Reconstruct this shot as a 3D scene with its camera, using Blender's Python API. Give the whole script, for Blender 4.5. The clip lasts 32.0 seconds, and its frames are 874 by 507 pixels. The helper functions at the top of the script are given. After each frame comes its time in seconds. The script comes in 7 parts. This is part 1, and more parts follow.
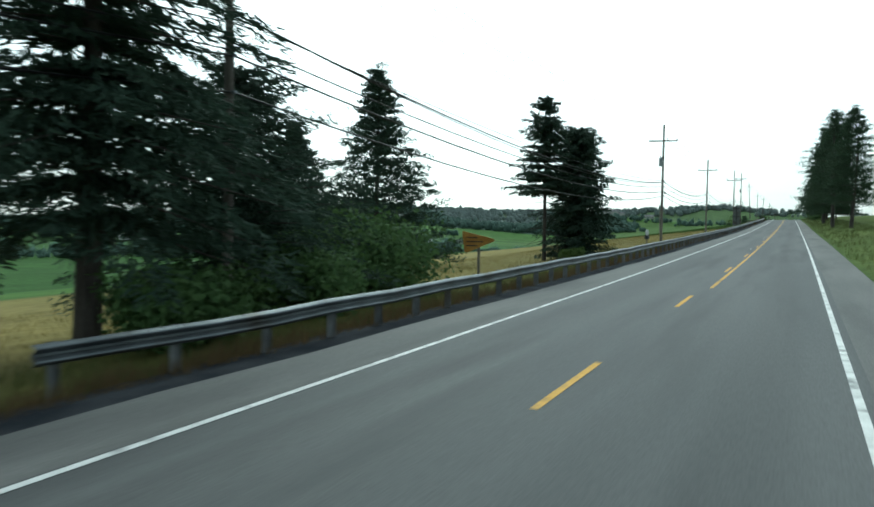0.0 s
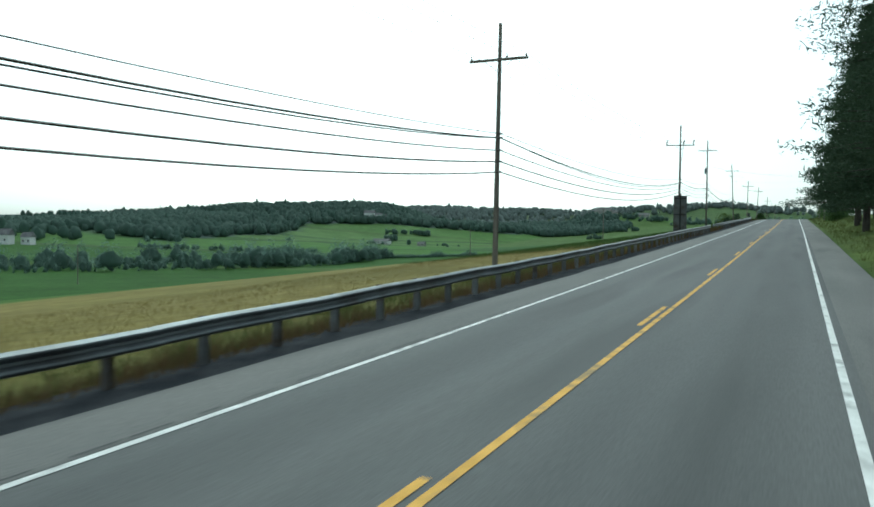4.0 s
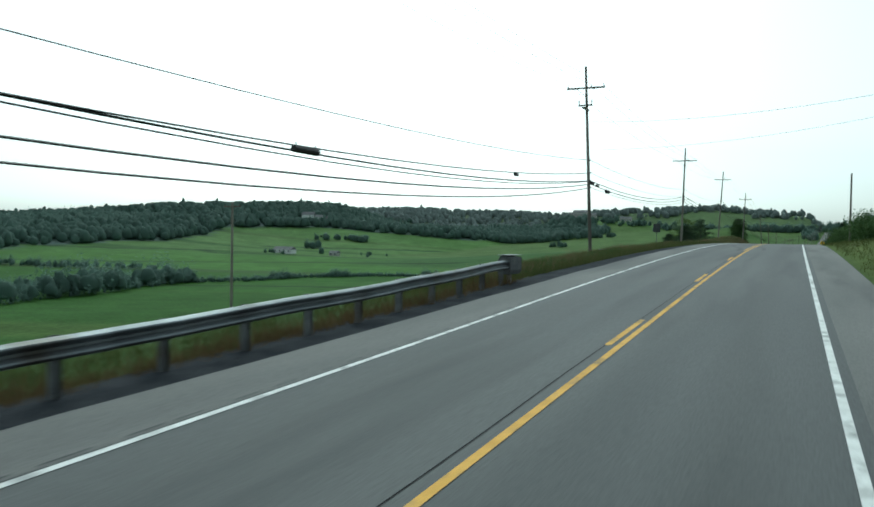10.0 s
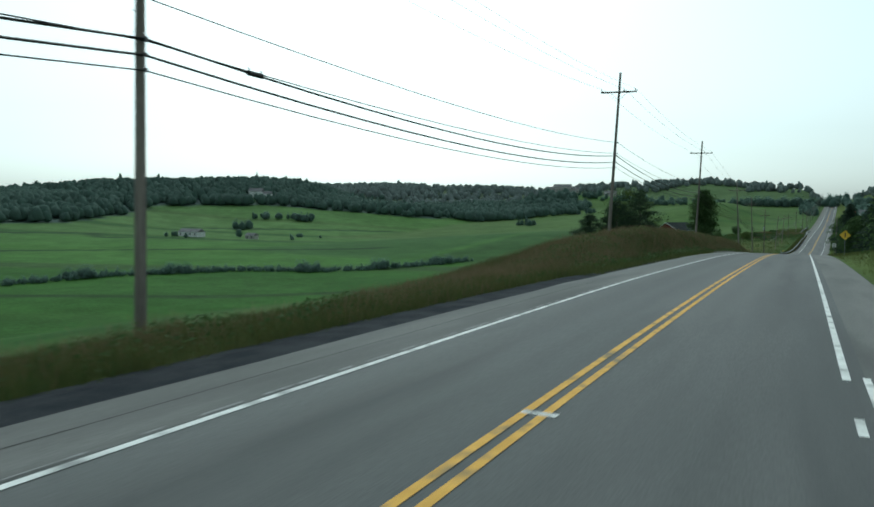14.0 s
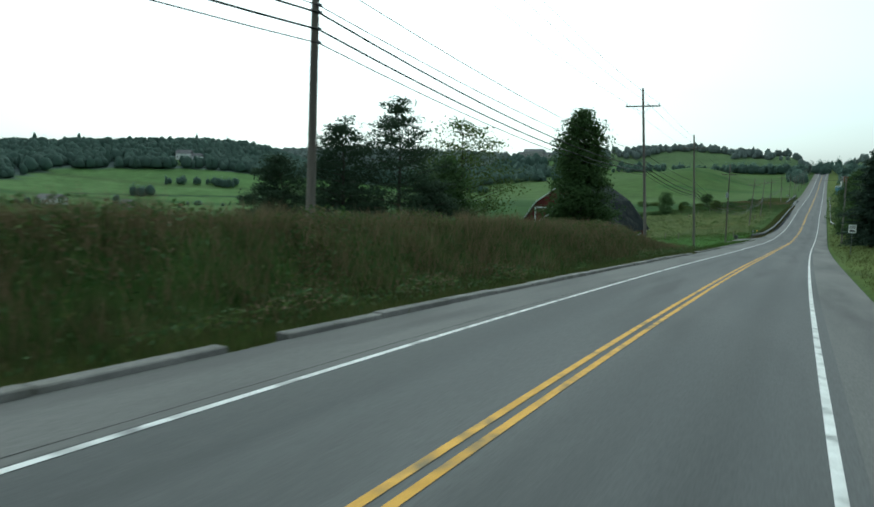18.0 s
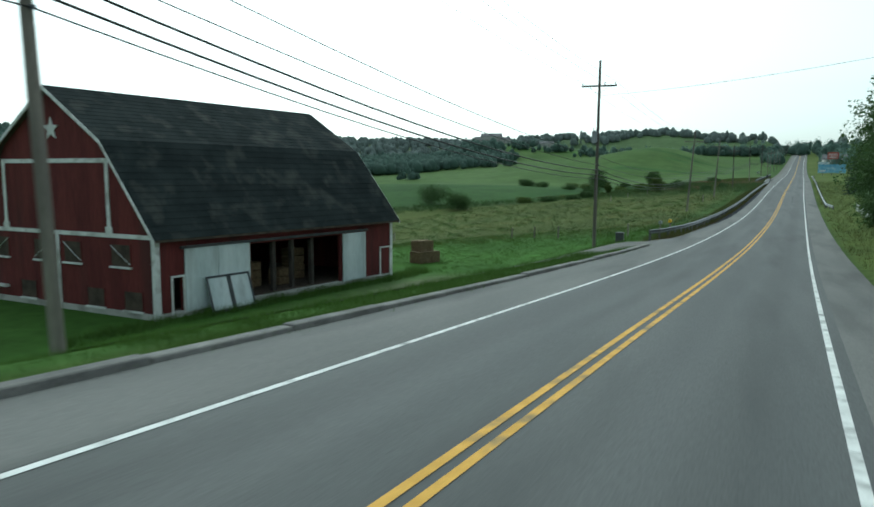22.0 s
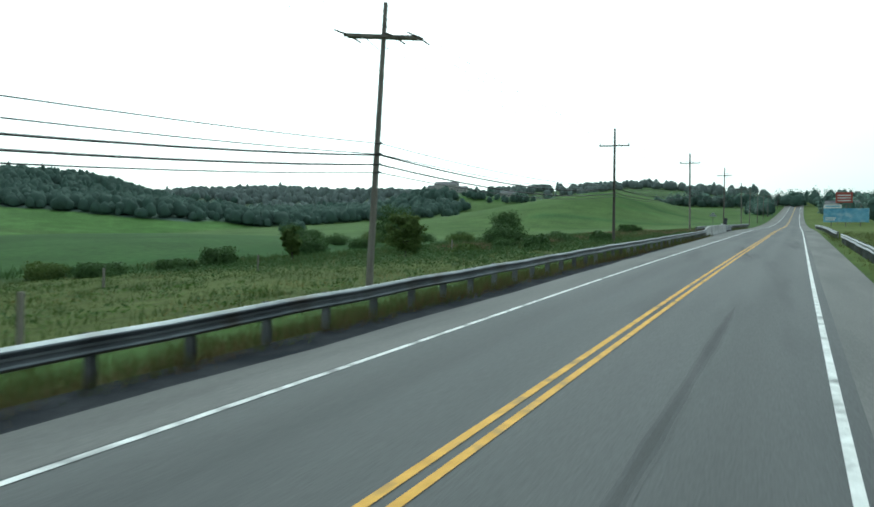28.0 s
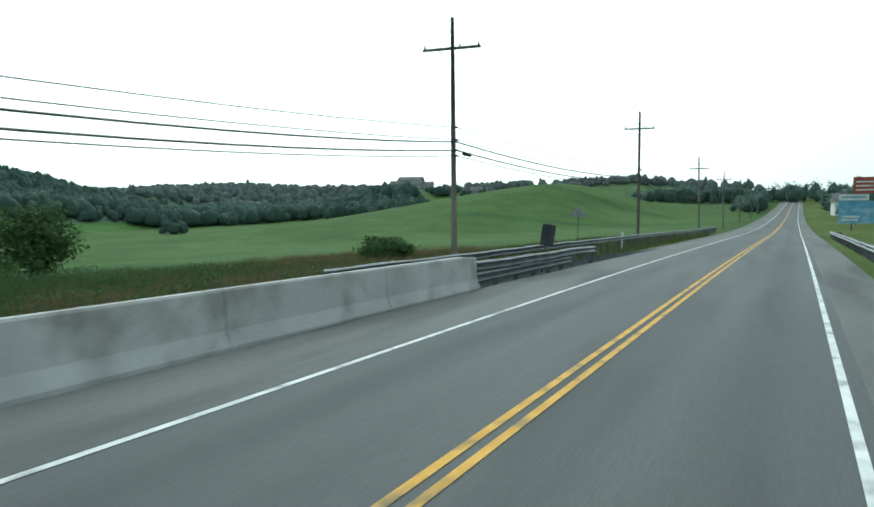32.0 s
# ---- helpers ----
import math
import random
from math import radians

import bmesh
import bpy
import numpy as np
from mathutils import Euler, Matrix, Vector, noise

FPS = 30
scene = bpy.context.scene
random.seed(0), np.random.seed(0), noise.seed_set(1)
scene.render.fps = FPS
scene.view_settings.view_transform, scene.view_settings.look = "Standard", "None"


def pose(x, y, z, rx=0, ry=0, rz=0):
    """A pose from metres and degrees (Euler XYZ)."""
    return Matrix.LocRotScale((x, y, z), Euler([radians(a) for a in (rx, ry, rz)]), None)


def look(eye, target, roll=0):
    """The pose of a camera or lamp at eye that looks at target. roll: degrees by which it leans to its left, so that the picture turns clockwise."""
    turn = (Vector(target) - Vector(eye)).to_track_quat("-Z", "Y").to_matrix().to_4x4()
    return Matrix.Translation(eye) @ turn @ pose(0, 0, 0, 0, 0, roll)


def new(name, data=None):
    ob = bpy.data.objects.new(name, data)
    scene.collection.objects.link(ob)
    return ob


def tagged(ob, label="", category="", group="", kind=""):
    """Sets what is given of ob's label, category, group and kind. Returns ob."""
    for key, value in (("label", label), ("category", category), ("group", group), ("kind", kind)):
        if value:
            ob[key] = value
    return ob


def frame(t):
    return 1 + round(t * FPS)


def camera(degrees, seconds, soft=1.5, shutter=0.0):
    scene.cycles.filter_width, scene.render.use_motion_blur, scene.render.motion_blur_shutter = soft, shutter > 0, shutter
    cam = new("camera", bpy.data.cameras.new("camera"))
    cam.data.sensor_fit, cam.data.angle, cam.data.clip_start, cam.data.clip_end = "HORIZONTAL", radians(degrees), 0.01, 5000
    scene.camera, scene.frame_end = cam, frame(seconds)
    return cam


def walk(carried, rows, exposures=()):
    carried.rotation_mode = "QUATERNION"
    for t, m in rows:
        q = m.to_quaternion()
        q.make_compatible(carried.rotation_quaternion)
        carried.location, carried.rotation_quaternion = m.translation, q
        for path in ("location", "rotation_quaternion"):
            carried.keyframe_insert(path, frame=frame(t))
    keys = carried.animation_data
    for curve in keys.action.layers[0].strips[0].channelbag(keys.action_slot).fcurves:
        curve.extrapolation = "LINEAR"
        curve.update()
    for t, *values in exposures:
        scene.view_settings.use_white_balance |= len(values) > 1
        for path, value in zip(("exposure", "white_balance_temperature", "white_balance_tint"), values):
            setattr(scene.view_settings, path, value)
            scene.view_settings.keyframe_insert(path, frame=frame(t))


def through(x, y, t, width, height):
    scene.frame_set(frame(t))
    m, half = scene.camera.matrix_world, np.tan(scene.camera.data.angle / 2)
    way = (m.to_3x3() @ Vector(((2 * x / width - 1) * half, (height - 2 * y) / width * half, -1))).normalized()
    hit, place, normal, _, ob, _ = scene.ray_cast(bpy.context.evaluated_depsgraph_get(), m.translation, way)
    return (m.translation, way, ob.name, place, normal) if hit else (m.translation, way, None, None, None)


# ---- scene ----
cam = camera(66.00, 32.0, soft=1.7, shutter=0.15)
def view(x, y, z, yaw, pitch, lean):
    return pose(x, y, z, 0, 0, yaw) @ pose(0, 0, 0, 90 + pitch) @ pose(0, 0, 0, 0, 0, -lean)


PATH = [
    (0.0, view(2.710, -0.000, 2.280, 28.232, -1.330, -0.860)),
    (0.5, view(2.703, 11.294, 2.665, 28.249, -1.394, -0.599)),
    (1.0, view(2.701, 22.528, 3.033, 28.093, -1.427, -0.431)),
    (1.5, view(2.698, 33.758, 3.407, 28.011, -1.553, -0.603)),
    (2.0, view(2.687, 44.965, 3.795, 27.985, -1.470, -0.736)),
    (2.5, view(2.665, 56.149, 4.198, 27.981, -1.445, -0.557)),
    (3.0, view(2.629, 67.385, 4.608, 28.062, -1.488, -1.040)),
    (3.5, view(2.571, 78.648, 5.029, 28.262, -1.378, -0.925)),
    (4.0, view(2.495, 89.897, 5.450, 28.606, -1.432, -0.700)),
    (4.5, view(2.409, 101.138, 5.879, 28.378, -1.269, -0.700)),
    (5.0, view(2.316, 112.376, 6.320, 28.660, -1.332, -0.700)),
    (5.5, view(2.218, 123.616, 6.773, 28.447, -1.124, -1.109)),
    (6.0, view(2.111, 134.865, 7.233, 28.470, -1.075, -1.200)),
    (6.5, view(1.990, 146.117, 7.729, 28.542, -0.967, -1.418)),
    (7.0, view(1.864, 157.325, 8.222, 28.617, -0.868, -1.463)),
    (7.5, view(1.744, 168.491, 8.697, 28.721, -0.885, -1.190)),
    (8.0, view(1.628, 179.619, 9.165, 28.572, -1.107, -1.059)),
    (8.5, view(1.514, 190.673, 9.618, 28.558, -1.312, -1.105)),
    (9.0, view(1.399, 201.711, 10.070, 28.521, -1.202, -1.387)),
    (9.5, view(1.280, 212.719, 10.534, 28.516, -1.143, -1.318)),
    (10.0, view(1.160, 223.685, 10.992, 28.450, -1.251, -1.038)),
    (10.5, view(1.040, 234.617, 11.445, 28.492, -1.268, -1.274)),
    (11.0, view(0.920, 245.553, 11.915, 28.621, -1.135, -1.313)),
    (11.5, view(0.810, 256.494, 12.361, 28.580, -1.032, -1.192)),
    (12.0, view(0.716, 267.398, 12.738, 28.557, -1.058, -0.942)),
    (12.5, view(0.641, 278.252, 13.017, 28.513, -2.191, -0.812)),
    (13.0, view(0.587, 289.046, 13.198, 28.388, -2.569, -0.724)),
    (13.5, view(0.556, 299.813, 13.312, 28.298, -3.010, -0.859)),
    (14.0, view(0.552, 310.539, 13.359, 28.192, -3.267, -0.589)),
    (14.5, view(0.577, 321.207, 13.352, 27.931, -3.464, -0.179)),
    (15.0, view(0.636, 331.805, 13.292, 27.564, -4.333, -0.700)),
    (15.5, view(0.719, 342.349, 13.173, 27.603, -3.982, -0.700)),
    (16.0, view(0.818, 352.855, 12.995, 27.445, -5.102, -0.700)),
    (16.5, view(0.929, 363.336, 12.763, 27.410, -4.461, 0.215)),
    (17.0, view(1.045, 373.807, 12.485, 27.221, -5.122, -0.564)),
    (17.5, view(1.171, 384.247, 12.134, 27.239, -5.662, -0.947)),
    (18.0, view(1.309, 394.655, 11.717, 27.248, -5.933, -0.901)),
    (18.5, view(1.458, 405.044, 11.235, 27.391, -6.286, -0.443)),
    (19.0, view(1.630, 415.433, 10.705, 27.456, -6.636, -0.087)),
    (19.5, view(1.832, 425.840, 10.147, 27.323, -6.993, -0.194)),
    (20.0, view(2.073, 436.266, 9.579, 26.983, -7.040, -0.514)),
    (20.5, view(2.356, 446.710, 9.011, 26.718, -6.750, -0.029)),
    (21.0, view(2.682, 457.114, 8.441, 26.352, -6.717, -0.004)),
    (21.5, view(3.043, 467.431, 7.893, 26.005, -6.636, -0.141)),
    (22.0, view(3.435, 477.705, 7.364, 25.695, -6.586, -0.302)),
    (22.5, view(3.858, 488.000, 6.851, 25.438, -6.678, -0.422)),
    (23.0, view(4.307, 498.317, 6.362, 25.397, -6.601, -0.353)),
    (23.5, view(4.774, 508.629, 5.916, 25.241, -6.220, -0.572)),
    (24.0, view(5.253, 518.928, 5.551, 25.143, -5.462, -0.581)),
    (24.5, view(5.738, 529.209, 5.283, 24.987, -4.748, -0.593)),
    (25.0, view(6.224, 539.465, 5.109, 24.898, -3.911, 0.118)),
    (25.5, view(6.705, 549.697, 5.035, 24.954, -3.792, 0.004)),
    (26.0, view(7.178, 559.892, 5.033, 25.728, -3.416, -0.700)),
    (26.5, view(7.642, 570.047, 5.104, 25.238, -2.765, -0.700)),
    (27.0, view(8.099, 580.157, 5.240, 25.572, -2.877, -0.700)),
    (27.5, view(8.548, 590.217, 5.437, 25.521, -1.863, -0.553)),
    (28.0, view(8.986, 600.223, 5.693, 25.579, -1.935, -0.828)),
    (28.5, view(9.411, 610.255, 5.992, 25.576, -1.908, -1.055)),
    (29.0, view(9.834, 620.268, 6.293, 25.623, -2.077, -0.875)),
    (29.5, view(10.260, 630.209, 6.580, 25.589, -2.236, -0.804)),
    (30.0, view(10.691, 640.047, 6.854, 25.681, -2.262, -0.281)),
    (30.5, view(11.132, 649.784, 7.122, 25.391, -2.171, -0.949)),
    (31.0, view(11.577, 659.421, 7.384, 25.505, -2.064, -0.510)),
    (31.5, view(12.021, 668.961, 7.636, 25.533, -2.034, -0.605)),
    (32.0, view(12.462, 678.425, 7.873, 25.470, -2.083, -0.584)),
]

EXPO = [(0, 0.15, 5700, -13), (3.5, 0.1, 5700, -13), (5.5, -0.1, 5700, -13), (7, -0.3, 5700, -13), (9, -0.3, 5700, -13), (10, -0.08, 5700, -13), (12, -0.05, 5700, -13), (13, -0.12, 5700, -13), (14, -0.3, 5700, -13), (16.5, -0.3, 5700, -13), (18, -0.08, 5700, -13), (20, 0, 5700, -13), (25, 0.05, 5700, -13), (28, 0.2, 5700, -13), (32, 0.2, 5700, -13)]
walk(cam, PATH, EXPO)

# ---- world and sun: a bright milky overcast ----
world = bpy.data.worlds.new("overcast_sky")
scene.world = world
world.use_nodes = True
wn, wl = world.node_tree.nodes, world.node_tree.links
wn.clear()
sky = wn.new("ShaderNodeTexSky")
sky.sky_type = "NISHITA"
sky.sun_disc = False
sky.sun_elevation = radians(48)
sky.sun_rotation = radians(-35)
sky.air_density = 1.0
sky.dust_density = 3.0
sky.ozone_density = 1.0
cloud = wn.new("ShaderNodeHueSaturation")
cloud.inputs["Saturation"].default_value = 0.22
cloud.inputs["Value"].default_value = 1.2
wl.new(sky.outputs[0], cloud.inputs["Color"])
sky_bg = wn.new("ShaderNodeBackground")
sky_bg.inputs["Strength"].default_value = 0.15
wl.new(cloud.outputs[0], sky_bg.inputs["Color"])
wo = wn.new("ShaderNodeOutputWorld")
wl.new(sky_bg.outputs[0], wo.inputs["Surface"])

sun_data = bpy.data.lights.new("sun", "SUN")
sun_data.energy = 0.5
sun_data.angle = radians(20)
sun_data.color = (1.0, 0.97, 0.93)
sun = new("sun", sun_data)
sun.matrix_world = look((-300, 430, 560), (0, 0, 0))

# ---- materials ----
def tone(c, k):
    return tuple(min(1.0, v * k) for v in c[:3]) + (1.0,)


def surface(name, a, b, size=1.0, rough=0.8, bump=0.2, fine=14.0, metal=0.0, stain=None, stain_size=0.15, stretch=(1, 1, 1), per_object=0.0, attr=None, spec=0.3, patch=0.5):
    """Two base colours mixed at two scales, with relief; optional stains, per-object change and a crop-colour attribute."""
    m = bpy.data.materials.new(name)
    m.use_nodes = True
    n, l = m.node_tree.nodes, m.node_tree.links
    p = n["Principled BSDF"]
    geo = n.new("ShaderNodeNewGeometry")
    mp = n.new("ShaderNodeMapping")
    mp.inputs["Scale"].default_value = stretch
    l.new(geo.outputs["Position"], mp.inputs["Vector"])
    big = n.new("ShaderNodeTexNoise")
    big.inputs["Scale"].default_value = size
    big.inputs["Detail"].default_value = 5
    l.new(mp.outputs[0], big.inputs["Vector"])
    small = n.new("ShaderNodeTexNoise")
    small.inputs["Scale"].default_value = size * fine
    small.inputs["Detail"].default_value = 3
    l.new(mp.outputs[0], small.inputs["Vector"])
    ramp = n.new("ShaderNodeValToRGB")
    ramp.color_ramp.elements[0].position = 0.36
    ramp.color_ramp.elements[1].position = 0.64
    l.new(big.outputs["Fac"], ramp.inputs["Fac"])
    mix = n.new("ShaderNodeMix")
    mix.data_type = "RGBA"
    mix.inputs[6].default_value = tone(a, 1)
    mix.inputs[7].default_value = tone(b, 1)
    l.new(ramp.outputs["Color"], mix.inputs[0])
    out = mix.outputs[2]
    if attr:
        at = n.new("ShaderNodeAttribute")
        at.attribute_name = attr
        mul = n.new("ShaderNodeMix")
        mul.data_type, mul.blend_type = "RGBA", "MULTIPLY"
        mul.inputs[0].default_value = 1.0
        l.new(at.outputs["Color"], mul.inputs[6])
        l.new(out, mul.inputs[7])
        out = mul.outputs[2]
        mid = n.new("ShaderNodeTexNoise")
        mid.inputs["Scale"].default_value = 0.13
        mid.inputs["Detail"].default_value = 6
        l.new(mp.outputs[0], mid.inputs["Vector"])
        mm = n.new("ShaderNodeMapRange")
        mm.inputs[1].default_value, mm.inputs[2].default_value = 0.3, 0.7
        mm.inputs[3].default_value, mm.inputs[4].default_value = 0.84, 1.15
        l.new(mid.outputs["Fac"], mm.inputs[0])
        mot = n.new("ShaderNodeMix")
        mot.data_type, mot.blend_type = "RGBA", "MULTIPLY"
        mot.inputs[0].default_value = 1.0
        l.new(out, mot.inputs[6])
        l.new(mm.outputs[0], mot.inputs[7])
        out = mot.outputs[2]
    grain = n.new("ShaderNodeMix")
    grain.data_type, grain.blend_type = "RGBA", "MULTIPLY"
    gr = n.new("ShaderNodeMapRange")
    gr.inputs[3].default_value = 1 - patch
    gr.inputs[4].default_value = 1 + patch
    l.new(small.outputs["Fac"], gr.inputs[0])
    grain.inputs[0].default_value = 1.0
    l.new(out, grain.inputs[6])
    l.new(gr.outputs[0], grain.inputs[7])
    out = grain.outputs[2]
    if stain:
        st = n.new("ShaderNodeTexNoise")
        st.inputs["Scale"].default_value = stain_size
        st.inputs["Detail"].default_value = 6
        l.new(mp.outputs[0], st.inputs["Vector"])
        sr = n.new("ShaderNodeValToRGB")
        sr.color_ramp.elements[0].position = 0.52
        sr.color_ramp.elements[1].position = 0.7
        l.new(st.outputs["Fac"], sr.inputs["Fac"])
        sm = n.new("ShaderNodeMix")
        sm.data_type = "RGBA"
        sm.inputs[7].default_value = tone(stain, 1)
        l.new(sr.outputs["Color"], sm.inputs[0])
        l.new(out, sm.inputs[6])
        out = sm.outputs[2]
    if per_object:
        oi = n.new("ShaderNodeObjectInfo")
        mr = n.new("ShaderNodeMapRange")
        mr.inputs[3].default_value = 1 - per_object
        mr.inputs[4].default_value = 1 + per_object
        l.new(oi.outputs["Random"], mr.inputs[0])
        om = n.new("ShaderNodeMix")
        om.data_type, om.blend_type = "RGBA", "MULTIPLY"
        om.inputs[0].default_value = 1.0
        l.new(out, om.inputs[6])
        l.new(mr.outputs[0], om.inputs[7])
        out = om.outputs[2]
    l.new(out, p.inputs["Base Color"])
    p.inputs["Roughness"].default_value = rough
    p.inputs["Metallic"].default_value = metal
    p.inputs["Specular IOR Level"].default_value = spec
    if bump:
        bp = n.new("ShaderNodeBump")
        bp.inputs["Strength"].default_value = bump
        bp.inputs["Distance"].default_value = 0.02
        l.new(small.outputs["Fac"], bp.inputs["Height"])
        l.new(bp.outputs[0], p.inputs["Normal"])
    return m


def foliage(name, a, b, through=0.25, size=0.35):
    """Leaves: colour changes leaf by leaf, and some light passes through."""
    m = bpy.data.materials.new(name)
    m.use_nodes = True
    n, l = m.node_tree.nodes, m.node_tree.links
    p = n["Principled BSDF"]
    geo = n.new("ShaderNodeNewGeometry")
    mix = n.new("ShaderNodeMix")
    mix.data_type = "RGBA"
    mix.inputs[6].default_value = tone(a, 1)
    mix.inputs[7].default_value = tone(b, 1)
    nz = n.new("ShaderNodeTexNoise")
    nz.inputs["Scale"].default_value = size
    l.new(geo.outputs["Position"], nz.inputs["Vector"])
    add = n.new("ShaderNodeMath")
    add.operation = "MULTIPLY_ADD"
    add.inputs[1].default_value = 0.5
    l.new(geo.outputs["Random Per Island"], add.inputs[0])
    half = n.new("ShaderNodeMath")
    half.operation = "MULTIPLY"
    half.inputs[1].default_value = 0.55
    l.new(nz.outputs["Fac"], half.inputs[0])
    l.new(half.outputs[0], add.inputs[2])
    l.new(add.outputs[0], mix.inputs[0])
    l.new(mix.outputs[2], p.inputs["Base Color"])
    p.inputs["Roughness"].default_value = 0.75
    p.inputs["Specular IOR Level"].default_value = 0.1
    tr = n.new("ShaderNodeBsdfTranslucent")
    l.new(mix.outputs[2], tr.inputs["Color"])
    ms = n.new("ShaderNodeMixShader")
    ms.inputs[0].default_value = through
    l.new(p.outputs[0], ms.inputs[1])
    l.new(tr.outputs[0], ms.inputs[2])
    l.new(ms.outputs[0], n["Material Output"].inputs["Surface"])
    return m


def asphalt():
    """Road surface: wheel tracks run along the lanes, with streaks, patches and stone grain."""
    m = surface("asphalt_worn", (0.082, 0.085, 0.086), (0.108, 0.11, 0.109), 0.3, 0.78, 0.25, 100, stain=(0.066, 0.068, 0.069), stain_size=0.5, stretch=(1.6, 0.14, 1), patch=0.3, spec=0.3)
    n, l = m.node_tree.nodes, m.node_tree.links
    p = n["Principled BSDF"]
    src = p.inputs["Base Color"].links[0].from_socket
    uv = n.new("ShaderNodeUVMap")
    uv.uv_map = "along"
    sep = n.new("ShaderNodeSeparateXYZ")
    l.new(uv.outputs[0], sep.inputs[0])
    ab = n.new("ShaderNodeMath")
    ab.operation = "ABSOLUTE"
    l.new(sep.outputs["X"], ab.inputs[0])
    wob = n.new("ShaderNodeMapping")
    wob.inputs["Scale"].default_value = (0.9, 0.035, 1)
    l.new(uv.outputs[0], wob.inputs["Vector"])
    nz = n.new("ShaderNodeTexNoise")
    nz.inputs["Scale"].default_value = 1.0
    nz.inputs["Detail"].default_value = 4
    l.new(wob.outputs[0], nz.inputs["Vector"])
    add = n.new("ShaderNodeMath")
    add.operation = "MULTIPLY_ADD"
    add.inputs[1].default_value = 0.9
    l.new(nz.outputs["Fac"], add.inputs[0])
    l.new(ab.outputs[0], add.inputs[2])
    tr = n.new("ShaderNodeValToRGB")
    tr.color_ramp.interpolation = "B_SPLINE"
    e = tr.color_ramp.elements
    e[0].position, e[0].color = 0.0, (0.86, 0.86, 0.86, 1)
    e[1].position, e[1].color = 1.0, (0.98, 0.98, 0.98, 1)
    for pos, k in ((0.13, 1.06), (0.24, 0.84), (0.34, 1.06), (0.43, 0.8), (0.52, 0.86), (0.6, 1.08), (0.7, 0.98)):
        q = e.new(pos)
        q.color = (k, k, k, 1)
    sc = n.new("ShaderNodeMath")
    sc.operation = "DIVIDE"
    sc.inputs[1].default_value = 5.6
    l.new(add.outputs[0], sc.inputs[0])
    l.new(sc.outputs[0], tr.inputs["Fac"])
    mul = n.new("ShaderNodeMix")
    mul.data_type, mul.blend_type = "RGBA", "MULTIPLY"
    mul.inputs[0].default_value = 1.0
    l.new(src, mul.inputs[6])
    l.new(tr.outputs["Color"], mul.inputs[7])
    l.new(mul.outputs[2], p.inputs["Base Color"])
    return m


M_ASPHALT = asphalt()
M_SHOULDER = surface("shoulder_asphalt", (0.12, 0.12, 0.115), (0.16, 0.158, 0.15), 0.5, 0.85, 0.3, 60, stain=(0.08, 0.08, 0.078), stain_size=0.4, stretch=(1.4, 0.2, 1), patch=0.3)
M_CINDER = surface("dark_cinder", (0.022, 0.025, 0.03), (0.042, 0.045, 0.05), 1.2, 0.95, 0.6, 25, patch=0.6, spec=0.03)
M_TAR = surface("tar_seam", (0.018, 0.018, 0.019), (0.03, 0.03, 0.03), 3, 0.85, 0.1, spec=0.1)
M_SKID_FAINT = surface("faint_rubber_marks", (0.075, 0.077, 0.078), (0.098, 0.1, 0.1), 0.8, 0.78, 0.15, 60, stretch=(2, 0.3, 1), spec=0.3)
M_SKID = surface("rubber_marks", (0.054, 0.056, 0.057), (0.076, 0.078, 0.079), 0.8, 0.78, 0.15, 60, stretch=(2, 0.3, 1), spec=0.3)
M_RUBBER = surface("fresh_rubber_marks", (0.044, 0.045, 0.046), (0.066, 0.067, 0.068), 0.8, 0.76, 0.15, 60, stretch=(2, 0.3, 1), spec=0.25)
M_WHITE = surface("road_white_worn", (0.62, 0.62, 0.6), (0.78, 0.78, 0.76), 3, 0.7, 0.1, 12, stain=(0.25, 0.25, 0.245), stain_size=2.5, patch=0.2)
M_YELLOW = surface("road_yellow_worn", (0.55, 0.3, 0.03), (0.66, 0.37, 0.05), 3, 0.7, 0.1, 12, stain=(0.2, 0.15, 0.07), stain_size=2.2, patch=0.25)
M_WHITE_OLD = surface("road_white_ghost", (0.2, 0.2, 0.198), (0.34, 0.34, 0.335), 3, 0.75, 0.1, 12, stain=(0.12, 0.12, 0.12), stain_size=3, patch=0.3)
M_YELLOW_FADED = surface("road_yellow_faded", (0.3, 0.22, 0.08), (0.4, 0.3, 0.12), 3, 0.75, 0.1, 12, stain=(0.12, 0.11, 0.09), stain_size=3.5, patch=0.3)
M_RUSSET = foliage("russet_grass", (0.12, 0.1, 0.05), (0.26, 0.19, 0.12))
M_BROWN = foliage("brown_dead_grass", (0.075, 0.06, 0.03), (0.16, 0.105, 0.05))
M_HAYFIELD = foliage("ripe_hay", (0.14, 0.12, 0.04), (0.21, 0.165, 0.06))
M_OLIVE = foliage("olive_pasture_grass", (0.052, 0.082, 0.024), (0.1, 0.112, 0.038))
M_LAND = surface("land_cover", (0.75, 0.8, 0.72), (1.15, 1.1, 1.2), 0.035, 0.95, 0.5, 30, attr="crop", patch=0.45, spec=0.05)
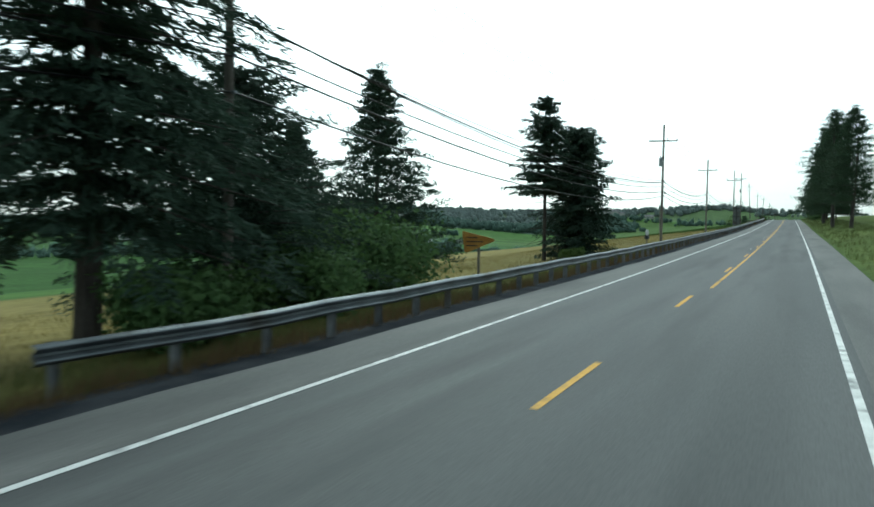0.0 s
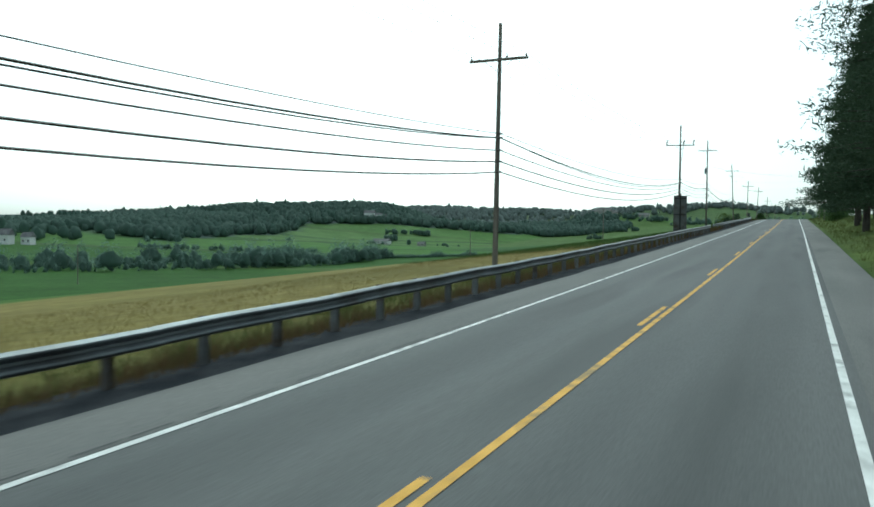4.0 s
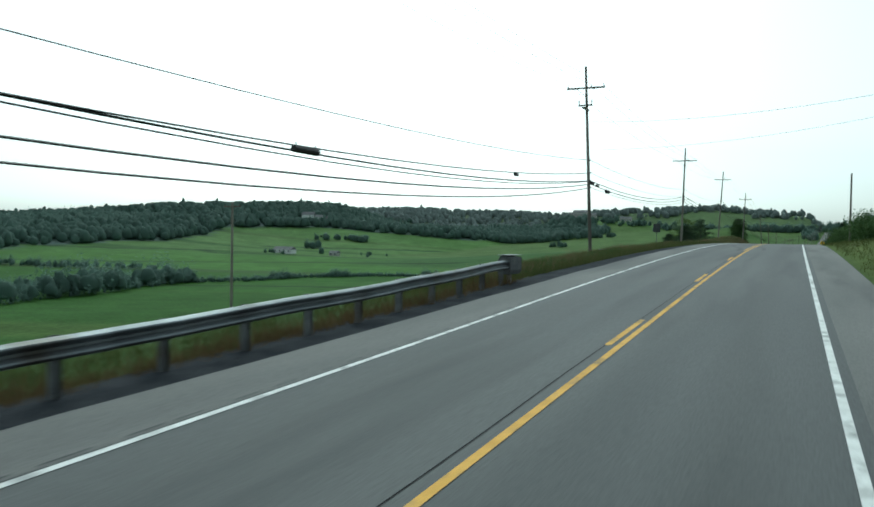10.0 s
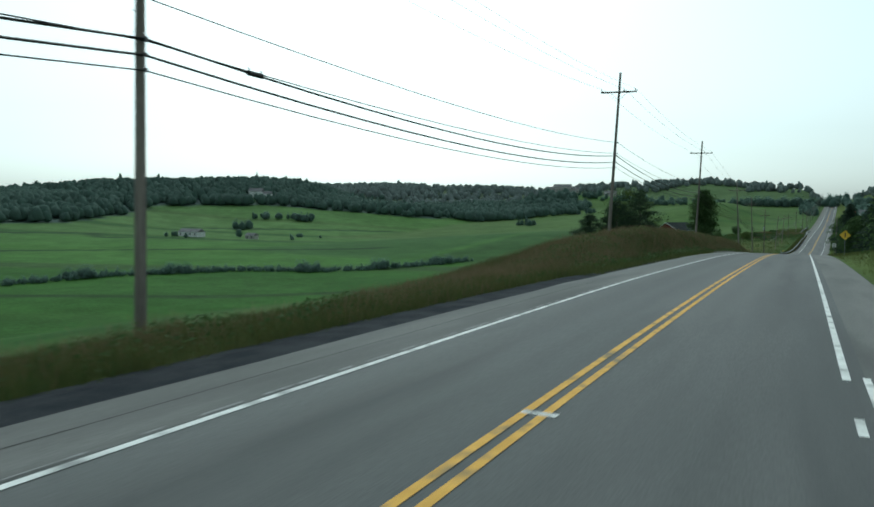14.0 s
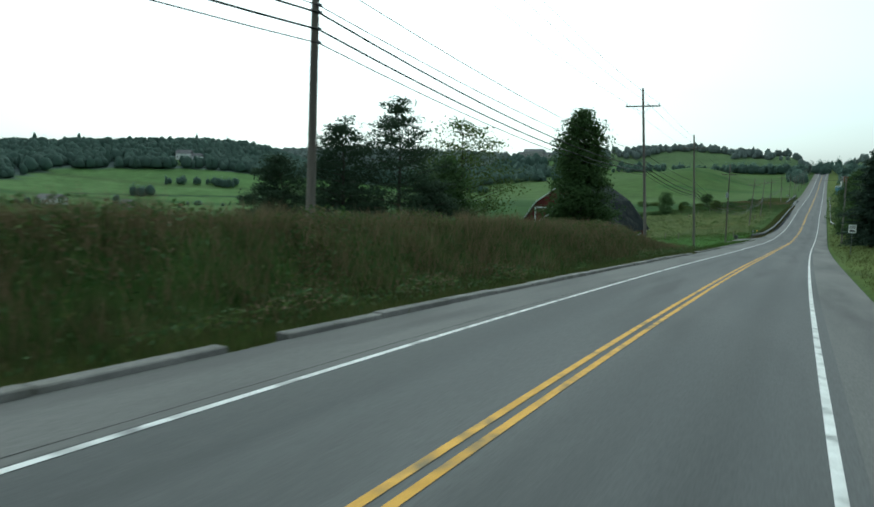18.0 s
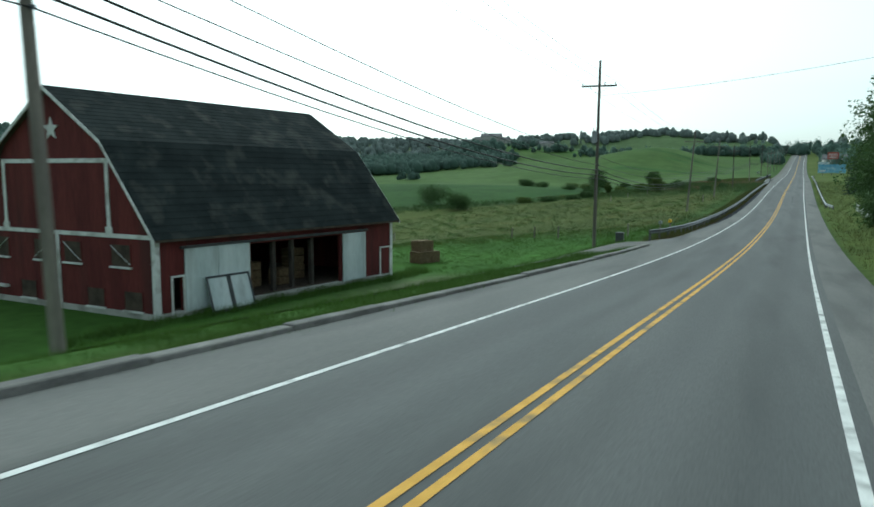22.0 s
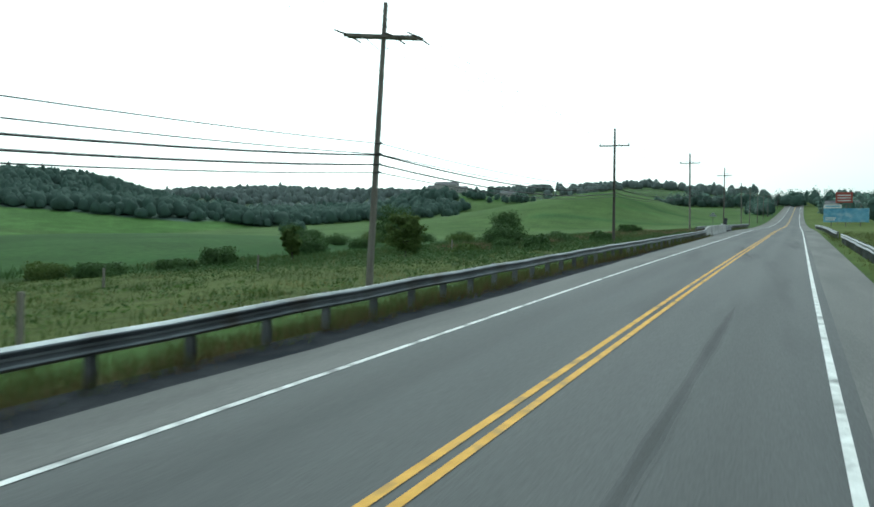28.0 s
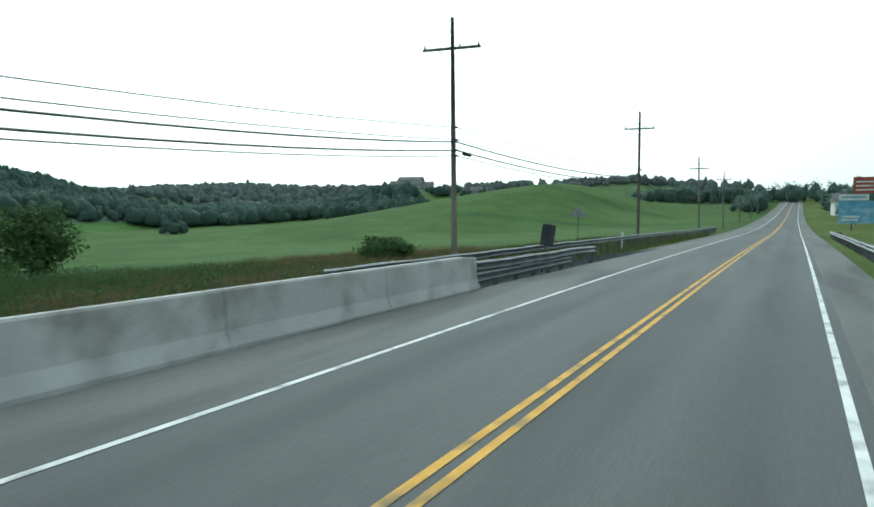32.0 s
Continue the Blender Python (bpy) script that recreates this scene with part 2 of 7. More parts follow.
M_GRASS = foliage("verge_grass", (0.05, 0.092, 0.025), (0.145, 0.138, 0.055))
M_DRY = foliage("dry_tall_grass", (0.06, 0.088, 0.03), (0.17, 0.14, 0.075))
M_LAWN = foliage("lawn_grass", (0.055, 0.115, 0.022), (0.11, 0.18, 0.042))
M_PASTURE = foliage("pasture_weeds", (0.036, 0.08, 0.02), (0.08, 0.115, 0.034))
M_SPRUCE = foliage("spruce_needles", (0.025, 0.046, 0.033), (0.058, 0.085, 0.058), 0.2)
M_PINE = foliage("pine_needles", (0.03, 0.055, 0.034), (0.066, 0.096, 0.055), 0.2)
M_LEAF = foliage("broad_leaves", (0.042, 0.085, 0.03), (0.095, 0.15, 0.052))
M_LEAF_LIGHT = foliage("light_leaves", (0.055, 0.1, 0.025), (0.13, 0.17, 0.05))
# ridge leaves lightened and blued, so haze lies in their colour
M_WOODS_HAZED = foliage("hazed_ridge_leaves", (0.25, 0.3, 0.285), (0.29, 0.34, 0.32), 0.65, 0.02)
# leaves across the valley, paler and bluer than near ones to imitate haze
M_WOODS = foliage("haze_tinted_leaves", (0.125, 0.195, 0.16), (0.155, 0.228, 0.19), 0.6, 0.03)
M_BARK = surface("bark", (0.04, 0.035, 0.031), (0.075, 0.066, 0.057), 4, 0.95, 0.8, 8, stretch=(1, 1, 0.25))
M_POLE = surface("weathered_pole_wood", (0.15, 0.135, 0.118), (0.26, 0.235, 0.205), 3, 0.9, 0.5, 14, stretch=(1, 1, 0.08), stain=(0.05, 0.042, 0.036), stain_size=0.6)
M_WIRE = surface("cable_black", (0.015, 0.015, 0.016), (0.03, 0.03, 0.032), 5, 0.6, 0)
M_PORCELAIN = surface("insulator_porcelain", (0.09, 0.07, 0.06), (0.16, 0.13, 0.11), 6, 0.3, 0)
M_STEEL = surface("galvanised_steel", (0.11, 0.122, 0.13), (0.175, 0.19, 0.2), 1.1, 0.42, 0.05, 18, metal=0.9, stain=(0.085, 0.08, 0.072), stain_size=0.9, patch=0.18, spec=0.4)
M_POST = surface("dull_steel_rail_post", (0.12, 0.125, 0.128), (0.18, 0.185, 0.185), 3, 0.75, 0.2, 12, stain=(0.08, 0.06, 0.045), stain_size=1.5, per_object=0.25, spec=0.1)
M_GREYMETAL = surface("grey_painted_metal", (0.26, 0.28, 0.29), (0.34, 0.36, 0.37), 2, 0.5, 0.03, 10, metal=0.2)
M_DARKMETAL = surface("dark_sign_back", (0.05, 0.055, 0.06), (0.09, 0.095, 0.1), 1.2, 0.55, 0.08, 10, metal=0.3)
M_CONCRETE = surface("concrete_weathered", (0.42, 0.42, 0.4), (0.56, 0.555, 0.53), 0.6, 0.9, 0.25, 30, stain=(0.26, 0.25, 0.235), stain_size=0.8, patch=0.15)
M_KERB = surface("kerb_concrete", (0.14, 0.137, 0.13), (0.23, 0.225, 0.21), 0.9, 0.95, 0.4, 22, stain=(0.13, 0.13, 0.11), stain_size=0.7, per_object=0.12)
M_RED = surface("barn_red_boards", (0.085, 0.017, 0.018), (0.13, 0.028, 0.027), 1.2, 0.85, 0.3, 10, stretch=(1, 1, 0.12), stain=(0.065, 0.024, 0.023), stain_size=0.5, per_object=0.1)
M_TRIM = surface("white_paint_worn", (0.62, 0.63, 0.62), (0.8, 0.81, 0.8), 2, 0.7, 0.08, 10, stain=(0.45, 0.45, 0.43), stain_size=1.4, patch=0.12)
M_DOORBLUE = surface("pale_blue_white_door", (0.5, 0.57, 0.58), (0.64, 0.7, 0.71), 1.2, 0.75, 0.1, 9, stretch=(1, 1, 0.2), stain=(0.38, 0.42, 0.42), stain_size=1.0, patch=0.15)
M_SHINGLE = surface("dark_roof_shingle", (0.016, 0.021, 0.022), (0.027, 0.034, 0.034), 0.7, 0.95, 0.4, 20, stain=(0.055, 0.06, 0.055), stain_size=0.75, per_object=0.06, patch=0.35, spec=0.06)
# inside boards and roof decks, the lack of light put into their colour
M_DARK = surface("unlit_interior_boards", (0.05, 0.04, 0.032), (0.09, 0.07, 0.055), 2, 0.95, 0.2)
M_HAY = surface("hay_bales", (0.12, 0.085, 0.05), (0.19, 0.14, 0.08), 6, 0.95, 0.8, 8)
M_PALLET = surface("grey_weathered_boards", (0.3, 0.3, 0.28), (0.44, 0.43, 0.4), 3, 0.9, 0.3, 8)
M_GOLD = surface("orange_brown_sign", (0.33, 0.16, 0.03), (0.42, 0.22, 0.045), 2, 0.6, 0.03, 8)
M_AMBER = surface("yellow_warning_sign", (0.62, 0.4, 0.03), (0.7, 0.46, 0.05), 3, 0.5, 0.02)
M_YPLASTIC = surface("yellow_plastic", (0.72, 0.42, 0.02), (0.8, 0.5, 0.03), 3, 0.45, 0.02)
M_BLUE = surface("blue_billboard", (0.13, 0.33, 0.5), (0.25, 0.48, 0.62), 0.6, 0.5, 0, stain=(0.45, 0.6, 0.68), stain_size=0.5)
M_REDSIGN = surface("red_billboard", (0.3, 0.06, 0.05), (0.4, 0.1, 0.08), 1, 0.5, 0)
M_BLACK = surface("black_paint", (0.02, 0.02, 0.02), (0.04, 0.04, 0.04), 2, 0.5, 0)
M_FARROOF = surface("far_roof", (0.12, 0.12, 0.13), (0.2, 0.2, 0.2), 0.5, 0.9, 0)
M_SOIL = surface("gravel_drive", (0.11, 0.108, 0.1), (0.17, 0.165, 0.15), 0.8, 0.95, 0.5, 20)

M_GLASS = bpy.data.materials.new("window_glass")
M_GLASS.use_nodes = True
_p = M_GLASS.node_tree.nodes["Principled BSDF"]
_p.inputs["Base Color"].default_value = (0.06, 0.075, 0.08, 1)
_p.inputs["Roughness"].default_value = 0.05
_p.inputs["Specular IOR Level"].default_value = 0.6


# ---- mesh helpers ----
def mesh_of(name, verts, faces, material, smooth=False):
    me = bpy.data.meshes.new(name)
    me.from_pydata([tuple(v) for v in verts], [], [tuple(f) for f in faces])
    for k in (material if isinstance(material, (list, tuple)) else [material]):
        me.materials.append(k)
    if smooth:
        me.polygons.foreach_set("use_smooth", [True] * len(me.polygons))
    me.update()
    return me


def quick_mesh(name, verts, n_corner, material):
    """Many loose faces of n corners each, from one array."""
    v = np.asarray(verts, dtype=np.float32).reshape(-1, 3)
    me = bpy.data.meshes.new(name)
    nf = len(v) // n_corner
    me.vertices.add(len(v))
    me.vertices.foreach_set("co", v.ravel())
    me.loops.add(len(v))
    me.loops.foreach_set("vertex_index", np.arange(len(v), dtype=np.int32))
    me.polygons.add(nf)
    me.polygons.foreach_set("loop_start", np.arange(nf, dtype=np.int32) * n_corner)
    me.polygons.foreach_set("loop_total", np.full(nf, n_corner, dtype=np.int32))
    me.materials.append(material)
    me.update(calc_edges=True)
    return me


def link(name, me, parent=None, label="", loc=None):
    ob = new(name, me)
    if parent is not None:
        ob.parent = parent
    if loc is not None:
        ob.location = loc
    if label:
        ob["label"] = label
    return ob


def part(name, bm, material, parent, label="", bevel=0.0):
    if bevel:
        bmesh.ops.bevel(bm, geom=bm.edges[:], offset=bevel, segments=1, affect="EDGES")
    me = bpy.data.meshes.new(name)
    bm.to_mesh(me)
    bm.free()
    me.materials.append(material)
    return link(name, me, parent, label)


def thing(name, label, category, loc=(0, 0, 0), rz=0.0, group="", kind=""):
    e = new(name)
    e.empty_display_size = 0.3
    e.matrix_basis = pose(loc[0], loc[1], loc[2], 0, 0, rz)
    return tagged(e, label, category, group, kind)


def box(bm, x0, x1, y0, y1, z0, z1):
    m = Matrix.Translation(((x0 + x1) / 2, (y0 + y1) / 2, (z0 + z1) / 2)) @ Matrix.Diagonal((abs(x1 - x0), abs(y1 - y0), abs(z1 - z0), 1))
    return bmesh.ops.create_cube(bm, size=1, matrix=m)["verts"]


def boxed(*dims):
    bm = bmesh.new()
    box(bm, *dims)
    return bm


def rod(bm, a, b, r0, r1, seg=8):
    """A tapered round bar from a to b."""
    a, b = Vector(a), Vector(b)
    d = b - a
    m = Matrix.Translation((a + b) / 2) @ d.to_track_quat("Z", "Y").to_matrix().to_4x4()
    bmesh.ops.create_cone(bm, cap_ends=True, segments=seg, radius1=r0, radius2=r1, depth=d.length, matrix=m)


def prism(bm, outline, axis, a, b):
    """An outline of (p, q) pairs extruded along x or y from a to b."""
    def at(p, q, k):
        return (k, p, q) if axis == "x" else (p, k, q)
    v0 = [bm.verts.new(at(p, q, a)) for p, q in outline]
    v1 = [bm.verts.new(at(p, q, b)) for p, q in outline]
    n = len(outline)
    bm.faces.new(v0)
    bm.faces.new(v1[::-1])
    for i in range(n):
        bm.faces.new((v0[i], v1[i], v1[(i + 1) % n], v0[(i + 1) % n]))
    bmesh.ops.recalc_face_normals(bm, faces=bm.faces[:])

# ---- road line and land ----
ROAD_Y = np.array([-400, -200, -5.0, 12.0, 29.0, 46.0, 63.0, 80.0, 97.0, 114.0, 131.0, 148.0, 165.0, 182.0, 199.0, 216.0, 233.0, 250.0, 267.0, 284.0, 301.0, 318.0, 335.0, 352.0, 369.0, 386.0, 403.0, 420.0, 437.0, 454.0, 471.0, 488.0, 505.0, 522.0, 539.0, 556.0, 573.0, 590.0, 607.0, 624.0, 641.0, 658.0, 675.0, 692.0, 709.0, 726.0, 743.0, 775.0, 800.0, 830.0, 865.0, 900.0, 950.0, 1000.0, 1060.0, 1120.0, 1190.0, 1260.0, 1330, 1420, 1900, 5200])
ROAD_X = np.array([0.15, 0.13, 0.12, 0.12, 0.11, 0.06, -0.03, -0.14, -0.26, -0.4, -0.55, -0.71, -0.86, -1.04, -1.25, -1.45, -1.66, -1.84, -1.98, -2.06, -2.08, -2.04, -1.95, -1.85, -1.74, -1.58, -1.35, -1.01, -0.55, -0.02, 0.58, 1.25, 1.99, 2.77, 3.56, 4.34, 5.09, 5.82, 6.53, 7.27, 8.05, 8.85, 9.63, 10.41, 11.18, 11.94, 12.7, 14.09, 15.19, 16.5, 18.04, 19.62, 21.93, 24.33, 27.33, 30.39, 33.95, 37.52, 41, 45, 68, 200])
ROAD_Z = np.array([-7.5, -6.0, -0.16, 0.39, 0.94, 1.54, 2.17, 2.8, 3.43, 4.1, 4.82, 5.56, 6.26, 6.98, 7.7, 8.4, 9.11, 9.85, 10.46, 10.88, 11.06, 11.1, 11.0, 10.74, 10.37, 9.79, 9.06, 8.17, 7.25, 6.3, 5.41, 4.56, 3.75, 3.16, 2.85, 2.73, 2.84, 3.15, 3.62, 4.14, 4.62, 5.07, 5.54, 6.02, 6.43, 6.77, 7.08, 7.67, 8.27, 9.18, 10.48, 11.99, 14.5, 17.34, 21.11, 25.18, 30.27, 35.63, 39.5, 40, 25, 25])


def smooth_line(knots, values):
    """A cubic curve through the knots with finite-difference slopes, in plain table form."""
    s = np.gradient(values, knots)
    ys = np.arange(-400.0, 5200.0, 2.0)
    i = np.clip(np.searchsorted(knots, ys) - 1, 0, len(knots) - 2)
    h = knots[i + 1] - knots[i]
    k = (ys - knots[i]) / h
    out = (2 * k**3 - 3 * k**2 + 1) * values[i] + (k**3 - 2 * k**2 + k) * h * s[i] + (-2 * k**3 + 3 * k**2) * values[i + 1] + (k**3 - k**2) * h * s[i + 1]
    return ys, out


TAB_Y, TAB_X = smooth_line(ROAD_Y, ROAD_X)
TAB_Z = smooth_line(ROAD_Y, ROAD_Z)[1]


def cx(y):
    return np.interp(y, TAB_Y, TAB_X)


def rz(y):
    return np.interp(y, TAB_Y, TAB_Z)


def step(a, b, v):
    k = np.clip((v - a) / (b - a), 0, 1)
    return k * k * (3 - 2 * k)


def hump(x, y, px, py, sx, sy, h):
    return h * np.exp(-((x - px) / sx) ** 2 - ((y - py) / sy) ** 2)


def wave(x, y):
    return np.sin(x * 0.021 + 1.3 * np.sin(y * 0.013)) + 0.6 * np.sin(y * 0.037 + x * 0.011 + 2) + 0.35 * np.sin(x * 0.083 - y * 0.061)


HILLS = ((-600, 1000, 150, 29), (-480, 850, 130, 15), (-380, 980, 110, 16), (-330, 1150, 130, 10), (-78, 925, 88, 14), (-100, 1010, 90, 4), (-22, 965, 62, 6), (-760, 790, 160, 6), (-30, 1240, 120, -4), (-90, 680, 90, 3), (-450, 600, 150, 7), (-650, 350, 200, 13), (-1250, 900, 350, 2), (-920, 1900, 300, 40), (-420, 3150, 450, 60), (-1600, 2500, 600, 50), (-150, 800, 90, 2), (-300, 1330, 120, 18), (-385, 1285, 80, 11), (-640, 1120, 90, 15), (-1050, 3000, 450, 25), (-700, 1450, 220, 20), (-1700, 1500, 500, 30))


def valley(x, y):
    """Height of the open country, away from the road's own bank."""
    hill = step(420, 720, -x - 0.1 * (y - 700))
    z = -7 + 8 * step(535, 700, y) * (1 - step(120, 300, -x)) + 38 * step(780, 1330, y) * step(-160, -40, x) + 34 * step(990, 1340, y) * (1 - step(-160, -40, x)) * (1 - step(300, 420, -x))
    z = z + 40 * hill * step(330, 760, y) + 25 * step(1200, 1450, y) * step(300, 420, -x) * (1 - hill)
    z = z - 12 * (1 - step(740, 830, y)) * step(380, 520, y) * step(560, 700, -x)
    for px, py, s, h in HILLS:
        z = z + hump(x, y, px, py, s, s, h)
    # the last ridge, whose crest wanders nearer and farther
    crest = np.interp(x, [-640, -440, -250, -50], [1640, 1580, 1740, 1700])
    top = np.interp(x, [-1500, -900, -640, -540, -440, -340, -250, -150, -50, 150], [70, 77, 70, 65, 60, 70, 81, 79, 70, 57]) + 1.5 * np.sin(x * 0.03)
    z = z + (top - z) * step(crest - 260, crest, y)
    z = z + 0.35 * wave(x, y) * step(60, 160, abs(x))
    return z


def land(x, y):
    """Height of the ground at any place."""
    u = x - cx(y)
    r = rz(y)
    v = valley(x, y)
    # left: the shoulder's edge, then a slope of its own for each stretch
    d = -u
    fall = np.interp(y, [0, 130, 200, 270, 330, 360, 460, 480, 530, 560, 640, 700, 900, 1200], [0.085, 0.10, 0.13, 0.2, 0.2, 0.17, 0.15, 0.14, 0.13, 0.1, 0.07, 0.05, 0.03, 0.02])
    near = r - 0.12 - 0.28 * step(5.2, 7.5, d) - fall * np.maximum(d - 8.0, 0)
    near = near + 2.35 * step(338, 372, y) * (1 - step(438, 470, y)) * step(6.3, 9.5, d) * (1 - step(15, 24, d))
    left = np.where(near > v, np.maximum(near, v), near + (v - near) * step(20, 90, d))
    yard = 0.0 + 0 * x
    ky = step(474, 488, y) * (1 - step(528, 556, y)) * step(8.5, 19, d) * (1 - step(60, 110, d))
    left = left + (yard - left) * ky
    kh = step(462, 468, y) * (1 - step(482, 490, y)) * step(9, 17, d) * (1 - step(34, 46, d))
    left = left + (3.1 - left) * kh
    # right: a low bank and gently rising ground
    right = r - 0.1 + np.interp(u, [5.0, 6.0, 9.0, 16.0, 60.0, 200.0, 700], [0.0, 0.05, 0.7, 1.3, 3.0, 8.0, 20.0]) * np.interp(y, [0, 200, 300, 420, 560, 640, 720, 900], [1, 1, 0.9, 0.8, 0.3, 0.0, 0.05, 0.2])
    bed = r - 0.1 + 0 * x
    out = np.where(d > 5.2, left, np.where(u > 5.2, right, bed))
    far = step(1400, 1650, y)
    return out + (v - out) * far * step(5, 60, abs(u))


def ground(x, y):
    return float(land(np.array([float(x)]), np.array([float(y)]))[0])


def place(u, y):
    """World x, y and ground height at a distance across from the centre line."""
    x = float(cx(y)) + u
    return x, y, ground(x, y)


WOOD_EDGE = ((450, 486, 576, 640, 728, 760, 804, 840, 875, 895, 905, 915, 935, 960, 985, 1020, 1070, 1150, 1200, 1240, 1300, 1500), (-428, -450, -478, -484, -537, -548, -530, -505, -478, -420, -392, -370, -338, -328, -275, -255, -240, -238, -246, -275, -300, -420))


def wooded(x, y):
    """Where woods cover the hill across the valley, leaving a clearing for the houses."""
    clearing = (abs(x + 538) < 26) & (abs(y - 878) < 22)
    return (x < np.interp(y, *WOOD_EDGE) + 6 * np.sin(y * 0.06) * np.sin(x * 0.04)) & ~clearing


# grassy banks and ditches between the strips: from, to, width, colour
FIELD_EDGES = ((-380, 420, -301, 506, 6, (0.024, 0.05, 0.018)), (-301, 506, -257, 557, 5, (0.024, 0.05, 0.018)), (-257, 557, -190, 612, 5, (0.026, 0.055, 0.018)), (-470, 480, -395, 586, 8, (0.026, 0.055, 0.02)), (-395, 586, -362, 566, 6, (0.028, 0.058, 0.02)), (-362, 566, -330, 607, 6, (0.026, 0.055, 0.02)), (-330, 607, -270, 668, 6, (0.03, 0.06, 0.022)), (-200, 370, -164, 399, 4, (0.026, 0.052, 0.018)), (-164, 399, -123, 428, 4, (0.028, 0.055, 0.02)), (-123, 428, -90, 470, 4, (0.034, 0.065, 0.022)), (-440, 690, -389, 741, 8, (0.03, 0.06, 0.022)), (-389, 741, -318, 829, 8, (0.035, 0.07, 0.025)))


def crop_colour(x, y):
    """The colour of what grows there: verge, hay, maize, pasture, lawn; far fields carry a haze tint."""
    u = x - cx(y)
    d = -u
    c = np.empty(x.shape + (3,))
    c[...] = (0.06, 0.105, 0.028)

    def lay(mask, col):
        c[...] = c + (np.array(col) - c) * mask[..., None]
    inside = lambda a, b, v, s=6.0: step(a - s, a + s, v) * (1 - step(b - s, b + s, v))
    q = -0.48 * x + 0.877 * (y - 290) + 4 * np.sin(x * 0.02 + y * 0.013)
    west = step(40, 60, d)
    lay(west * inside(-400, 150, q, 8), (0.042, 0.095, 0.021))
    lay(west * inside(60, 78, q, 4), (0.07, 0.115, 0.032))
    lay(west * inside(150, 256, q, 6), (0.045, 0.105, 0.021))
    lay(west * inside(258, 274, q, 3), (0.05, 0.09, 0.03))
    lay(west * inside(275, 428, q, 4), (0.068, 0.145, 0.032))
    lay(west * inside(340, 356, q, 3), (0.07, 0.15, 0.03))
    lay(west * inside(430, 447, q, 3), (0.045, 0.1, 0.026))
    lay(west * inside(450, 522, q, 4), (0.08, 0.15, 0.04))
    lay(west * inside(525, 545, q, 3), (0.045, 0.1, 0.026))
    lay(west * inside(546, 640, q, 6), (0.085, 0.16, 0.042))
    lay(west * step(640, 660, q), (0.075, 0.15, 0.036))
    lay(1.0 * wooded(x, y) * step(430, 480, y), (0.07, 0.11, 0.075))
    lay(inside(-200, 165, y, 10) * inside(7, 60, d), (0.2, 0.165, 0.055))
    lay(inside(-200, 180, y, 20) * inside(62, 100, d), (0.065, 0.13, 0.026))
    lay(inside(470, 532, y, 5) * inside(7, 45, d, 3), (0.07, 0.14, 0.03))
    lay(inside(518, 552, y, 4) * inside(9, 36, d, 3), (0.062, 0.135, 0.026))
    rim = np.interp(y, [520, 600, 641, 648, 675, 690, 760], [95, 98, 60, 47, 27, 20, 16]) + 3 * np.sin(y * 0.11 + x * 0.05)
    lay(inside(552, 800, y, 8) * step(9, 12, d) * (1 - step(rim - 3, rim + 3, d)), (0.084, 0.104, 0.03))
    lay(inside(520, 730, y, 8) * step(rim - 3, rim, d) * (1 - step(rim + 6, rim + 9, d)), (0.055, 0.085, 0.03))
    lay(inside(560, 800, y, 10) * inside(20, 150, d, 4) * step(rim + 6, rim + 9, d), (0.044, 0.09, 0.026))
    lay(inside(655, 690, y, 4) * inside(50, 66, d, 3), (0.04, 0.09, 0.024))
    lay(inside(560, 900, y, 10) * inside(155, 260, d, 6), (0.05, 0.105, 0.03))
    lay(inside(720, 1250, y, 8) * inside(12, 330, d, 6), (0.078, 0.128, 0.038))
    lay(inside(905, 915, y - 0.25 * d, 3) * inside(30, 200, d, 4), (0.045, 0.095, 0.025))
    lay(inside(866, 876, y + 0.1 * d, 2) * inside(20, 92, d, 4), (0.05, 0.105, 0.03))
    lay(inside(896, 902, y - 0.1 * d, 2) * inside(20, 70, d, 4), (0.06, 0.12, 0.034))
    lay(inside(990, 998, y + 0.12 * d, 3) * inside(12, 160, d, 4), (0.05, 0.1, 0.025))
    lay(step(1250, 1320, y), (0.085, 0.13, 0.055))
    for ax, ay, bx, by, w, col in FIELD_EDGES:
        ln = math.hypot(bx - ax, by - ay)
        k = ((x - ax) * (bx - ax) + (y - ay) * (by - ay)) / ln
        off = abs((x - ax) * (by - ay) - (y - ay) * (bx - ax)) / ln + 0.8 * np.sin(k * 0.07)
        lay((1 - step(w * 0.5, w * 0.5 + 2.5, off)) * step(-4, 4, k) * (1 - step(ln - 4, ln + 4, k)), col)
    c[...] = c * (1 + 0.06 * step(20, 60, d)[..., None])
    # haze mixed into the colour: fields turn paler and bluer far off
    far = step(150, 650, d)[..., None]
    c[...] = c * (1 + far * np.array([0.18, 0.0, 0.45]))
    lay(inside(5.0, 7.0, d, 0.6), (0.12, 0.1, 0.05))
    lay(inside(490, 522, y, 3) * inside(11, 21, d, 1.5), (0.2, 0.18, 0.14))
    lay(step(5.0, 5.6, u), (0.1, 0.13, 0.035))
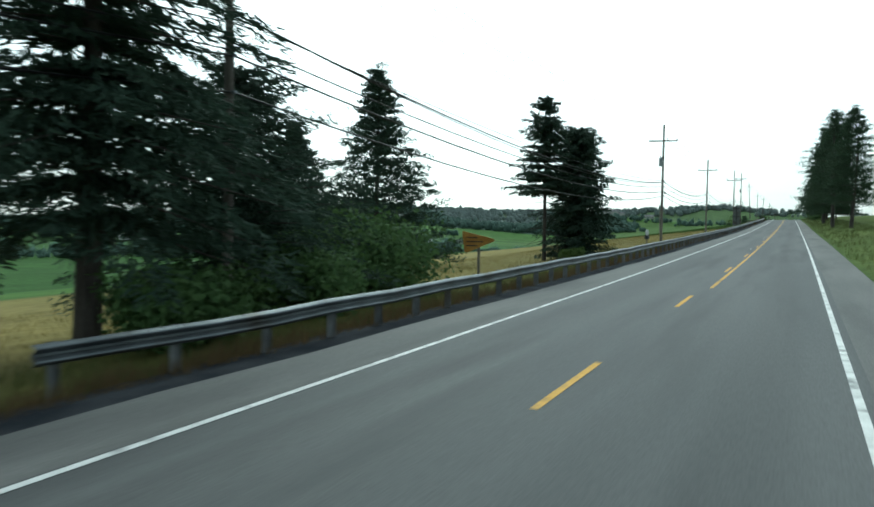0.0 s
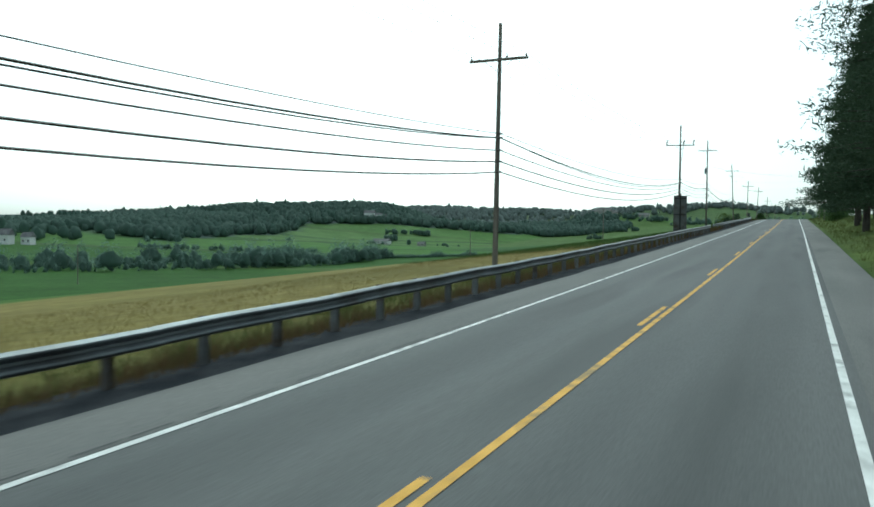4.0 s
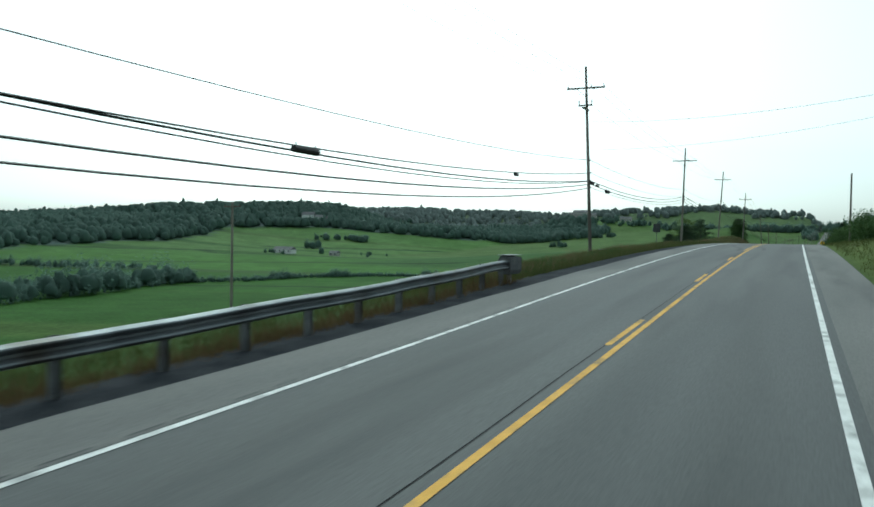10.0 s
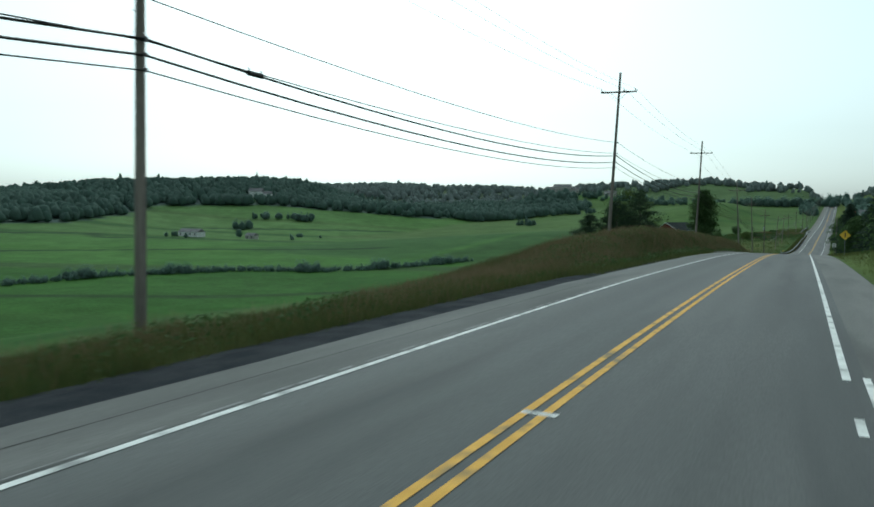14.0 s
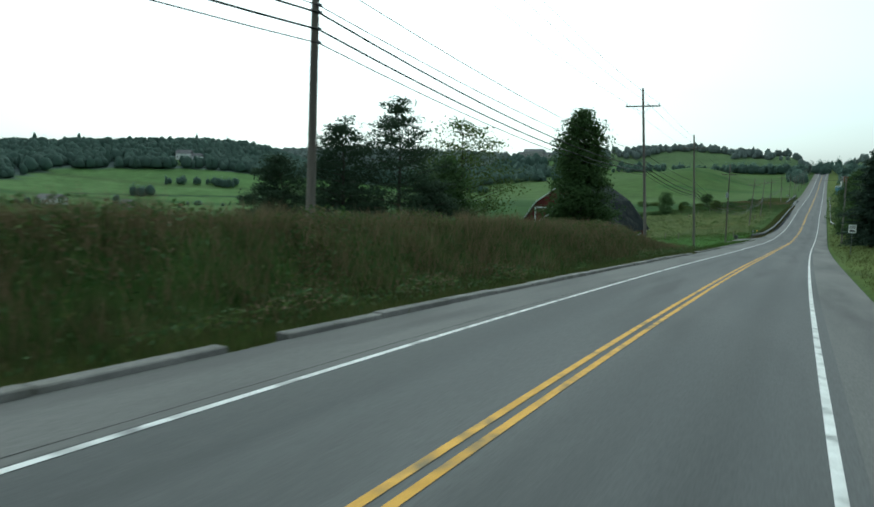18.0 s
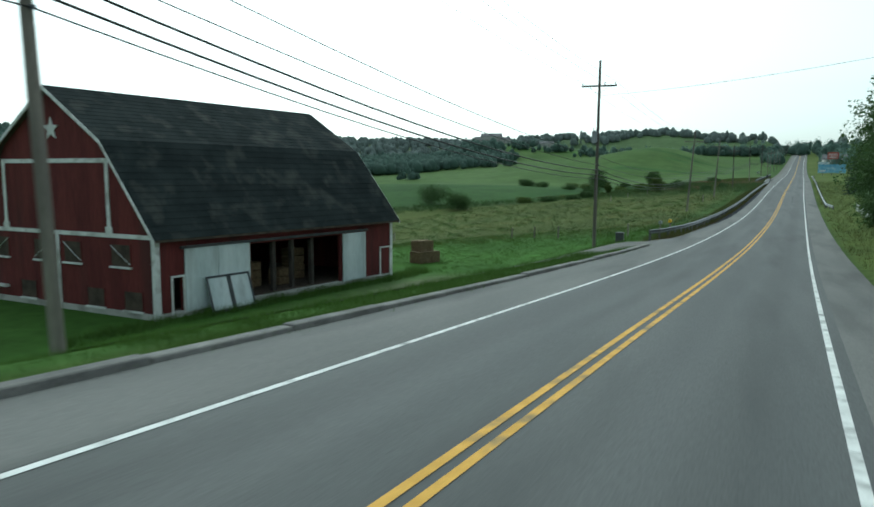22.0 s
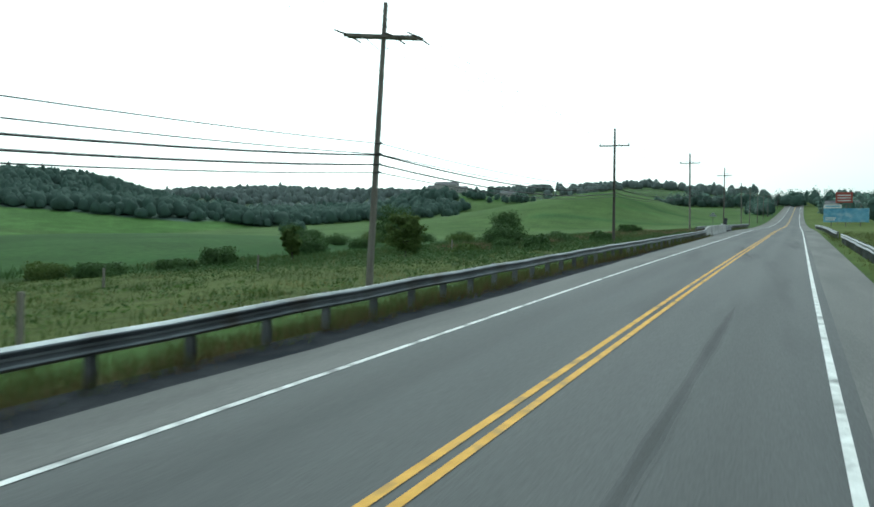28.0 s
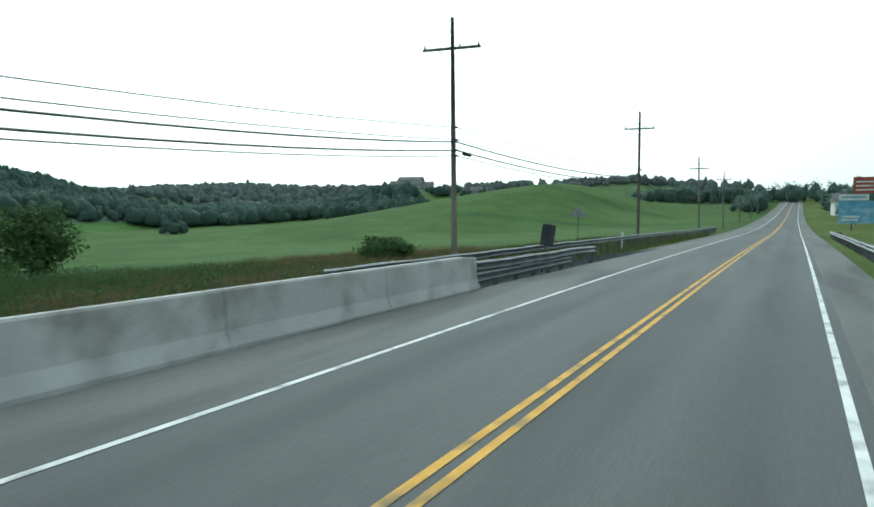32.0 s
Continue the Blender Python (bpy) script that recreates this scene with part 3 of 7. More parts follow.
    return c


def build_ground():
    us = np.concatenate([-np.geomspace(60, 2600, 150)[::-1], np.arange(-57.5, -14, 2.0), np.arange(-13.5, -5.0, 0.7), [-4.9, -2.5, 0, 2.5, 4.9], np.arange(5.4, 14, 1.2), np.arange(15, 60, 5.0), np.geomspace(62, 2400, 24)])
    ys = np.concatenate([np.arange(-120, 760, 3.0), np.arange(760, 1300, 7.0), np.geomspace(1305, 4900, 60)])
    U, Y = np.meshgrid(us, ys)
    X = cx(Y) + U
    Z = land(X, Y)
    Z = Z - 0.12 * ((abs(U) < 5.15) & (Y < 1900))
    n, m = U.shape
    v = np.stack([X, Y, Z], -1).reshape(-1, 3)
    i = np.arange(n * m).reshape(n, m)
    f = np.stack([i[:-1, :-1], i[:-1, 1:], i[1:, 1:], i[1:, :-1]], -1).reshape(-1, 4)
    me = bpy.data.meshes.new("ground")
    me.vertices.add(len(v))
    me.vertices.foreach_set("co", v.astype(np.float32).ravel())
    me.loops.add(f.size)
    me.loops.foreach_set("vertex_index", f.astype(np.int32).ravel())
    me.polygons.add(len(f))
    me.polygons.foreach_set("loop_start", np.arange(len(f), dtype=np.int32) * 4)
    me.polygons.foreach_set("loop_total", np.full(len(f), 4, dtype=np.int32))
    me.polygons.foreach_set("use_smooth", np.ones(len(f), dtype=bool))
    me.materials.append(M_LAND)
    me.update(calc_edges=True)
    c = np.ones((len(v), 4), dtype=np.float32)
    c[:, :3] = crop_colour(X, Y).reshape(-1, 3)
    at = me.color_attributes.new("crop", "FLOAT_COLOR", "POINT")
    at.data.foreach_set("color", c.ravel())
    tagged(link("ground", me), "rolling farmland of crops, hay and pasture", "ground", kind="structure")


build_ground()


def strip(name, u0, u1, y0, y1, dz, material, parent=None, dy=3.0, label="", parts=None):
    """A band laid along the road between two distances across; u0, u1 and dz may follow the road."""
    ys = np.linspace(y0, y1, max(1, round((y1 - y0) / dy)) + 1)
    a = u0(ys) if callable(u0) else np.full(len(ys), float(u0))
    b = u1(ys) if callable(u1) else np.full(len(ys), float(u1))
    k = parts or (2 if abs(b[0] - a[0]) < 1 else 5)
    U = a[:, None] + (b - a)[:, None] * np.linspace(0, 1, k)[None]
    Y = ys[:, None] + 0 * U
    Z = rz(Y) + (dz(U) if callable(dz) else dz)
    v = np.stack([cx(Y) + U, Y, Z], -1).reshape(-1, 3)
    f = [(j * k + i, j * k + i + 1, (j + 1) * k + i + 1, (j + 1) * k + i) for j in range(len(ys) - 1) for i in range(k - 1)]
    me = mesh_of(name, v, f, material)
    uv = me.uv_layers.new(name="along")
    loop = np.empty(len(me.loops), dtype=np.int32)
    me.loops.foreach_get("vertex_index", loop)
    uv.data.foreach_set("uv", np.stack([U.ravel(), Y.ravel()], 1)[loop].astype(np.float32).ravel())
    return link(name, me, parent, label)


def asphalt_edge(y):
    return np.interp(y, [0, 50, 150, 300, 345, 372, 431, 470, 503, 517, 536, 560, 620, 658, 698, 730, 1300], [-4.75, -4.66, -4.58, -4.6, -4.65, -4.75, -4.8, -5.1, -5.33, -5.3, -5.2, -4.45, -4.35, -4.9, -5.5, -5.1, -5.0]) + 0.07 * np.sin(y * 0.9) * np.sin(y * 0.23)


def white_left(y):
    return np.interp(y, [0, 60, 139, 206, 335, 378, 420, 503, 605, 664, 684, 740], [-3.22, -3.22, -3.09, -3.11, -3.02, -2.8, -2.9, -3.0, -3.06, -3.16, -3.09, -3.15])


def centre(u):
    """The centre line wanders a little between the lanes."""
    return lambda y: u + np.interp(y, [140, 170, 205, 260, 290, 350, 379, 420, 520, 600, 660, 690, 740], [0.02, 0.07, 0.09, 0.04, 0.0, 0.08, 0.12, 0.06, 0.06, -0.03, 0.03, 0.09, 0.04])


def verge_drop(u):
    return np.minimum(-0.03, -0.06 - 0.28 * step(5.2, 7.5, -u))


road = strip("road", asphalt_edge, 5.0, -150, 1330, 0.0, M_ASPHALT, label="two-lane grey asphalt road with worn wheel tracks", parts=7)
tagged(road, category="road", kind="structure")
strip("shoulder", lambda y: asphalt_edge(y) + 0.015, lambda y: white_left(y) - 0.1, -150, 1330, 0.004, M_SHOULDER, road, parts=4)
strip("shoulder", 3.5, 4.98, -150, 1330, 0.004, M_SHOULDER, road)
tagged(strip("apron", -7.0, lambda y: asphalt_edge(y) + 0.01, 517, 529, verge_drop, M_SHOULDER, parts=6), "worn grey paving where the drive meets the road", "apron", kind="structure")
for y0, y1, u0 in ((-150, 366, -6.4), (529, 672, -5.6)):
    tagged(strip("cinder_verge", u0, lambda y: asphalt_edge(y) + 0.01, y0, y1, verge_drop, M_CINDER, parts=6), "dark cinder strip along the asphalt edge", "verge", kind="structure")
tagged(strip("gravel_verge", -6.4, lambda y: asphalt_edge(y) + 0.01, 672, 697, verge_drop, M_SHOULDER, parts=6), "grey stained paving at the foot of the concrete barrier", "verge", kind="structure")
tagged(strip("cinder_verge", -8.4, lambda y: asphalt_edge(y) + 0.01, 697, 726, verge_drop, M_CINDER, parts=6), "dark gravel under the short guardrail", "verge", kind="structure")
tagged(strip("gravel_verge", -7.2, lambda y: asphalt_edge(y) + 0.01, 726, 1330, verge_drop, M_SOIL, parts=6), "grey gravel along the far shoulder", "verge", kind="structure")
strip("edge_line", lambda y: white_left(y) - 0.055, lambda y: white_left(y) + 0.055, -150, 1330, 0.008, M_WHITE, road)
strip("edge_line", 3.245, 3.355, -150, 303, 0.008, M_WHITE, road)
strip("edge_line", 3.2, 3.31, 321.5, 1330, 0.008, M_WHITE, road)
for y0, y1 in ((305.2, 305.9), (310.1, 310.8), (318.7, 319.4)):
    strip("edge_dash", 3.22, 3.32, y0, y1, 0.008, M_WHITE, road)
strip("edge_dash", 3.46, 3.56, 320.0, 321.8, 0.008, M_WHITE, road)
strip("centre_line", centre(0.03), centre(0.14), 23.7, 299.4, 0.008, M_YELLOW, road)
strip("centre_line", centre(-0.2), centre(-0.09), 274.1, 299.4, 0.008, M_YELLOW, road)
for y0, y1, m in ((299.65, 300.55, M_YELLOW_FADED), (300.8, 301.95, M_YELLOW), (304.3, 305.05, M_YELLOW_FADED), (305.15, 306.4, M_YELLOW), (308.7, 310.2, M_YELLOW_FADED), (310.25, 311.0, M_YELLOW)):
    strip("centre_dash", centre(0.075), centre(0.18), y0, y1, 0.008, m, road)
    strip("centre_dash", centre(-0.19), centre(-0.085), y0 - 0.1, y1 - 0.05, 0.008, m, road)
strip("centre_line", centre(0.035), centre(0.145), 313.4, 1330, 0.008, M_YELLOW, road)
strip("centre_line", centre(-0.195), centre(-0.085), 313.2, 1330, 0.008, M_YELLOW, road)
strip("paint_smear", -0.14, 0.28, 317.7, 317.84, 0.012, M_WHITE, road)
for k in range(-2, 17):
    y = 79.93 + 11.95 * k
    strip("centre_dash", centre(-0.17), centre(-0.06), y, y + 3.05, 0.008, M_YELLOW, road)
for y in (31.1, 43.0):
    strip("centre_dash", centre(-0.19), centre(-0.08), y, y + 2.95, 0.008, M_YELLOW, road)
for y in (-40.0, -28.0, -16.0, -4.2, 7.6, 18.2):
    strip("centre_dash", centre(-0.225), centre(-0.115), y, y + 3.0, 0.008, M_YELLOW, road)
for u, y0, y1 in ((-3.95, 284, 335), (-3.38, 366, 386), (-3.14, 392, 440), (-0.09, 135, 274)):
    wig = lambda y, u=u: u + 0.012 * np.sin(y * 0.31 + u) + 0.008 * np.sin(y * 1.1)
    strip("tar_seam", lambda y: wig(y) - 0.009, lambda y: wig(y) + 0.009, y0, y1, 0.006, M_TAR, road, dy=1.0)
# curved and straight tyre marks
def skid(points, w):
    """A tyre mark through several places on the road, dark along its middle and fading to its sides."""
    us, ys = zip(*points)
    lane = lambda y: np.interp(y, ys, us)
    for k, dz, material in ((1.5, 0.0035, M_SKID_FAINT), (1.0, 0.0045, M_SKID), (0.5, 0.0055, M_RUBBER)):
        fray = lambda y, k=k: k * w / 2 * (1 + 0.15 * np.sin(y * 2.3) * np.sin(y * 1.1)) * np.clip((y - ys[0]) * 0.5, 0.05, 1) * np.clip((ys[-1] - y) * 0.5, 0.05, 1)
        strip("tyre_mark", lambda y: lane(y) - fray(y), lambda y: lane(y) + fray(y), ys[0], ys[-1], dz, material, road, dy=0.25)


skid(((1.58, 598.0), (1.5, 618.0)), 0.18)
skid(((0.86, 637.4), (0.74, 638.2), (0.34, 640.6), (0.12, 642.7), (-0.1, 645.0), (-0.35, 647.5), (-0.5, 651.0)), 0.24)
skid(((0.5, 639.6), (0.22, 641.6), (0.02, 643.6), (-0.2, 646.0)), 0.24)
skid(((0.2, 643.0), (0.06, 646.0), (-0.06, 651.0)), 0.16)
skid(((-0.42, 270.0), (-0.5, 274.7), (-1.0, 278.2), (-1.53, 280.9), (-1.76, 284.9), (-1.72, 290.0)), 0.36)
skid(((0.95, 272.0), (0.9, 276.2), (0.55, 278.7), (-0.06, 282.6), (-0.9, 286.5), (-1.68, 290.5)), 0.34)

# ground-off remains of an older edge line
def scuffs(u, y0, y1, gap, wide, material):
    rng = np.random.default_rng(77)
    ys = np.arange(y0, y1, gap)
    quads = []
    for y in ys:
        y = y + rng.uniform(0, gap * 0.4)
        ln, w = rng.uniform(0.25, 0.8) * gap, rng.uniform(0.6, 1.4) * wide
        o = float(white_left(y)) + u
        quads += [(float(cx(b)) + o + a, b, float(rz(b)) + 0.009) for a, b in ((-w, y), (w, y), (w, y + ln), (-w, y + ln))]
    tagged(link("scuff_marks", quick_mesh("scuff_marks", quads, 4, material), road), kind="stuff")


scuffs(-0.17, 60, 283, 0.8, 0.016, M_SKID)
scuffs(-0.15, 283, 345, 0.8, 0.02, M_WHITE_OLD)

# ---- plants ----
def cards(centres, along, width, length, rng, tip=0.3):
    """Narrow leaf-shaped quads: centres (n,3), directions (n,3)."""
    n = len(centres)
    side = np.cross(along, rng.normal(size=(n, 3)))
    side /= np.linalg.norm(side, axis=1, keepdims=True) + 1e-9
    w = np.asarray(width).reshape(-1, 1) * np.ones((n, 1)) / 2
    h = np.asarray(length).reshape(-1, 1) * np.ones((n, 1)) / 2
    a = centres - along * h
    b = centres + along * h
    return np.stack([a - side * w, a + side * w, b + side * w * tip, b - side * w * tip], 1)


def plates(centres, normal, width, length, rng, tip=0.6):
    """Leaf clumps that face a given way: centres (n,3), normals (n,3)."""
    n = len(centres)
    along = np.cross(normal, rng.normal(size=(n, 3)))
    along /= np.linalg.norm(along, axis=1, keepdims=True) + 1e-9
    side = np.cross(normal, along)
    w = np.asarray(width).reshape(-1, 1) * np.ones((n, 1)) / 2
    h = np.asarray(length).reshape(-1, 1) * np.ones((n, 1)) / 2
    a = centres - along * h
    b = centres + along * h
    return np.stack([a - side * w, a + side * w, b + side * w * tip, b - side * w * tip], 1)


def unit(v):
    return v / (np.linalg.norm(v, axis=-1, keepdims=True) + 1e-9)


def tube_points(bm, pts, r0, r1, seg=6):
    for i in range(len(pts) - 1):
        k0, k1 = i / (len(pts) - 1), (i + 1) / (len(pts) - 1)
        rod(bm, pts[i], pts[i + 1], r0 + (r1 - r0) * k0, r0 + (r1 - r0) * k1, seg)


def conifer(label, loc, height, radius, clear=0.12, seed=1, material=None, sprays=10, droop=0.35, whorl=0.45, gaps=0.0, dead=0, upturn=0.0, category="spruce tree", group="", fine=1, top=0.7, hang=0.35):
    rng = np.random.default_rng(seed)
    x, y = loc[0], loc[1]
    t = thing("conifer_tree", label, category, (x, y, ground(x, y) - 0.1), group=group)
    bm = bmesh.new()
    lean = Vector((rng.normal() * 0.012, rng.normal() * 0.012, 1)) * height
    tr = (0.014 if dead < 50 else 0.008) * height + 0.07
    tube_points(bm, [(0, 0, 0), lean * 0.35, lean * 0.7, lean], tr, 0.02, 9)
    part("trunk", bm, M_BARK, t)
    quads = []
    bl = bmesh.new()
    z = clear * height
    while z < height * 0.985:
        k = (z - clear * height) / (height * (1 - clear))
        reach = radius * (1 - k) ** top * (0.8 + 0.2 * min(1, k * 8 + 0.4)) + 0.18
        count = int(5 + 4 * (1 - k))
        turn = rng.uniform(0, 6.28)
        for i in range(count):
            if rng.random() < gaps * (0.4 + k):
                continue
            az = turn + i * 6.283 / count + rng.normal() * 0.25
            ln = reach * rng.uniform(0.55, 1.14)
            m = max(4, int(sprays * ln / radius) + 3)
            s = np.linspace(0.1, 1, m)[:, None]
            out = np.array([math.cos(az), math.sin(az), 0.0])
            perp = np.array([-out[1], out[0], 0.0])
            rise = 0.15 + 0.25 * k
            dz = ln * (rise * s - droop * s**2 * (1 - 0.5 * k) + upturn * s**3)
            p = out * ln * s + np.array([0, 0, 1.0]) * dz + np.array([0, 0, z])
            reps = {1: 5, 2: 11, 3: 20}[fine]
            c = np.repeat(p, reps, 0)
            wide = np.repeat(np.sin(np.clip(s * 1.25, 0, 1) * 3.0) * 0.24 + 0.06, reps, 0) * ln
            swing = rng.uniform(-1, 1, (m * reps, 1))
            c = c + perp * swing * wide - np.array([0, 0, 1.0]) * np.abs(swing) * wide * hang + rng.normal(size=(m * reps, 3)) * 0.05 * (0.6 + ln / 4)
            dirs = out[None] * rng.uniform(0.3, 1.0, (m * reps, 1)) + perp * swing * 0.9 + rng.normal(size=(m * reps, 3)) * 0.25 - np.array([0, 0, 0.15 + 0.5 * hang])
            taper = np.repeat(1.15 - 0.5 * s, reps, 0)
            size = (0.55 + height / 30) * {1: 1, 2: 0.66, 3: 0.5}[fine]
            quads.append(cards(c, unit(dirs), 0.15 * taper * size, 0.62 * taper * size, rng, 0.45))
            if ln > 0.8:
                rod(bl, (0, 0, z), tuple(p[-2]), 0.012 + 0.006 * ln, 0.006, 4)
        z += whorl * (0.75 + 0.5 * rng.random()) * (0.55 + 0.45 * (1 - k))
    for i in range(dead):
        zz = rng.uniform(0.08, clear + 0.25) * height
        az = rng.uniform(0, 6.28)
        ln = radius * rng.uniform(0.4, 0.95)
        rod(bl, (0, 0, zz), (math.cos(az) * ln, math.sin(az) * ln, zz + rng.uniform(-0.7, 0.1)), 0.022, 0.005, 4)
    tagged(part("branch_framework", bl, M_BARK, t), kind="stuff")
    link("crown", quick_mesh("crown", np.concatenate(quads).reshape(-1, 3), 4, material or M_SPRUCE), t)
    return t


def leafy(label, loc, height, radius, clear=0.25, seed=1, material=None, clumps=90, leaves=70, leaf=0.3, category="tree", name="broadleaf_tree", group="", squash=1.0, loose=1.0, cone=0.0):
    """A broad-leaved tree or, with clear near 0, a bush."""
    rng = np.random.default_rng(seed)
    x, y = loc[0], loc[1]
    t = thing(name, label, category, (x, y, ground(x, y) - 0.08), group=group)
    bm = bmesh.new()
    mid = clear * height + (1 - clear) * height * 0.5
    half = (1 - clear) * height * 0.5
    n_limb = 7 if height > 4 else 5
    tips = []
    top = Vector((rng.normal() * 0.03 * height, rng.normal() * 0.03 * height, height * 0.8))
    tube_points(bm, [(0, 0, 0), (top.x * 0.2, top.y * 0.3, height * 0.3), tuple(top)], 0.016 * height + 0.03, 0.02, 8)
    for i in range(n_limb):
        az = i * 2.4 + rng.random()
        z0 = height * rng.uniform(max(0.08, clear * 0.8), 0.55)
        e = Vector((math.cos(az) * radius * rng.uniform(0.5, 0.85), math.sin(az) * radius * rng.uniform(0.5, 0.85), min(height * 0.9, z0 + height * rng.uniform(0.12, 0.32))))
        rod(bm, (0, 0, z0), tuple(e), 0.007 * height + 0.012, 0.01, 5)
        tips.append(e)
    part("trunk", bm, M_BARK, t)
    d = unit(rng.normal(size=(clumps, 3)))
    r = rng.uniform(0.35, 1.0, (clumps, 1)) ** 0.55
    lump = 0.82 + 0.3 * np.sin(d[:, :1] * 4.1 + seed) * np.cos(d[:, 1:2] * 3.7 + seed * 2) + 0.12 * np.sin(d[:, 2:] * 7 + seed)
    c = d * r * lump * np.array([radius, radius, half * squash]) + np.array([0, 0, mid])
    c[:, :2] *= 1 + cone * (0.42 - c[:, 2:3] / height)
    c[:, 2] = np.maximum(c[:, 2], 0.12 * height * (0.4 if clear < 0.1 else 1))
    size = radius * 0.22 * loose
    leaves = int(leaves * 1.6)
    p = np.repeat(c, leaves, 0) + np.clip(rng.normal(size=(clumps * leaves, 3)), -1.5, 1.5) * size * np.array([1, 1, 0.7 if height < 6 else 0.5])
    p[:, 2] = np.maximum(p[:, 2], 0.08)
    face = unit(unit(p - np.array([0, 0, mid])) * 0.8 + rng.normal(size=p.shape) * 0.55 + np.array([0, 0, 0.35]))
    ls = leaf * 0.72 * rng.uniform(0.6, 1.3, len(p))
    link("crown", quick_mesh("crown", plates(p, face, ls * 0.75, ls, rng, 0.45).reshape(-1, 3), 4, material or M_LEAF), t)
    return t


def bough_tree(label, loc, height, radius, profile, seed, material, boughs=64, clumps=5, leaves=60, leaf=0.2, flat=0.4, clear=0.06, rise=0.25, droop=0.2, category="tree", name="broadleaf_tree", group="", tuft=0.15, needle=0.0):
    """A tree of separate boughs, each carrying flat clumps of leaves; profile gives the crown's half width against height."""
    rng = np.random.default_rng(seed)
    x, y = loc[0], loc[1]
    t = thing(name, label, category, (x, y, ground(x, y) - 0.1), group=group)
    bm = bmesh.new()
    bend = rng.normal(size=2) * 0.015 * height
    tube_points(bm, [(0, 0, 0), (bend[0], bend[1], height * 0.4), (bend[0] * 1.5, bend[1], height * 0.75), (0, 0, height * 0.97)], 0.013 * height + 0.05, 0.02, 9)
    part("trunk", bm, M_BARK, t)
    limbs = bmesh.new()
    centres, sizes = [], []
    hs, rs = zip(*profile)
    for i in range(boughs):
        k = clear + (1 - clear) * ((i + rng.random()) / boughs)
        az = i * 2.39996 + rng.normal() * 0.35
        ln = radius * float(np.interp(k, hs, rs)) * rng.uniform(0.68, 1.12)
        out = np.array([math.cos(az), math.sin(az), 0.0])
        perp = np.array([-out[1], out[0], 0.0])
        n = max(2, round(clumps * (0.4 + 0.6 * ln / radius)))
        q = (np.arange(n) + rng.random(n)) / n
        q = 0.25 + 0.75 * q
        side = rng.uniform(-0.3, 0.3, n) * ln * (1.1 - 0.5 * q)
        lift = ln * (rise * q - droop * q**2 * 1.4) + rng.normal(size=n) * 0.05 * radius
        c = out * (q * ln)[:, None] + perp * side[:, None] + np.array([0, 0, 1.0]) * (k * height - rise * ln * 0.35 + lift)[:, None]
        c[:, 2] = np.maximum(c[:, 2], 0.25)
        centres.append(c)
        sizes.append(np.full(n, radius * tuft) * rng.uniform(0.65, 1.25, n) * (0.7 + 0.5 * ln / radius))
        if ln > 0.5:
            rod(limbs, (0, 0, max(0.2, k * height - rise * ln * 0.5)), tuple(c[-1]), 0.012 + 0.008 * ln, 0.006, 4)
    tagged(part("branch_framework", limbs, M_BARK, t), kind="stuff")
    c, a = np.concatenate(centres), np.concatenate(sizes)
    p = np.repeat(c, leaves, 0)
    w = np.repeat(a, leaves)[:, None]
    p = p + np.clip(rng.normal(size=p.shape), -1.7, 1.7) * w * np.array([1, 1, flat])
    p[:, 2] = np.maximum(p[:, 2], 0.1)
    face = unit(unit(p * np.array([1, 1, 0.3])) * 0.45 + np.array([0, 0, 0.6]) + rng.normal(size=p.shape) * 0.6)
    ls = leaf * rng.uniform(0.6, 1.3, len(p))
    if needle:
        way = unit(unit(p * np.array([1, 1, 0])) * 0.8 + rng.normal(size=p.shape) * 0.7 + np.array([0, 0, 0.15]))
        quads = cards(p, way, ls * needle, ls * 1.5, rng, 0.4)
    else:
        quads = plates(p, face, ls * 0.72, ls, rng, 0.4)
    link("crown", quick_mesh("crown", quads.reshape(-1, 3), 4, material), t)
    return t


CONE = ((0, 0.75), (0.1, 1.0), (0.5, 0.55), (1, 0.05))
MAPLE = ((0, 0.8), (0.25, 1.0), (0.46, 0.98), (0.54, 0.72), (0.8, 0.68), (0.93, 0.42), (1, 0.1))
ROUND = ((0, 0.5), (0.2, 0.85), (0.5, 1.0), (0.75, 0.85), (0.92, 0.5), (1, 0.15))
OVERHANG = ((0, 0.95), (0.26, 1.0), (0.38, 0.72), (0.7, 0.5), (1, 0.08))
PINE = ((0, 0.9), (0.3, 1.0), (0.55, 0.8), (0.75, 0.62), (0.9, 0.34), (1, 0.08))


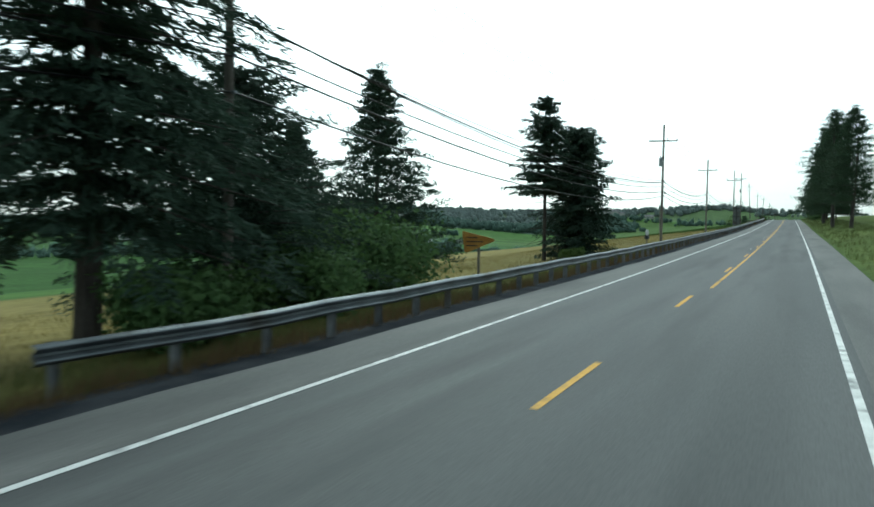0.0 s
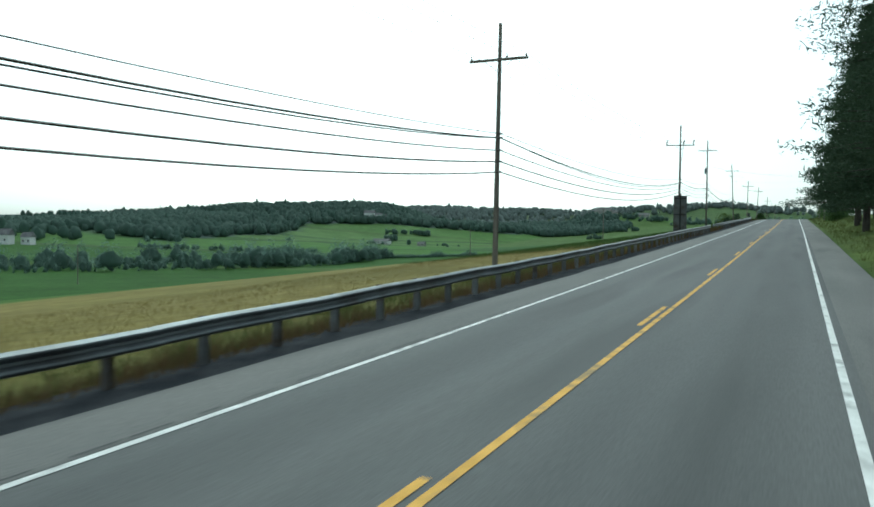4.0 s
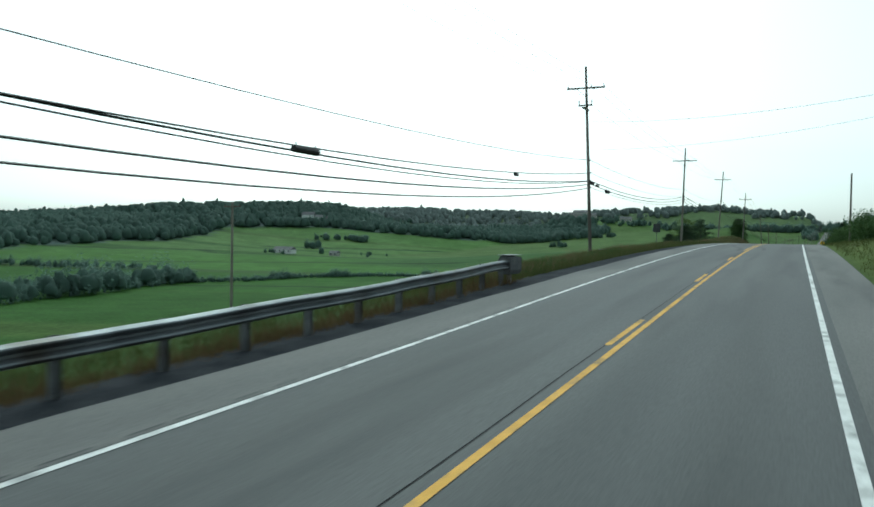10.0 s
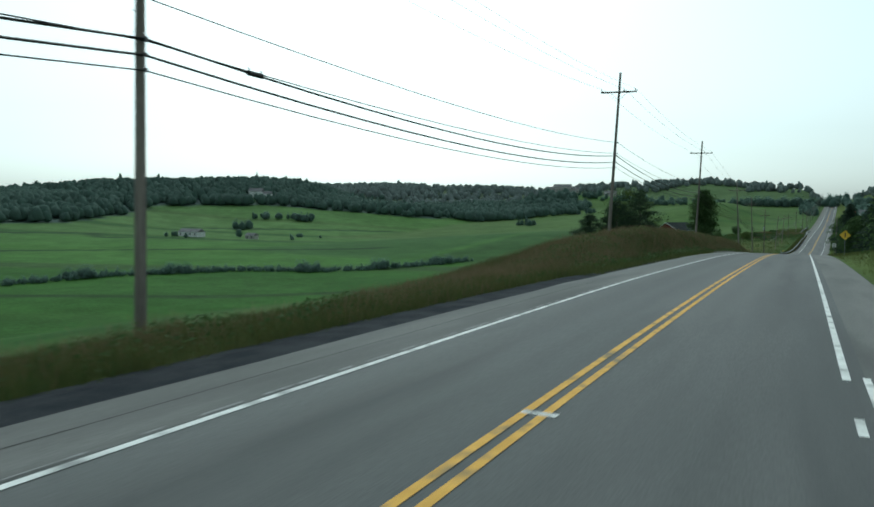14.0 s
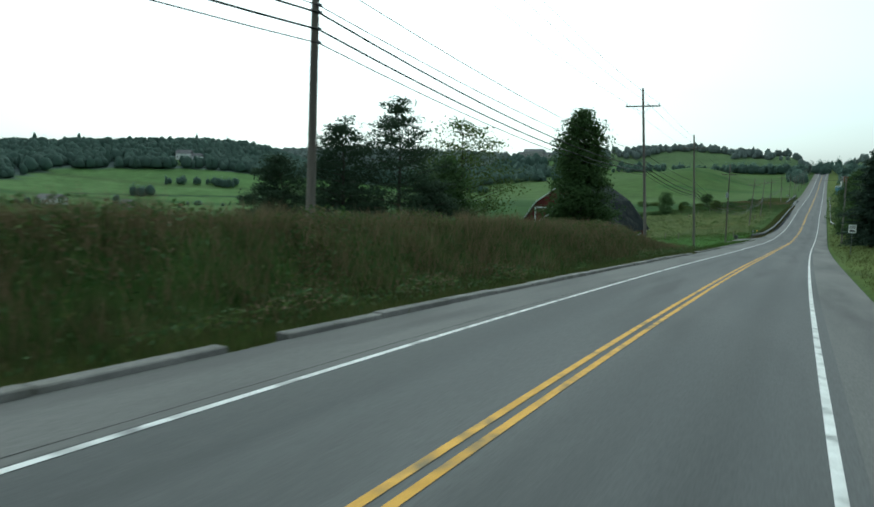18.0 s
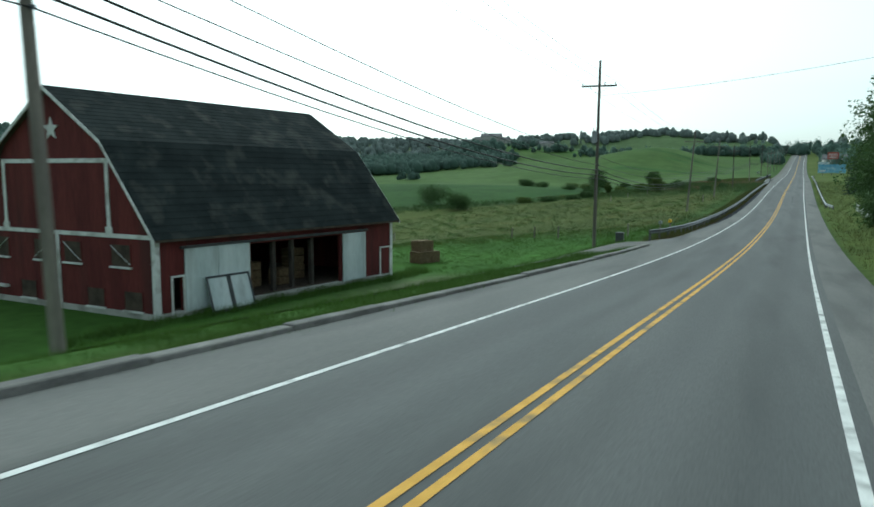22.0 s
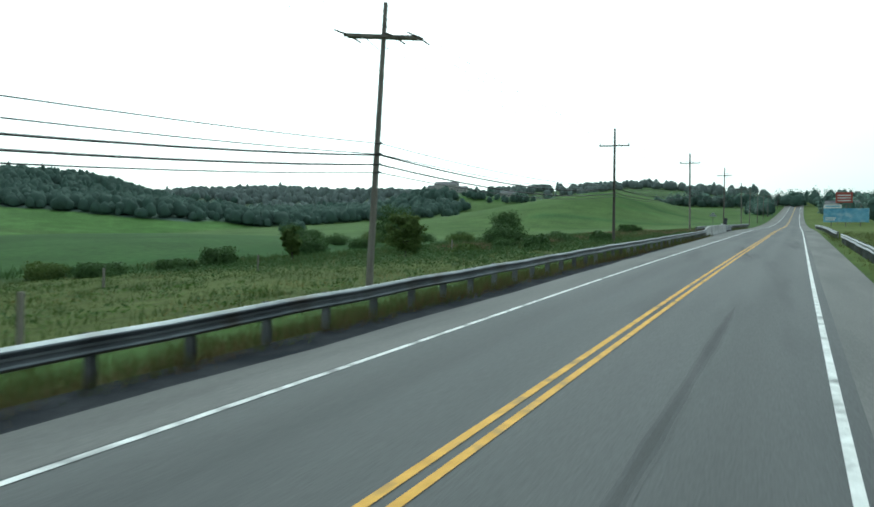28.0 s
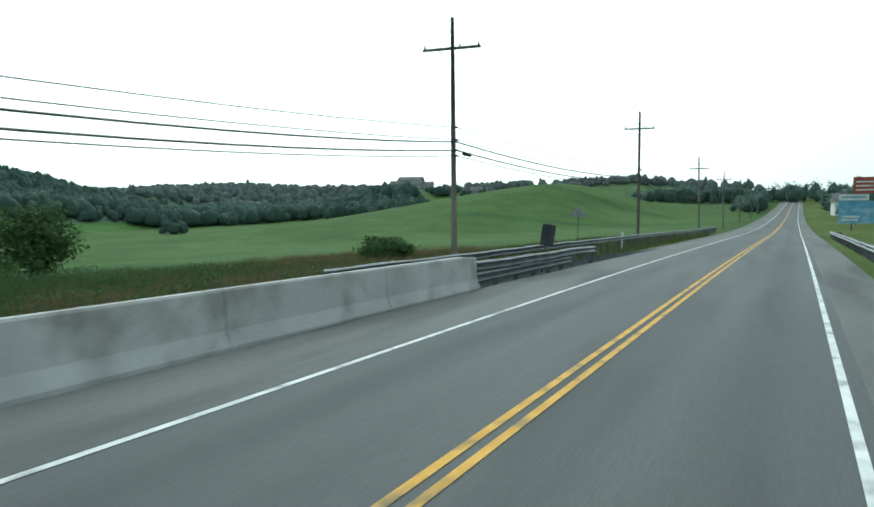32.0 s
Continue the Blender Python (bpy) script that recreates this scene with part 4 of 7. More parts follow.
def leaf_mass(name, label, u0, u1, y0, y1, count, height, material, seed, leaf=0.09, rare=0.0, clear=None):
    """Rank broad-leaved weeds over a band along the road: loose leaves heaped in clumps of uneven height."""
    rng = np.random.default_rng(seed)
    u, y = rng.uniform(u0, u1, count), rng.uniform(y0, y1, count)
    swell = 0.5 + 0.5 * np.sin(u * 1.1 + 2 * np.sin(y * 0.37)) * np.cos(y * 0.53 + u * 0.7)
    keep = rng.random(count) < (np.clip((swell - rare) * 3, 0, 1) if rare else 0.15 + 0.85 * swell)
    if clear is not None:
        keep &= clear(u, y)
    u, y, swell = u[keep], y[keep], swell[keep]
    x = cx(y) + u
    h = height * (0.25 + 0.75 * swell) * rng.random(len(u)) ** 0.6
    p = np.stack([x, y, land(x, y) + h], 1)
    face = unit(rng.normal(size=p.shape) * 0.6 + np.array([0.1, -0.2, 0.7]))
    ls = leaf * rng.uniform(0.6, 1.5, len(p))
    ob = link(name, quick_mesh(name, plates(p, face, ls * 0.7, ls, rng, 0.35).reshape(-1, 3), 4, material))
    return tagged(ob, label, "weeds", kind="stuff")


def tufts(name, label, category, u0, u1, y0, y1, count, h0, h1, material, seed, width=0.012, bunch=5, clear=None, spread=0.12):
    """Grass as blades in bunches over a band along the road."""
    rng = np.random.default_rng(seed)
    u = rng.uniform(u0, u1, count)
    y = rng.uniform(y0, y1, count)
    if clear is not None:
        keep = clear(u, y)
        u, y = u[keep], y[keep]
    patchy = 0.55 + 0.45 * np.sin(u * 1.7 + np.sin(y * 0.9) * 2) * np.cos(y * 0.6 + u * 0.4)
    keep = rng.random(len(u)) < 0.35 + 0.65 * np.clip(patchy, 0, 1)
    u, y, patchy = u[keep], y[keep], patchy[keep]
    x = cx(y) + u
    z = land(x, y)
    b = np.repeat(np.stack([x, y, z], 1), bunch, 0)
    n = len(b)
    b[:, :2] += rng.normal(size=(n, 2)) * spread
    h = rng.uniform(h0, h1, n) * np.repeat(0.7 + 0.5 * np.clip(patchy, 0, 1), bunch)
    az = rng.uniform(0, 6.28, n)
    w = width * rng.uniform(0.6, 1.6, n) * (0.6 + h)
    sx, sy = np.cos(az) * w, np.sin(az) * w
    bend = rng.normal(size=(n, 2)) * h[:, None] * 0.33
    v = np.empty((n, 3, 3))
    v[:, 0] = b + np.stack([sx, sy, np.full(n, -0.04)], 1)
    v[:, 1] = b - np.stack([sx, sy, np.full(n, 0.04)], 1)
    v[:, 2] = b + np.stack([bend[:, 0], bend[:, 1], h], 1)
    ob = link(name, quick_mesh(name, v.reshape(-1, 3), 3, material))
    return tagged(ob, label, category, kind="stuff")


def ball_faces():
    bm = bmesh.new()
    bmesh.ops.create_icosphere(bm, subdivisions=2, radius=1)
    v = np.array([tuple(p.co) for p in bm.verts])
    f = np.array([[p.index for p in q.verts] for q in bm.faces])
    bm.free()
    return v, f


BALL_V, BALL_F = ball_faces()


def woods(name, label, rows, material, seed, leaf=1.5, per=46, full=0.66):
    """A stand of many trees: rows of (x, y, half width x, half width y, turn, count, height). Each crown is a lumpy mass of foliage with loose sprays round it."""
    rng = np.random.default_rng(seed)
    quads, solid = [], []
    for px, py, ax, ay, turn, count, height in rows:
        q = rng.uniform(-1, 1, (count * 2, 2))
        q = q[(q**2).sum(1) < 1][:count] if ax > 30 and ay > 30 else q[:count]
        c, s = math.cos(radians(turn)), math.sin(radians(turn))
        x = px + q[:, 0] * ax * c - q[:, 1] * ay * s
        y = py + q[:, 0] * ax * s + q[:, 1] * ay * c
        g = land(x, y)
        h = height * rng.uniform(0.55, 1.3, len(x))
        r = h * rng.uniform(0.36, 0.54, len(x))
        spire = rng.random(len(x)) < 0.03
        h, r = np.where(spire, h * 1.3, h), np.where(spire, r * 0.6, r)
        size = np.stack([r, r, h * 0.72], 1)[:, None]
        base = np.stack([x, y, g + h * 0.22], 1)[:, None]
        # domes: full above, flattened below
        dome = lambda k: k * np.stack([np.ones(k.shape[:2]), np.ones(k.shape[:2]), np.where(k[..., 2] > 0, 1, 0.35)], -1) * size + base
        core = dome(BALL_V[None] * (full * rng.uniform(0.86, 1.14, (len(x), len(BALL_V))))[..., None])
        solid.append(core.reshape(-1, 3))
        # lobes of foliage round the core
        lobes = 6
        o = unit(rng.normal(size=(len(x), lobes, 3))) * rng.uniform(0.3, 0.62, (len(x), lobes, 1)) + np.array([0, 0, 0.1])
        pick = rng.integers(0, lobes, (len(x), per))
        d = unit(rng.normal(size=(len(x), per, 3)) + np.array([0, 0, 0.35]))
        k = np.take_along_axis(o, pick[..., None], 1) + d * rng.uniform(0.3, 0.56, (len(x), per, 1))
        k = dome(k).reshape(-1, 3)
        ls = np.repeat(h / 12, per) * leaf * rng.uniform(0.5, 1.2, len(k))
        face = unit(d.reshape(-1, 3) * 0.7 + np.array([0, 0, 0.55]) + rng.normal(size=k.shape) * 0.16)
        quads.append(plates(k, face, ls, ls * 1.25, rng, 0.55))
    v = np.concatenate(solid)
    n = len(v) // len(BALL_V)
    f = (BALL_F[None] + (np.arange(n) * len(BALL_V))[:, None, None]).reshape(-1, 3)
    q = np.concatenate(quads).reshape(-1, 3)
    nq = len(q) // 4
    me = bpy.data.meshes.new(name)
    me.vertices.add(len(v) + len(q))
    me.vertices.foreach_set("co", np.concatenate([v, q]).astype(np.float32).ravel())
    me.loops.add(f.size + len(q))
    me.loops.foreach_set("vertex_index", np.concatenate([f.ravel(), len(v) + np.arange(len(q))]).astype(np.int32))
    me.polygons.add(len(f) + nq)
    me.polygons.foreach_set("loop_start", np.concatenate([np.arange(len(f)) * 3, f.size + np.arange(nq) * 4]).astype(np.int32))
    me.polygons.foreach_set("loop_total", np.concatenate([np.full(len(f), 3), np.full(nq, 4)]).astype(np.int32))
    me.polygons.foreach_set("use_smooth", np.concatenate([np.ones(len(f), bool), np.zeros(nq, bool)]))
    me.materials.append(material)
    me.update(calc_edges=True)
    ob = link(name, me)
    return tagged(ob, label, "woods", kind="stuff")


# spruces by the start of the guard rail
conifer("old dark spruce with dense drooping boughs behind the rail", (-11.2, 9.5), 17.5, 4.5, 0.18, 11, fine=3, sprays=16, droop=0.5, whorl=0.62, gaps=0.2, top=0.5)
conifer("squat dense spruce with boughs close to the ground", (-12.6, 15.6), 7.9, 4.9, 0.06, 12, fine=3, sprays=17, droop=0.3, whorl=0.45, top=0.45)
conifer("tall dark spruce behind the roadside hedge", (-16.4, 6.2), 19, 4.3, 0.1, 13, fine=3, sprays=15, droop=0.45, whorl=0.66, gaps=0.2)
bough_tree("broad open spruce with upswept branch tips", (-28.3, 47.0), 16.6, 7.6, CONE, 14, M_SPRUCE, 120, 9, 60, 0.2, 0.3, 0.03, 0.1, -0.08, "spruce tree", "conifer_tree", tuft=0.055, needle=0.4)
bough_tree("lower open spruce with upswept branch tips", (-33.3, 42.6), 12.4, 6.6, CONE, 15, M_SPRUCE, 100, 9, 60, 0.2, 0.3, 0.03, 0.1, -0.08, "spruce tree", "conifer_tree", tuft=0.055, needle=0.4)
conifer("half-bare spruce with dead lower branches", (-14.3, 48.9), 12.6, 3.0, 0.42, 16, fine=2, top=0.55, sprays=10, droop=0.2, whorl=0.5, gaps=0.1, dead=70)
conifer("dense dark spruce beside a half-bare one", (-12.3, 50.9), 10.0, 3.4, 0.05, 17, fine=2, top=0.28, sprays=16, droop=0.25, whorl=0.42, hang=0.6)
leafy("overgrown green roadside bush behind the rail", (-11.5, 20.4), 2.8, 3.0, 0.0, 21, M_LEAF, 110, 80, 0.22, "bush", "bush", loose=1.3)
leafy("low green bush under the spruces", (-9.1, 10.1), 1.9, 1.7, 0.0, 22, M_LEAF, 60, 70, 0.18, "bush", "bush")
leafy("rambling green bush behind the rail", (-9.7, 15.4), 2.2, 2.0, 0.0, 23, M_LEAF, 60, 70, 0.18, "bush", "bush")
leafy("small grassy shrub near the half-bare spruce", (-11.2, 46.2), 0.9, 0.9, 0.0, 25, M_LEAF_LIGHT, 40, 60, 0.16, "bush", "bush")

# row of tall pines on the other side
for i, (u, y, h, r) in enumerate(((9.2, 106, 16, 4.2), (7.9, 124, 18.5, 5.4), (8.6, 142, 18, 5.4), (7.9, 158, 19, 5.6), (8.4, 175, 18, 6.0), (9.8, 191, 15, 4.6), (12.5, 204, 11, 4.2))):
    bough_tree("tall dark pine leaning its boughs over the lane", (float(cx(y)) + u, y), h, r, OVERHANG if y > 130 else PINE, 30 + i, M_PINE, 100, 7, 170 if y > 130 else 80, 0.12, 0.3, 0.14 if y > 130 else 0.24, 0.22, 0.2, "pine tree", "conifer_tree", "pines along the road", 0.085, 0.5)
for i, (u, y, h) in enumerate(((8.2, 214, 2.4), (9.5, 226, 3.2), (9.2, 240, 2.2), (9, 258, 3), (10, 284, 2.4), (9, 300, 2.8), (10, 320, 3), (9.3, 345, 2.5), (8.8, 362, 3.3))):
    leafy("green roadside bush on the low bank", (float(cx(y)) + u, y), h, h * 0.8, 0.0, 40 + i, M_LEAF, 50, 50, 0.2, "bush", "bush", group="bushes on the bank")
for i, (u, y, h, r, pine) in enumerate(((11, 418, 8, 3.2, 1), (9.5, 436, 6, 2.5, 0), (12, 452, 9, 3.6, 1), (9.5, 492, 12.5, 4.2, 1), (10.5, 506, 9.5, 4.4, 0), (8.8, 522, 11, 4.0, 0), (10.0, 537, 12.5, 3.9, 0), (10.6, 553, 12, 3.8, 0), (13, 575, 11, 4.5, 0), (12.5, 628, 9.5, 3.2, 1), (14, 640, 8, 3, 1))):
    if pine:
        conifer("dark spruce standing near the shoulder", (float(cx(y)) + u, y), h, r, 0.06, 60 + i, sprays=12, droop=0.25, whorl=0.42)
    else:
        bough_tree("full green shade tree near the shoulder", (float(cx(y)) + u, y), h, r, ROUND, 60 + i, M_LEAF, 70, 7, 120, 0.15, 0.45, 0.14, 0.35, 0.2, tuft=0.13)

# the trees by the farmhouse
for i, (x, y, h, r) in enumerate(((-29.9, 438.6, 13.0, 5.2), (-26.0, 440.6, 14.0, 5.6), (-34.2, 436.1, 10.8, 4.6), (-24.4, 443.4, 7.5, 3.8), (-31.5, 441.0, 9.0, 4.6))):
    bough_tree("dark open pine with layered tufted branches", (x, y), h, r, PINE, 80 + i, M_PINE, 70, 6, 70, 0.17, 0.3, 0.05, 0.35, 0.1, "pine tree", "conifer_tree", "pines on the farm", 0.11, 0.45)
bough_tree("airy light-green tree near the farmhouse", (-34.3, 470.0), 16.2, 7.6, ROUND, 91, M_LEAF_LIGHT, 60, 6, 34, 0.27, 0.4, 0.06, 0.5, 0.2, tuft=0.12)
bough_tree("dark rounded tree beside an airy one", (-32.0, 461.1), 12.4, 4.4, MAPLE, 92, M_LEAF, 70, 6, 70, 0.24, 0.45, 0.03, 0.3, 0.2)
bough_tree("tall dense maple beside the farmhouse", (-17.1, 461.6), 14.6, 3.7, MAPLE, 93, M_LEAF, 95, 6, 85, 0.22, 0.42, 0.13, 0.25, 0.22, tuft=0.17)
for i, (x, y, h, r) in enumerate(((-19.0, 464.6, 1.6, 2.0), (-16.8, 456.0, 1.8, 2.0), (-20.5, 452.5, 3.0, 2.6), (-25.0, 455.0, 3.6, 3.0))):
    leafy("low dark-green bush in the shade under the trees", (x, y), h, r, 0.0, 94 + i * 7, M_LEAF, 70, 70, 0.18, "bush", "bush", group="bushes under the trees")
leafy("small bush by the house corner", (-18.8, 470.4), 1.5, 1.1, 0.0, 95, M_LEAF_LIGHT, 40, 50, 0.13, "bush", "bush")

# bushes and small trees of the pasture
PASTURE = ((-44.0, 693.6, 7.0, 3.5, 0.02), (-28.8, 705.7, 5.0, 2.8, 0.02), (-17.4, 673.3, 2.3, 2.7, 0), (-20.8, 655.6, 4.6, 2.1, 0.06), (-39.8, 665.7, 2.2, 2.4, 0), (-32.3, 653.6, 3.6, 1.0, 0.2), (-6.0, 671.0, 1.2, 1.2, 0), (-36.8, 648.6, 1.9, 1.6, 0), (-72.5, 632.0, 5.2, 4.6, 0), (-62.0, 625.0, 4.4, 3.4, 0), (-84.8, 585.2, 2.6, 3.8, 0), (-90.5, 583.0, 2.2, 3.0, 0), (-51.0, 641.0, 1.2, 2.2, 0), (-44.5, 641.5, 1.0, 2.0, 0), (-39.5, 646.0, 1.0, 1.6, 0), (-70.6, 703.6, 2.4, 3.0, 0), (-9.5, 660.0, 1.3, 1.3, 0), (-11.4, 720.0, 1.6, 1.8, 0))
for i, (x, y, h, r, c) in enumerate(PASTURE):
    leafy("round dark-green tree in the pasture" if c else "round green bush in the pasture", (x, y), h, r, c, 110 + i, M_LEAF_LIGHT if i in (3, 5, 12) else M_LEAF, 70, 60, 0.26, "tree" if c else "bush", "pasture_tree" if c else "bush", group="pasture bushes", loose=0.6 if i in (3, 5) else 1.0)

# scrub in the overgrown corner of the pasture
for i, (x, y, h, r) in enumerate(((-49.7, 702, 1.7, 2.6), (-45, 706, 1.5, 2.4), (-38, 708, 1.3, 2.0), (-56, 708, 1.6, 2.4), (-24.9, 664.7, 1.2, 1.7), (-20.8, 682.6, 1.3, 2.0), (-30, 690, 1.4, 2.2), (-14, 664, 1.0, 1.4), (-16, 690, 1.1, 1.6), (-34, 678, 1.3, 1.9), (-64, 700, 1.8, 2.6), (-11, 676, 0.9, 1.2), (-25, 700, 1.2, 1.9), (-43, 683, 1.4, 2.2), (-52, 690, 1.5, 2.4), (-13, 652, 0.9, 1.3))):
    leafy("low dark-green scrub in rank grass", (x, y), h, r, 0.0, 170 + i, M_LEAF if i % 3 else M_LEAF_LIGHT, 55, 60, 0.17, "bush", "bush", group="scrub in the pasture")


def along(line, gap, height):
    """Rows for a hedge that follows a line of corners."""
    rows = []
    for (ax, ay), (bx, by) in zip(line[:-1], line[1:]):
        n = max(1, int(math.hypot(bx - ax, by - ay) / gap))
        turn = math.degrees(math.atan2(by - ay, bx - ax))
        for i in range(n):
            k = (i + 0.5) / n
            tall = height * (1.45 if (i * 7 + int(ay)) % 5 == 0 else 0.8)
            rows.append((ax + (bx - ax) * k, ay + (by - ay) * k, gap * 0.65, 3.2, turn, 26, tall))
    return rows


# woods and hedgerows across the valley
def thicket():
    """The overgrown stream side: a broad belt that narrows to a hedge farther on."""
    rng = np.random.default_rng(55)
    y = rng.uniform(120, 398, 1250)
    front = np.interp(y, [120, 186, 200, 225, 258, 300, 349, 390], [-235, -219, -195, -182, -170, -165, -175, -192])
    deep = np.interp(y, [120, 300, 350, 398], [75, 60, 40, 12])
    x = front - deep * rng.random(len(y)) ** 1.3
    rows = [(a, b, 1.0, 1.0, 0, 1, float(rng.choice([1.8, 2.2, 2.6, 3.0, 3.4, 4.4, 5.6, 9.5]))) for a, b in zip(x, y)]
    return rows + along(((-195, 392), (-185, 414), (-186, 444), (-171, 484), (-146, 497), (-138, 513), (-122, 567)), 6, 2.8)


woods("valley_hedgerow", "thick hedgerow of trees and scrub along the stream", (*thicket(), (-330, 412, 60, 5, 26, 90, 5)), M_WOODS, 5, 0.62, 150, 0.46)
def hill_woods():
    rng = np.random.default_rng(6)
    x = np.concatenate([rng.uniform(-1000, -200, 12500), rng.uniform(-1250, -430, 1800)])
    y = np.concatenate([rng.uniform(450, 1270, 12500), rng.uniform(300, 1350, 1800)])
    keep = wooded(x, y) | ((y < 470) & (x < -640))
    rows = [(a, b, 1.0, 1.0, 0, 1, 11.5) for a, b in zip(x[keep], y[keep])]
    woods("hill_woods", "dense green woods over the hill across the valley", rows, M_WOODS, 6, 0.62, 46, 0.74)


hill_woods()
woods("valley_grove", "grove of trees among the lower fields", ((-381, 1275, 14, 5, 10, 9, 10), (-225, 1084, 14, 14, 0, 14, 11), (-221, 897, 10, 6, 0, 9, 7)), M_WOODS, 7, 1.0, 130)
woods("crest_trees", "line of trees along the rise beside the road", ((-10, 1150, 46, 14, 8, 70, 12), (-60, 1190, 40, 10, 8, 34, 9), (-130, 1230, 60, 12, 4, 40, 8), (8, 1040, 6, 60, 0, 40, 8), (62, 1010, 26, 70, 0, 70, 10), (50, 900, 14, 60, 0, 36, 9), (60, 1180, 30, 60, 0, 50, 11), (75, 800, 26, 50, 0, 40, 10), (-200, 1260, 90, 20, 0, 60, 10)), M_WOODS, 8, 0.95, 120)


def ridge_woods():
    """Woods along the last ridge, with open fields left on its lower slope."""
    rng = np.random.default_rng(9)
    x, y = rng.uniform(-1500, 140, 5200), rng.uniform(1330, 1770, 5200)
    crest = np.interp(x, [-640, -440, -250, -50], [1640, 1580, 1740, 1700])
    keep = (y < crest + 25) & ((y > crest - 110) | (x < -430)) & ((x < -40) | (rng.random(len(x)) < 0.4))
    keep &= ~((x > -430) & (np.sin(x * 0.017 + 1) * np.sin(y * 0.03) > 0.35) & (y < crest - 30))
    woods("ridge_woods", "woods on the farther hills, paled by painted haze", [(a, b, 1.0, 1.0, 0, 1, 11.0) for a, b in zip(x[keep], y[keep])], M_WOODS_HAZED, 9, 1.0, 12, 0.95)


ridge_woods()
woods("field_trees", "scattered field trees on the far slope", ((-337, 652, 3, 3, 0, 1, 9), (-318, 700, 12, 4, 20, 5, 4), (-300, 660, 4, 4, 0, 2, 4), (-430, 800, 30, 10, 30, 22, 8), (-400, 722, 9, 7, 0, 7, 9), (-540, 870, 40, 14, 0, 26, 9), (-345, 606, 10, 3, 0, 6, 4)), M_WOODS, 10, 0.9, 140)

# ---- poles and wires ----
# x, y, height of the crossarm, shaft above it, lean of the top, half length and turn of the crossarm, kind
POLES = [
    (-10.4, -48.0, 8.6, 1.8, 0.0, 1.5, 0.15, "plain"),
    (-10.52, 13.0, 11.15, 1.85, 0.0, 1.5, 0.2, "plain"),
    (-10.34, 75.09, 13.0, 1.71, 0.08, 1.47, 0.26, "transformer"),
    (-11.09, 120.86, 14.24, 1.81, 0.13, 1.5, 0.13, "plain"),
    (-11.53, 179.43, 17.34, 2.5, 0.03, 1.7, 0.31, "cutout"),
    (-12.21, 212.03, 20.53, 1.73, 0.01, 1.46, 0.19, "transformer"),
    (-13.34, 275.65, 22.96, 1.7, -0.72, 1.47, 0.11, "double"),
    (-13.55, 321.51, 22.32, 1.74, 0.29, 1.52, 0.16, "plain"),
    (-13.47, 367.16, 23.63, 1.59, 0.66, 1.44, 0.19, "plain"),
    (-12.26, 412.01, 22.43, 1.68, 0.51, 1.49, 0.3, "plain"),
]
POLES += [
    (-9.68, 457.04, 18.82, 1.58, -0.86, 1.48, 0.15, "plain"),
    (-8.74, 486.05, 16.69, 1.67, -0.74, 1.35, 0.07, "plain"),
    (-8.18, 530.03, 14.18, 1.89, 0.05, 1.3, 0.14, "transformer"),
    (-6.69, 585.15, 12.57, 1.68, 0.75, 1.38, 0.12, "plain"),
    (-5.33, 623.72, 13.39, 1.34, 0.65, 1.51, 0.52, "dead_end"),
    (-3.48, 664.98, 13.94, 1.63, -0.12, 1.4, 0.11, "plain"),
    (-0.46, 707.52, 16.32, 1.47, -0.27, 1.43, 0.09, "plain"),
    (2.64, 741.41, 17.09, 1.55, -0.06, 1.31, 0.11, "plain"),
    (4.86, 781.36, 16.84, 1.6, -0.26, 1.35, 0.03, "plain"),
]
for y in (825, 870, 915, 960, 1005, 1050, 1100, 1150, 1200):
    POLES.append((float(cx(y)) - 10.2, y, float(rz(y)) + 9.3, 1.6, 0.0, 1.4, 0.1, "plain"))

# how far below the crossarm each cable is fixed, pole by pole: thin upper, thin middle, thick upper, thick lower, lowest
DROP = {
    "upper": (3.2, 3.2, 4.26, 3.63, 4.25, 5.6, 5.6, 3.9, 4.1, 4.4, 4.2, 4.3, 5.3, 4.4, 4.22, 3.75, 3.66, 3.7),
    "middle": (3.8, 3.8, 4.87, 4.46, 5.1, 6.6, 6.6, 4.9, 5.0, 5.3, 4.9, 5.1, 5.95, 4.9, 4.65, 4.05, 4.24, 4.2),
    "thick": (3.1, 3.1, 4.39, 3.84, 4.66, 6.25, 7.22, 4.86, 5.19, 5.51, 5.33, 5.55, 6.3, 5.3, 4.68, 4.0, 4.34, 4.3),
    "lower": (4.2, 4.2, 5.4, 5.01, 5.4, 7.3, 7.48, 5.24, 5.72, 6.01, 5.72, 5.95, 6.66, 5.56, 5.06, 4.42, 4.73, 4.7),
    "lowest": (5.15, 5.15, 5.85, 5.53, 5.77, 7.78, 7.75, 5.6, 6.16, 6.42, 6.05, 6.27, 6.97, 5.88, 5.38, 4.7, 4.99, 5.0),
}


def drop_of(run, i):
    return DROP[run][min(i, 17)]


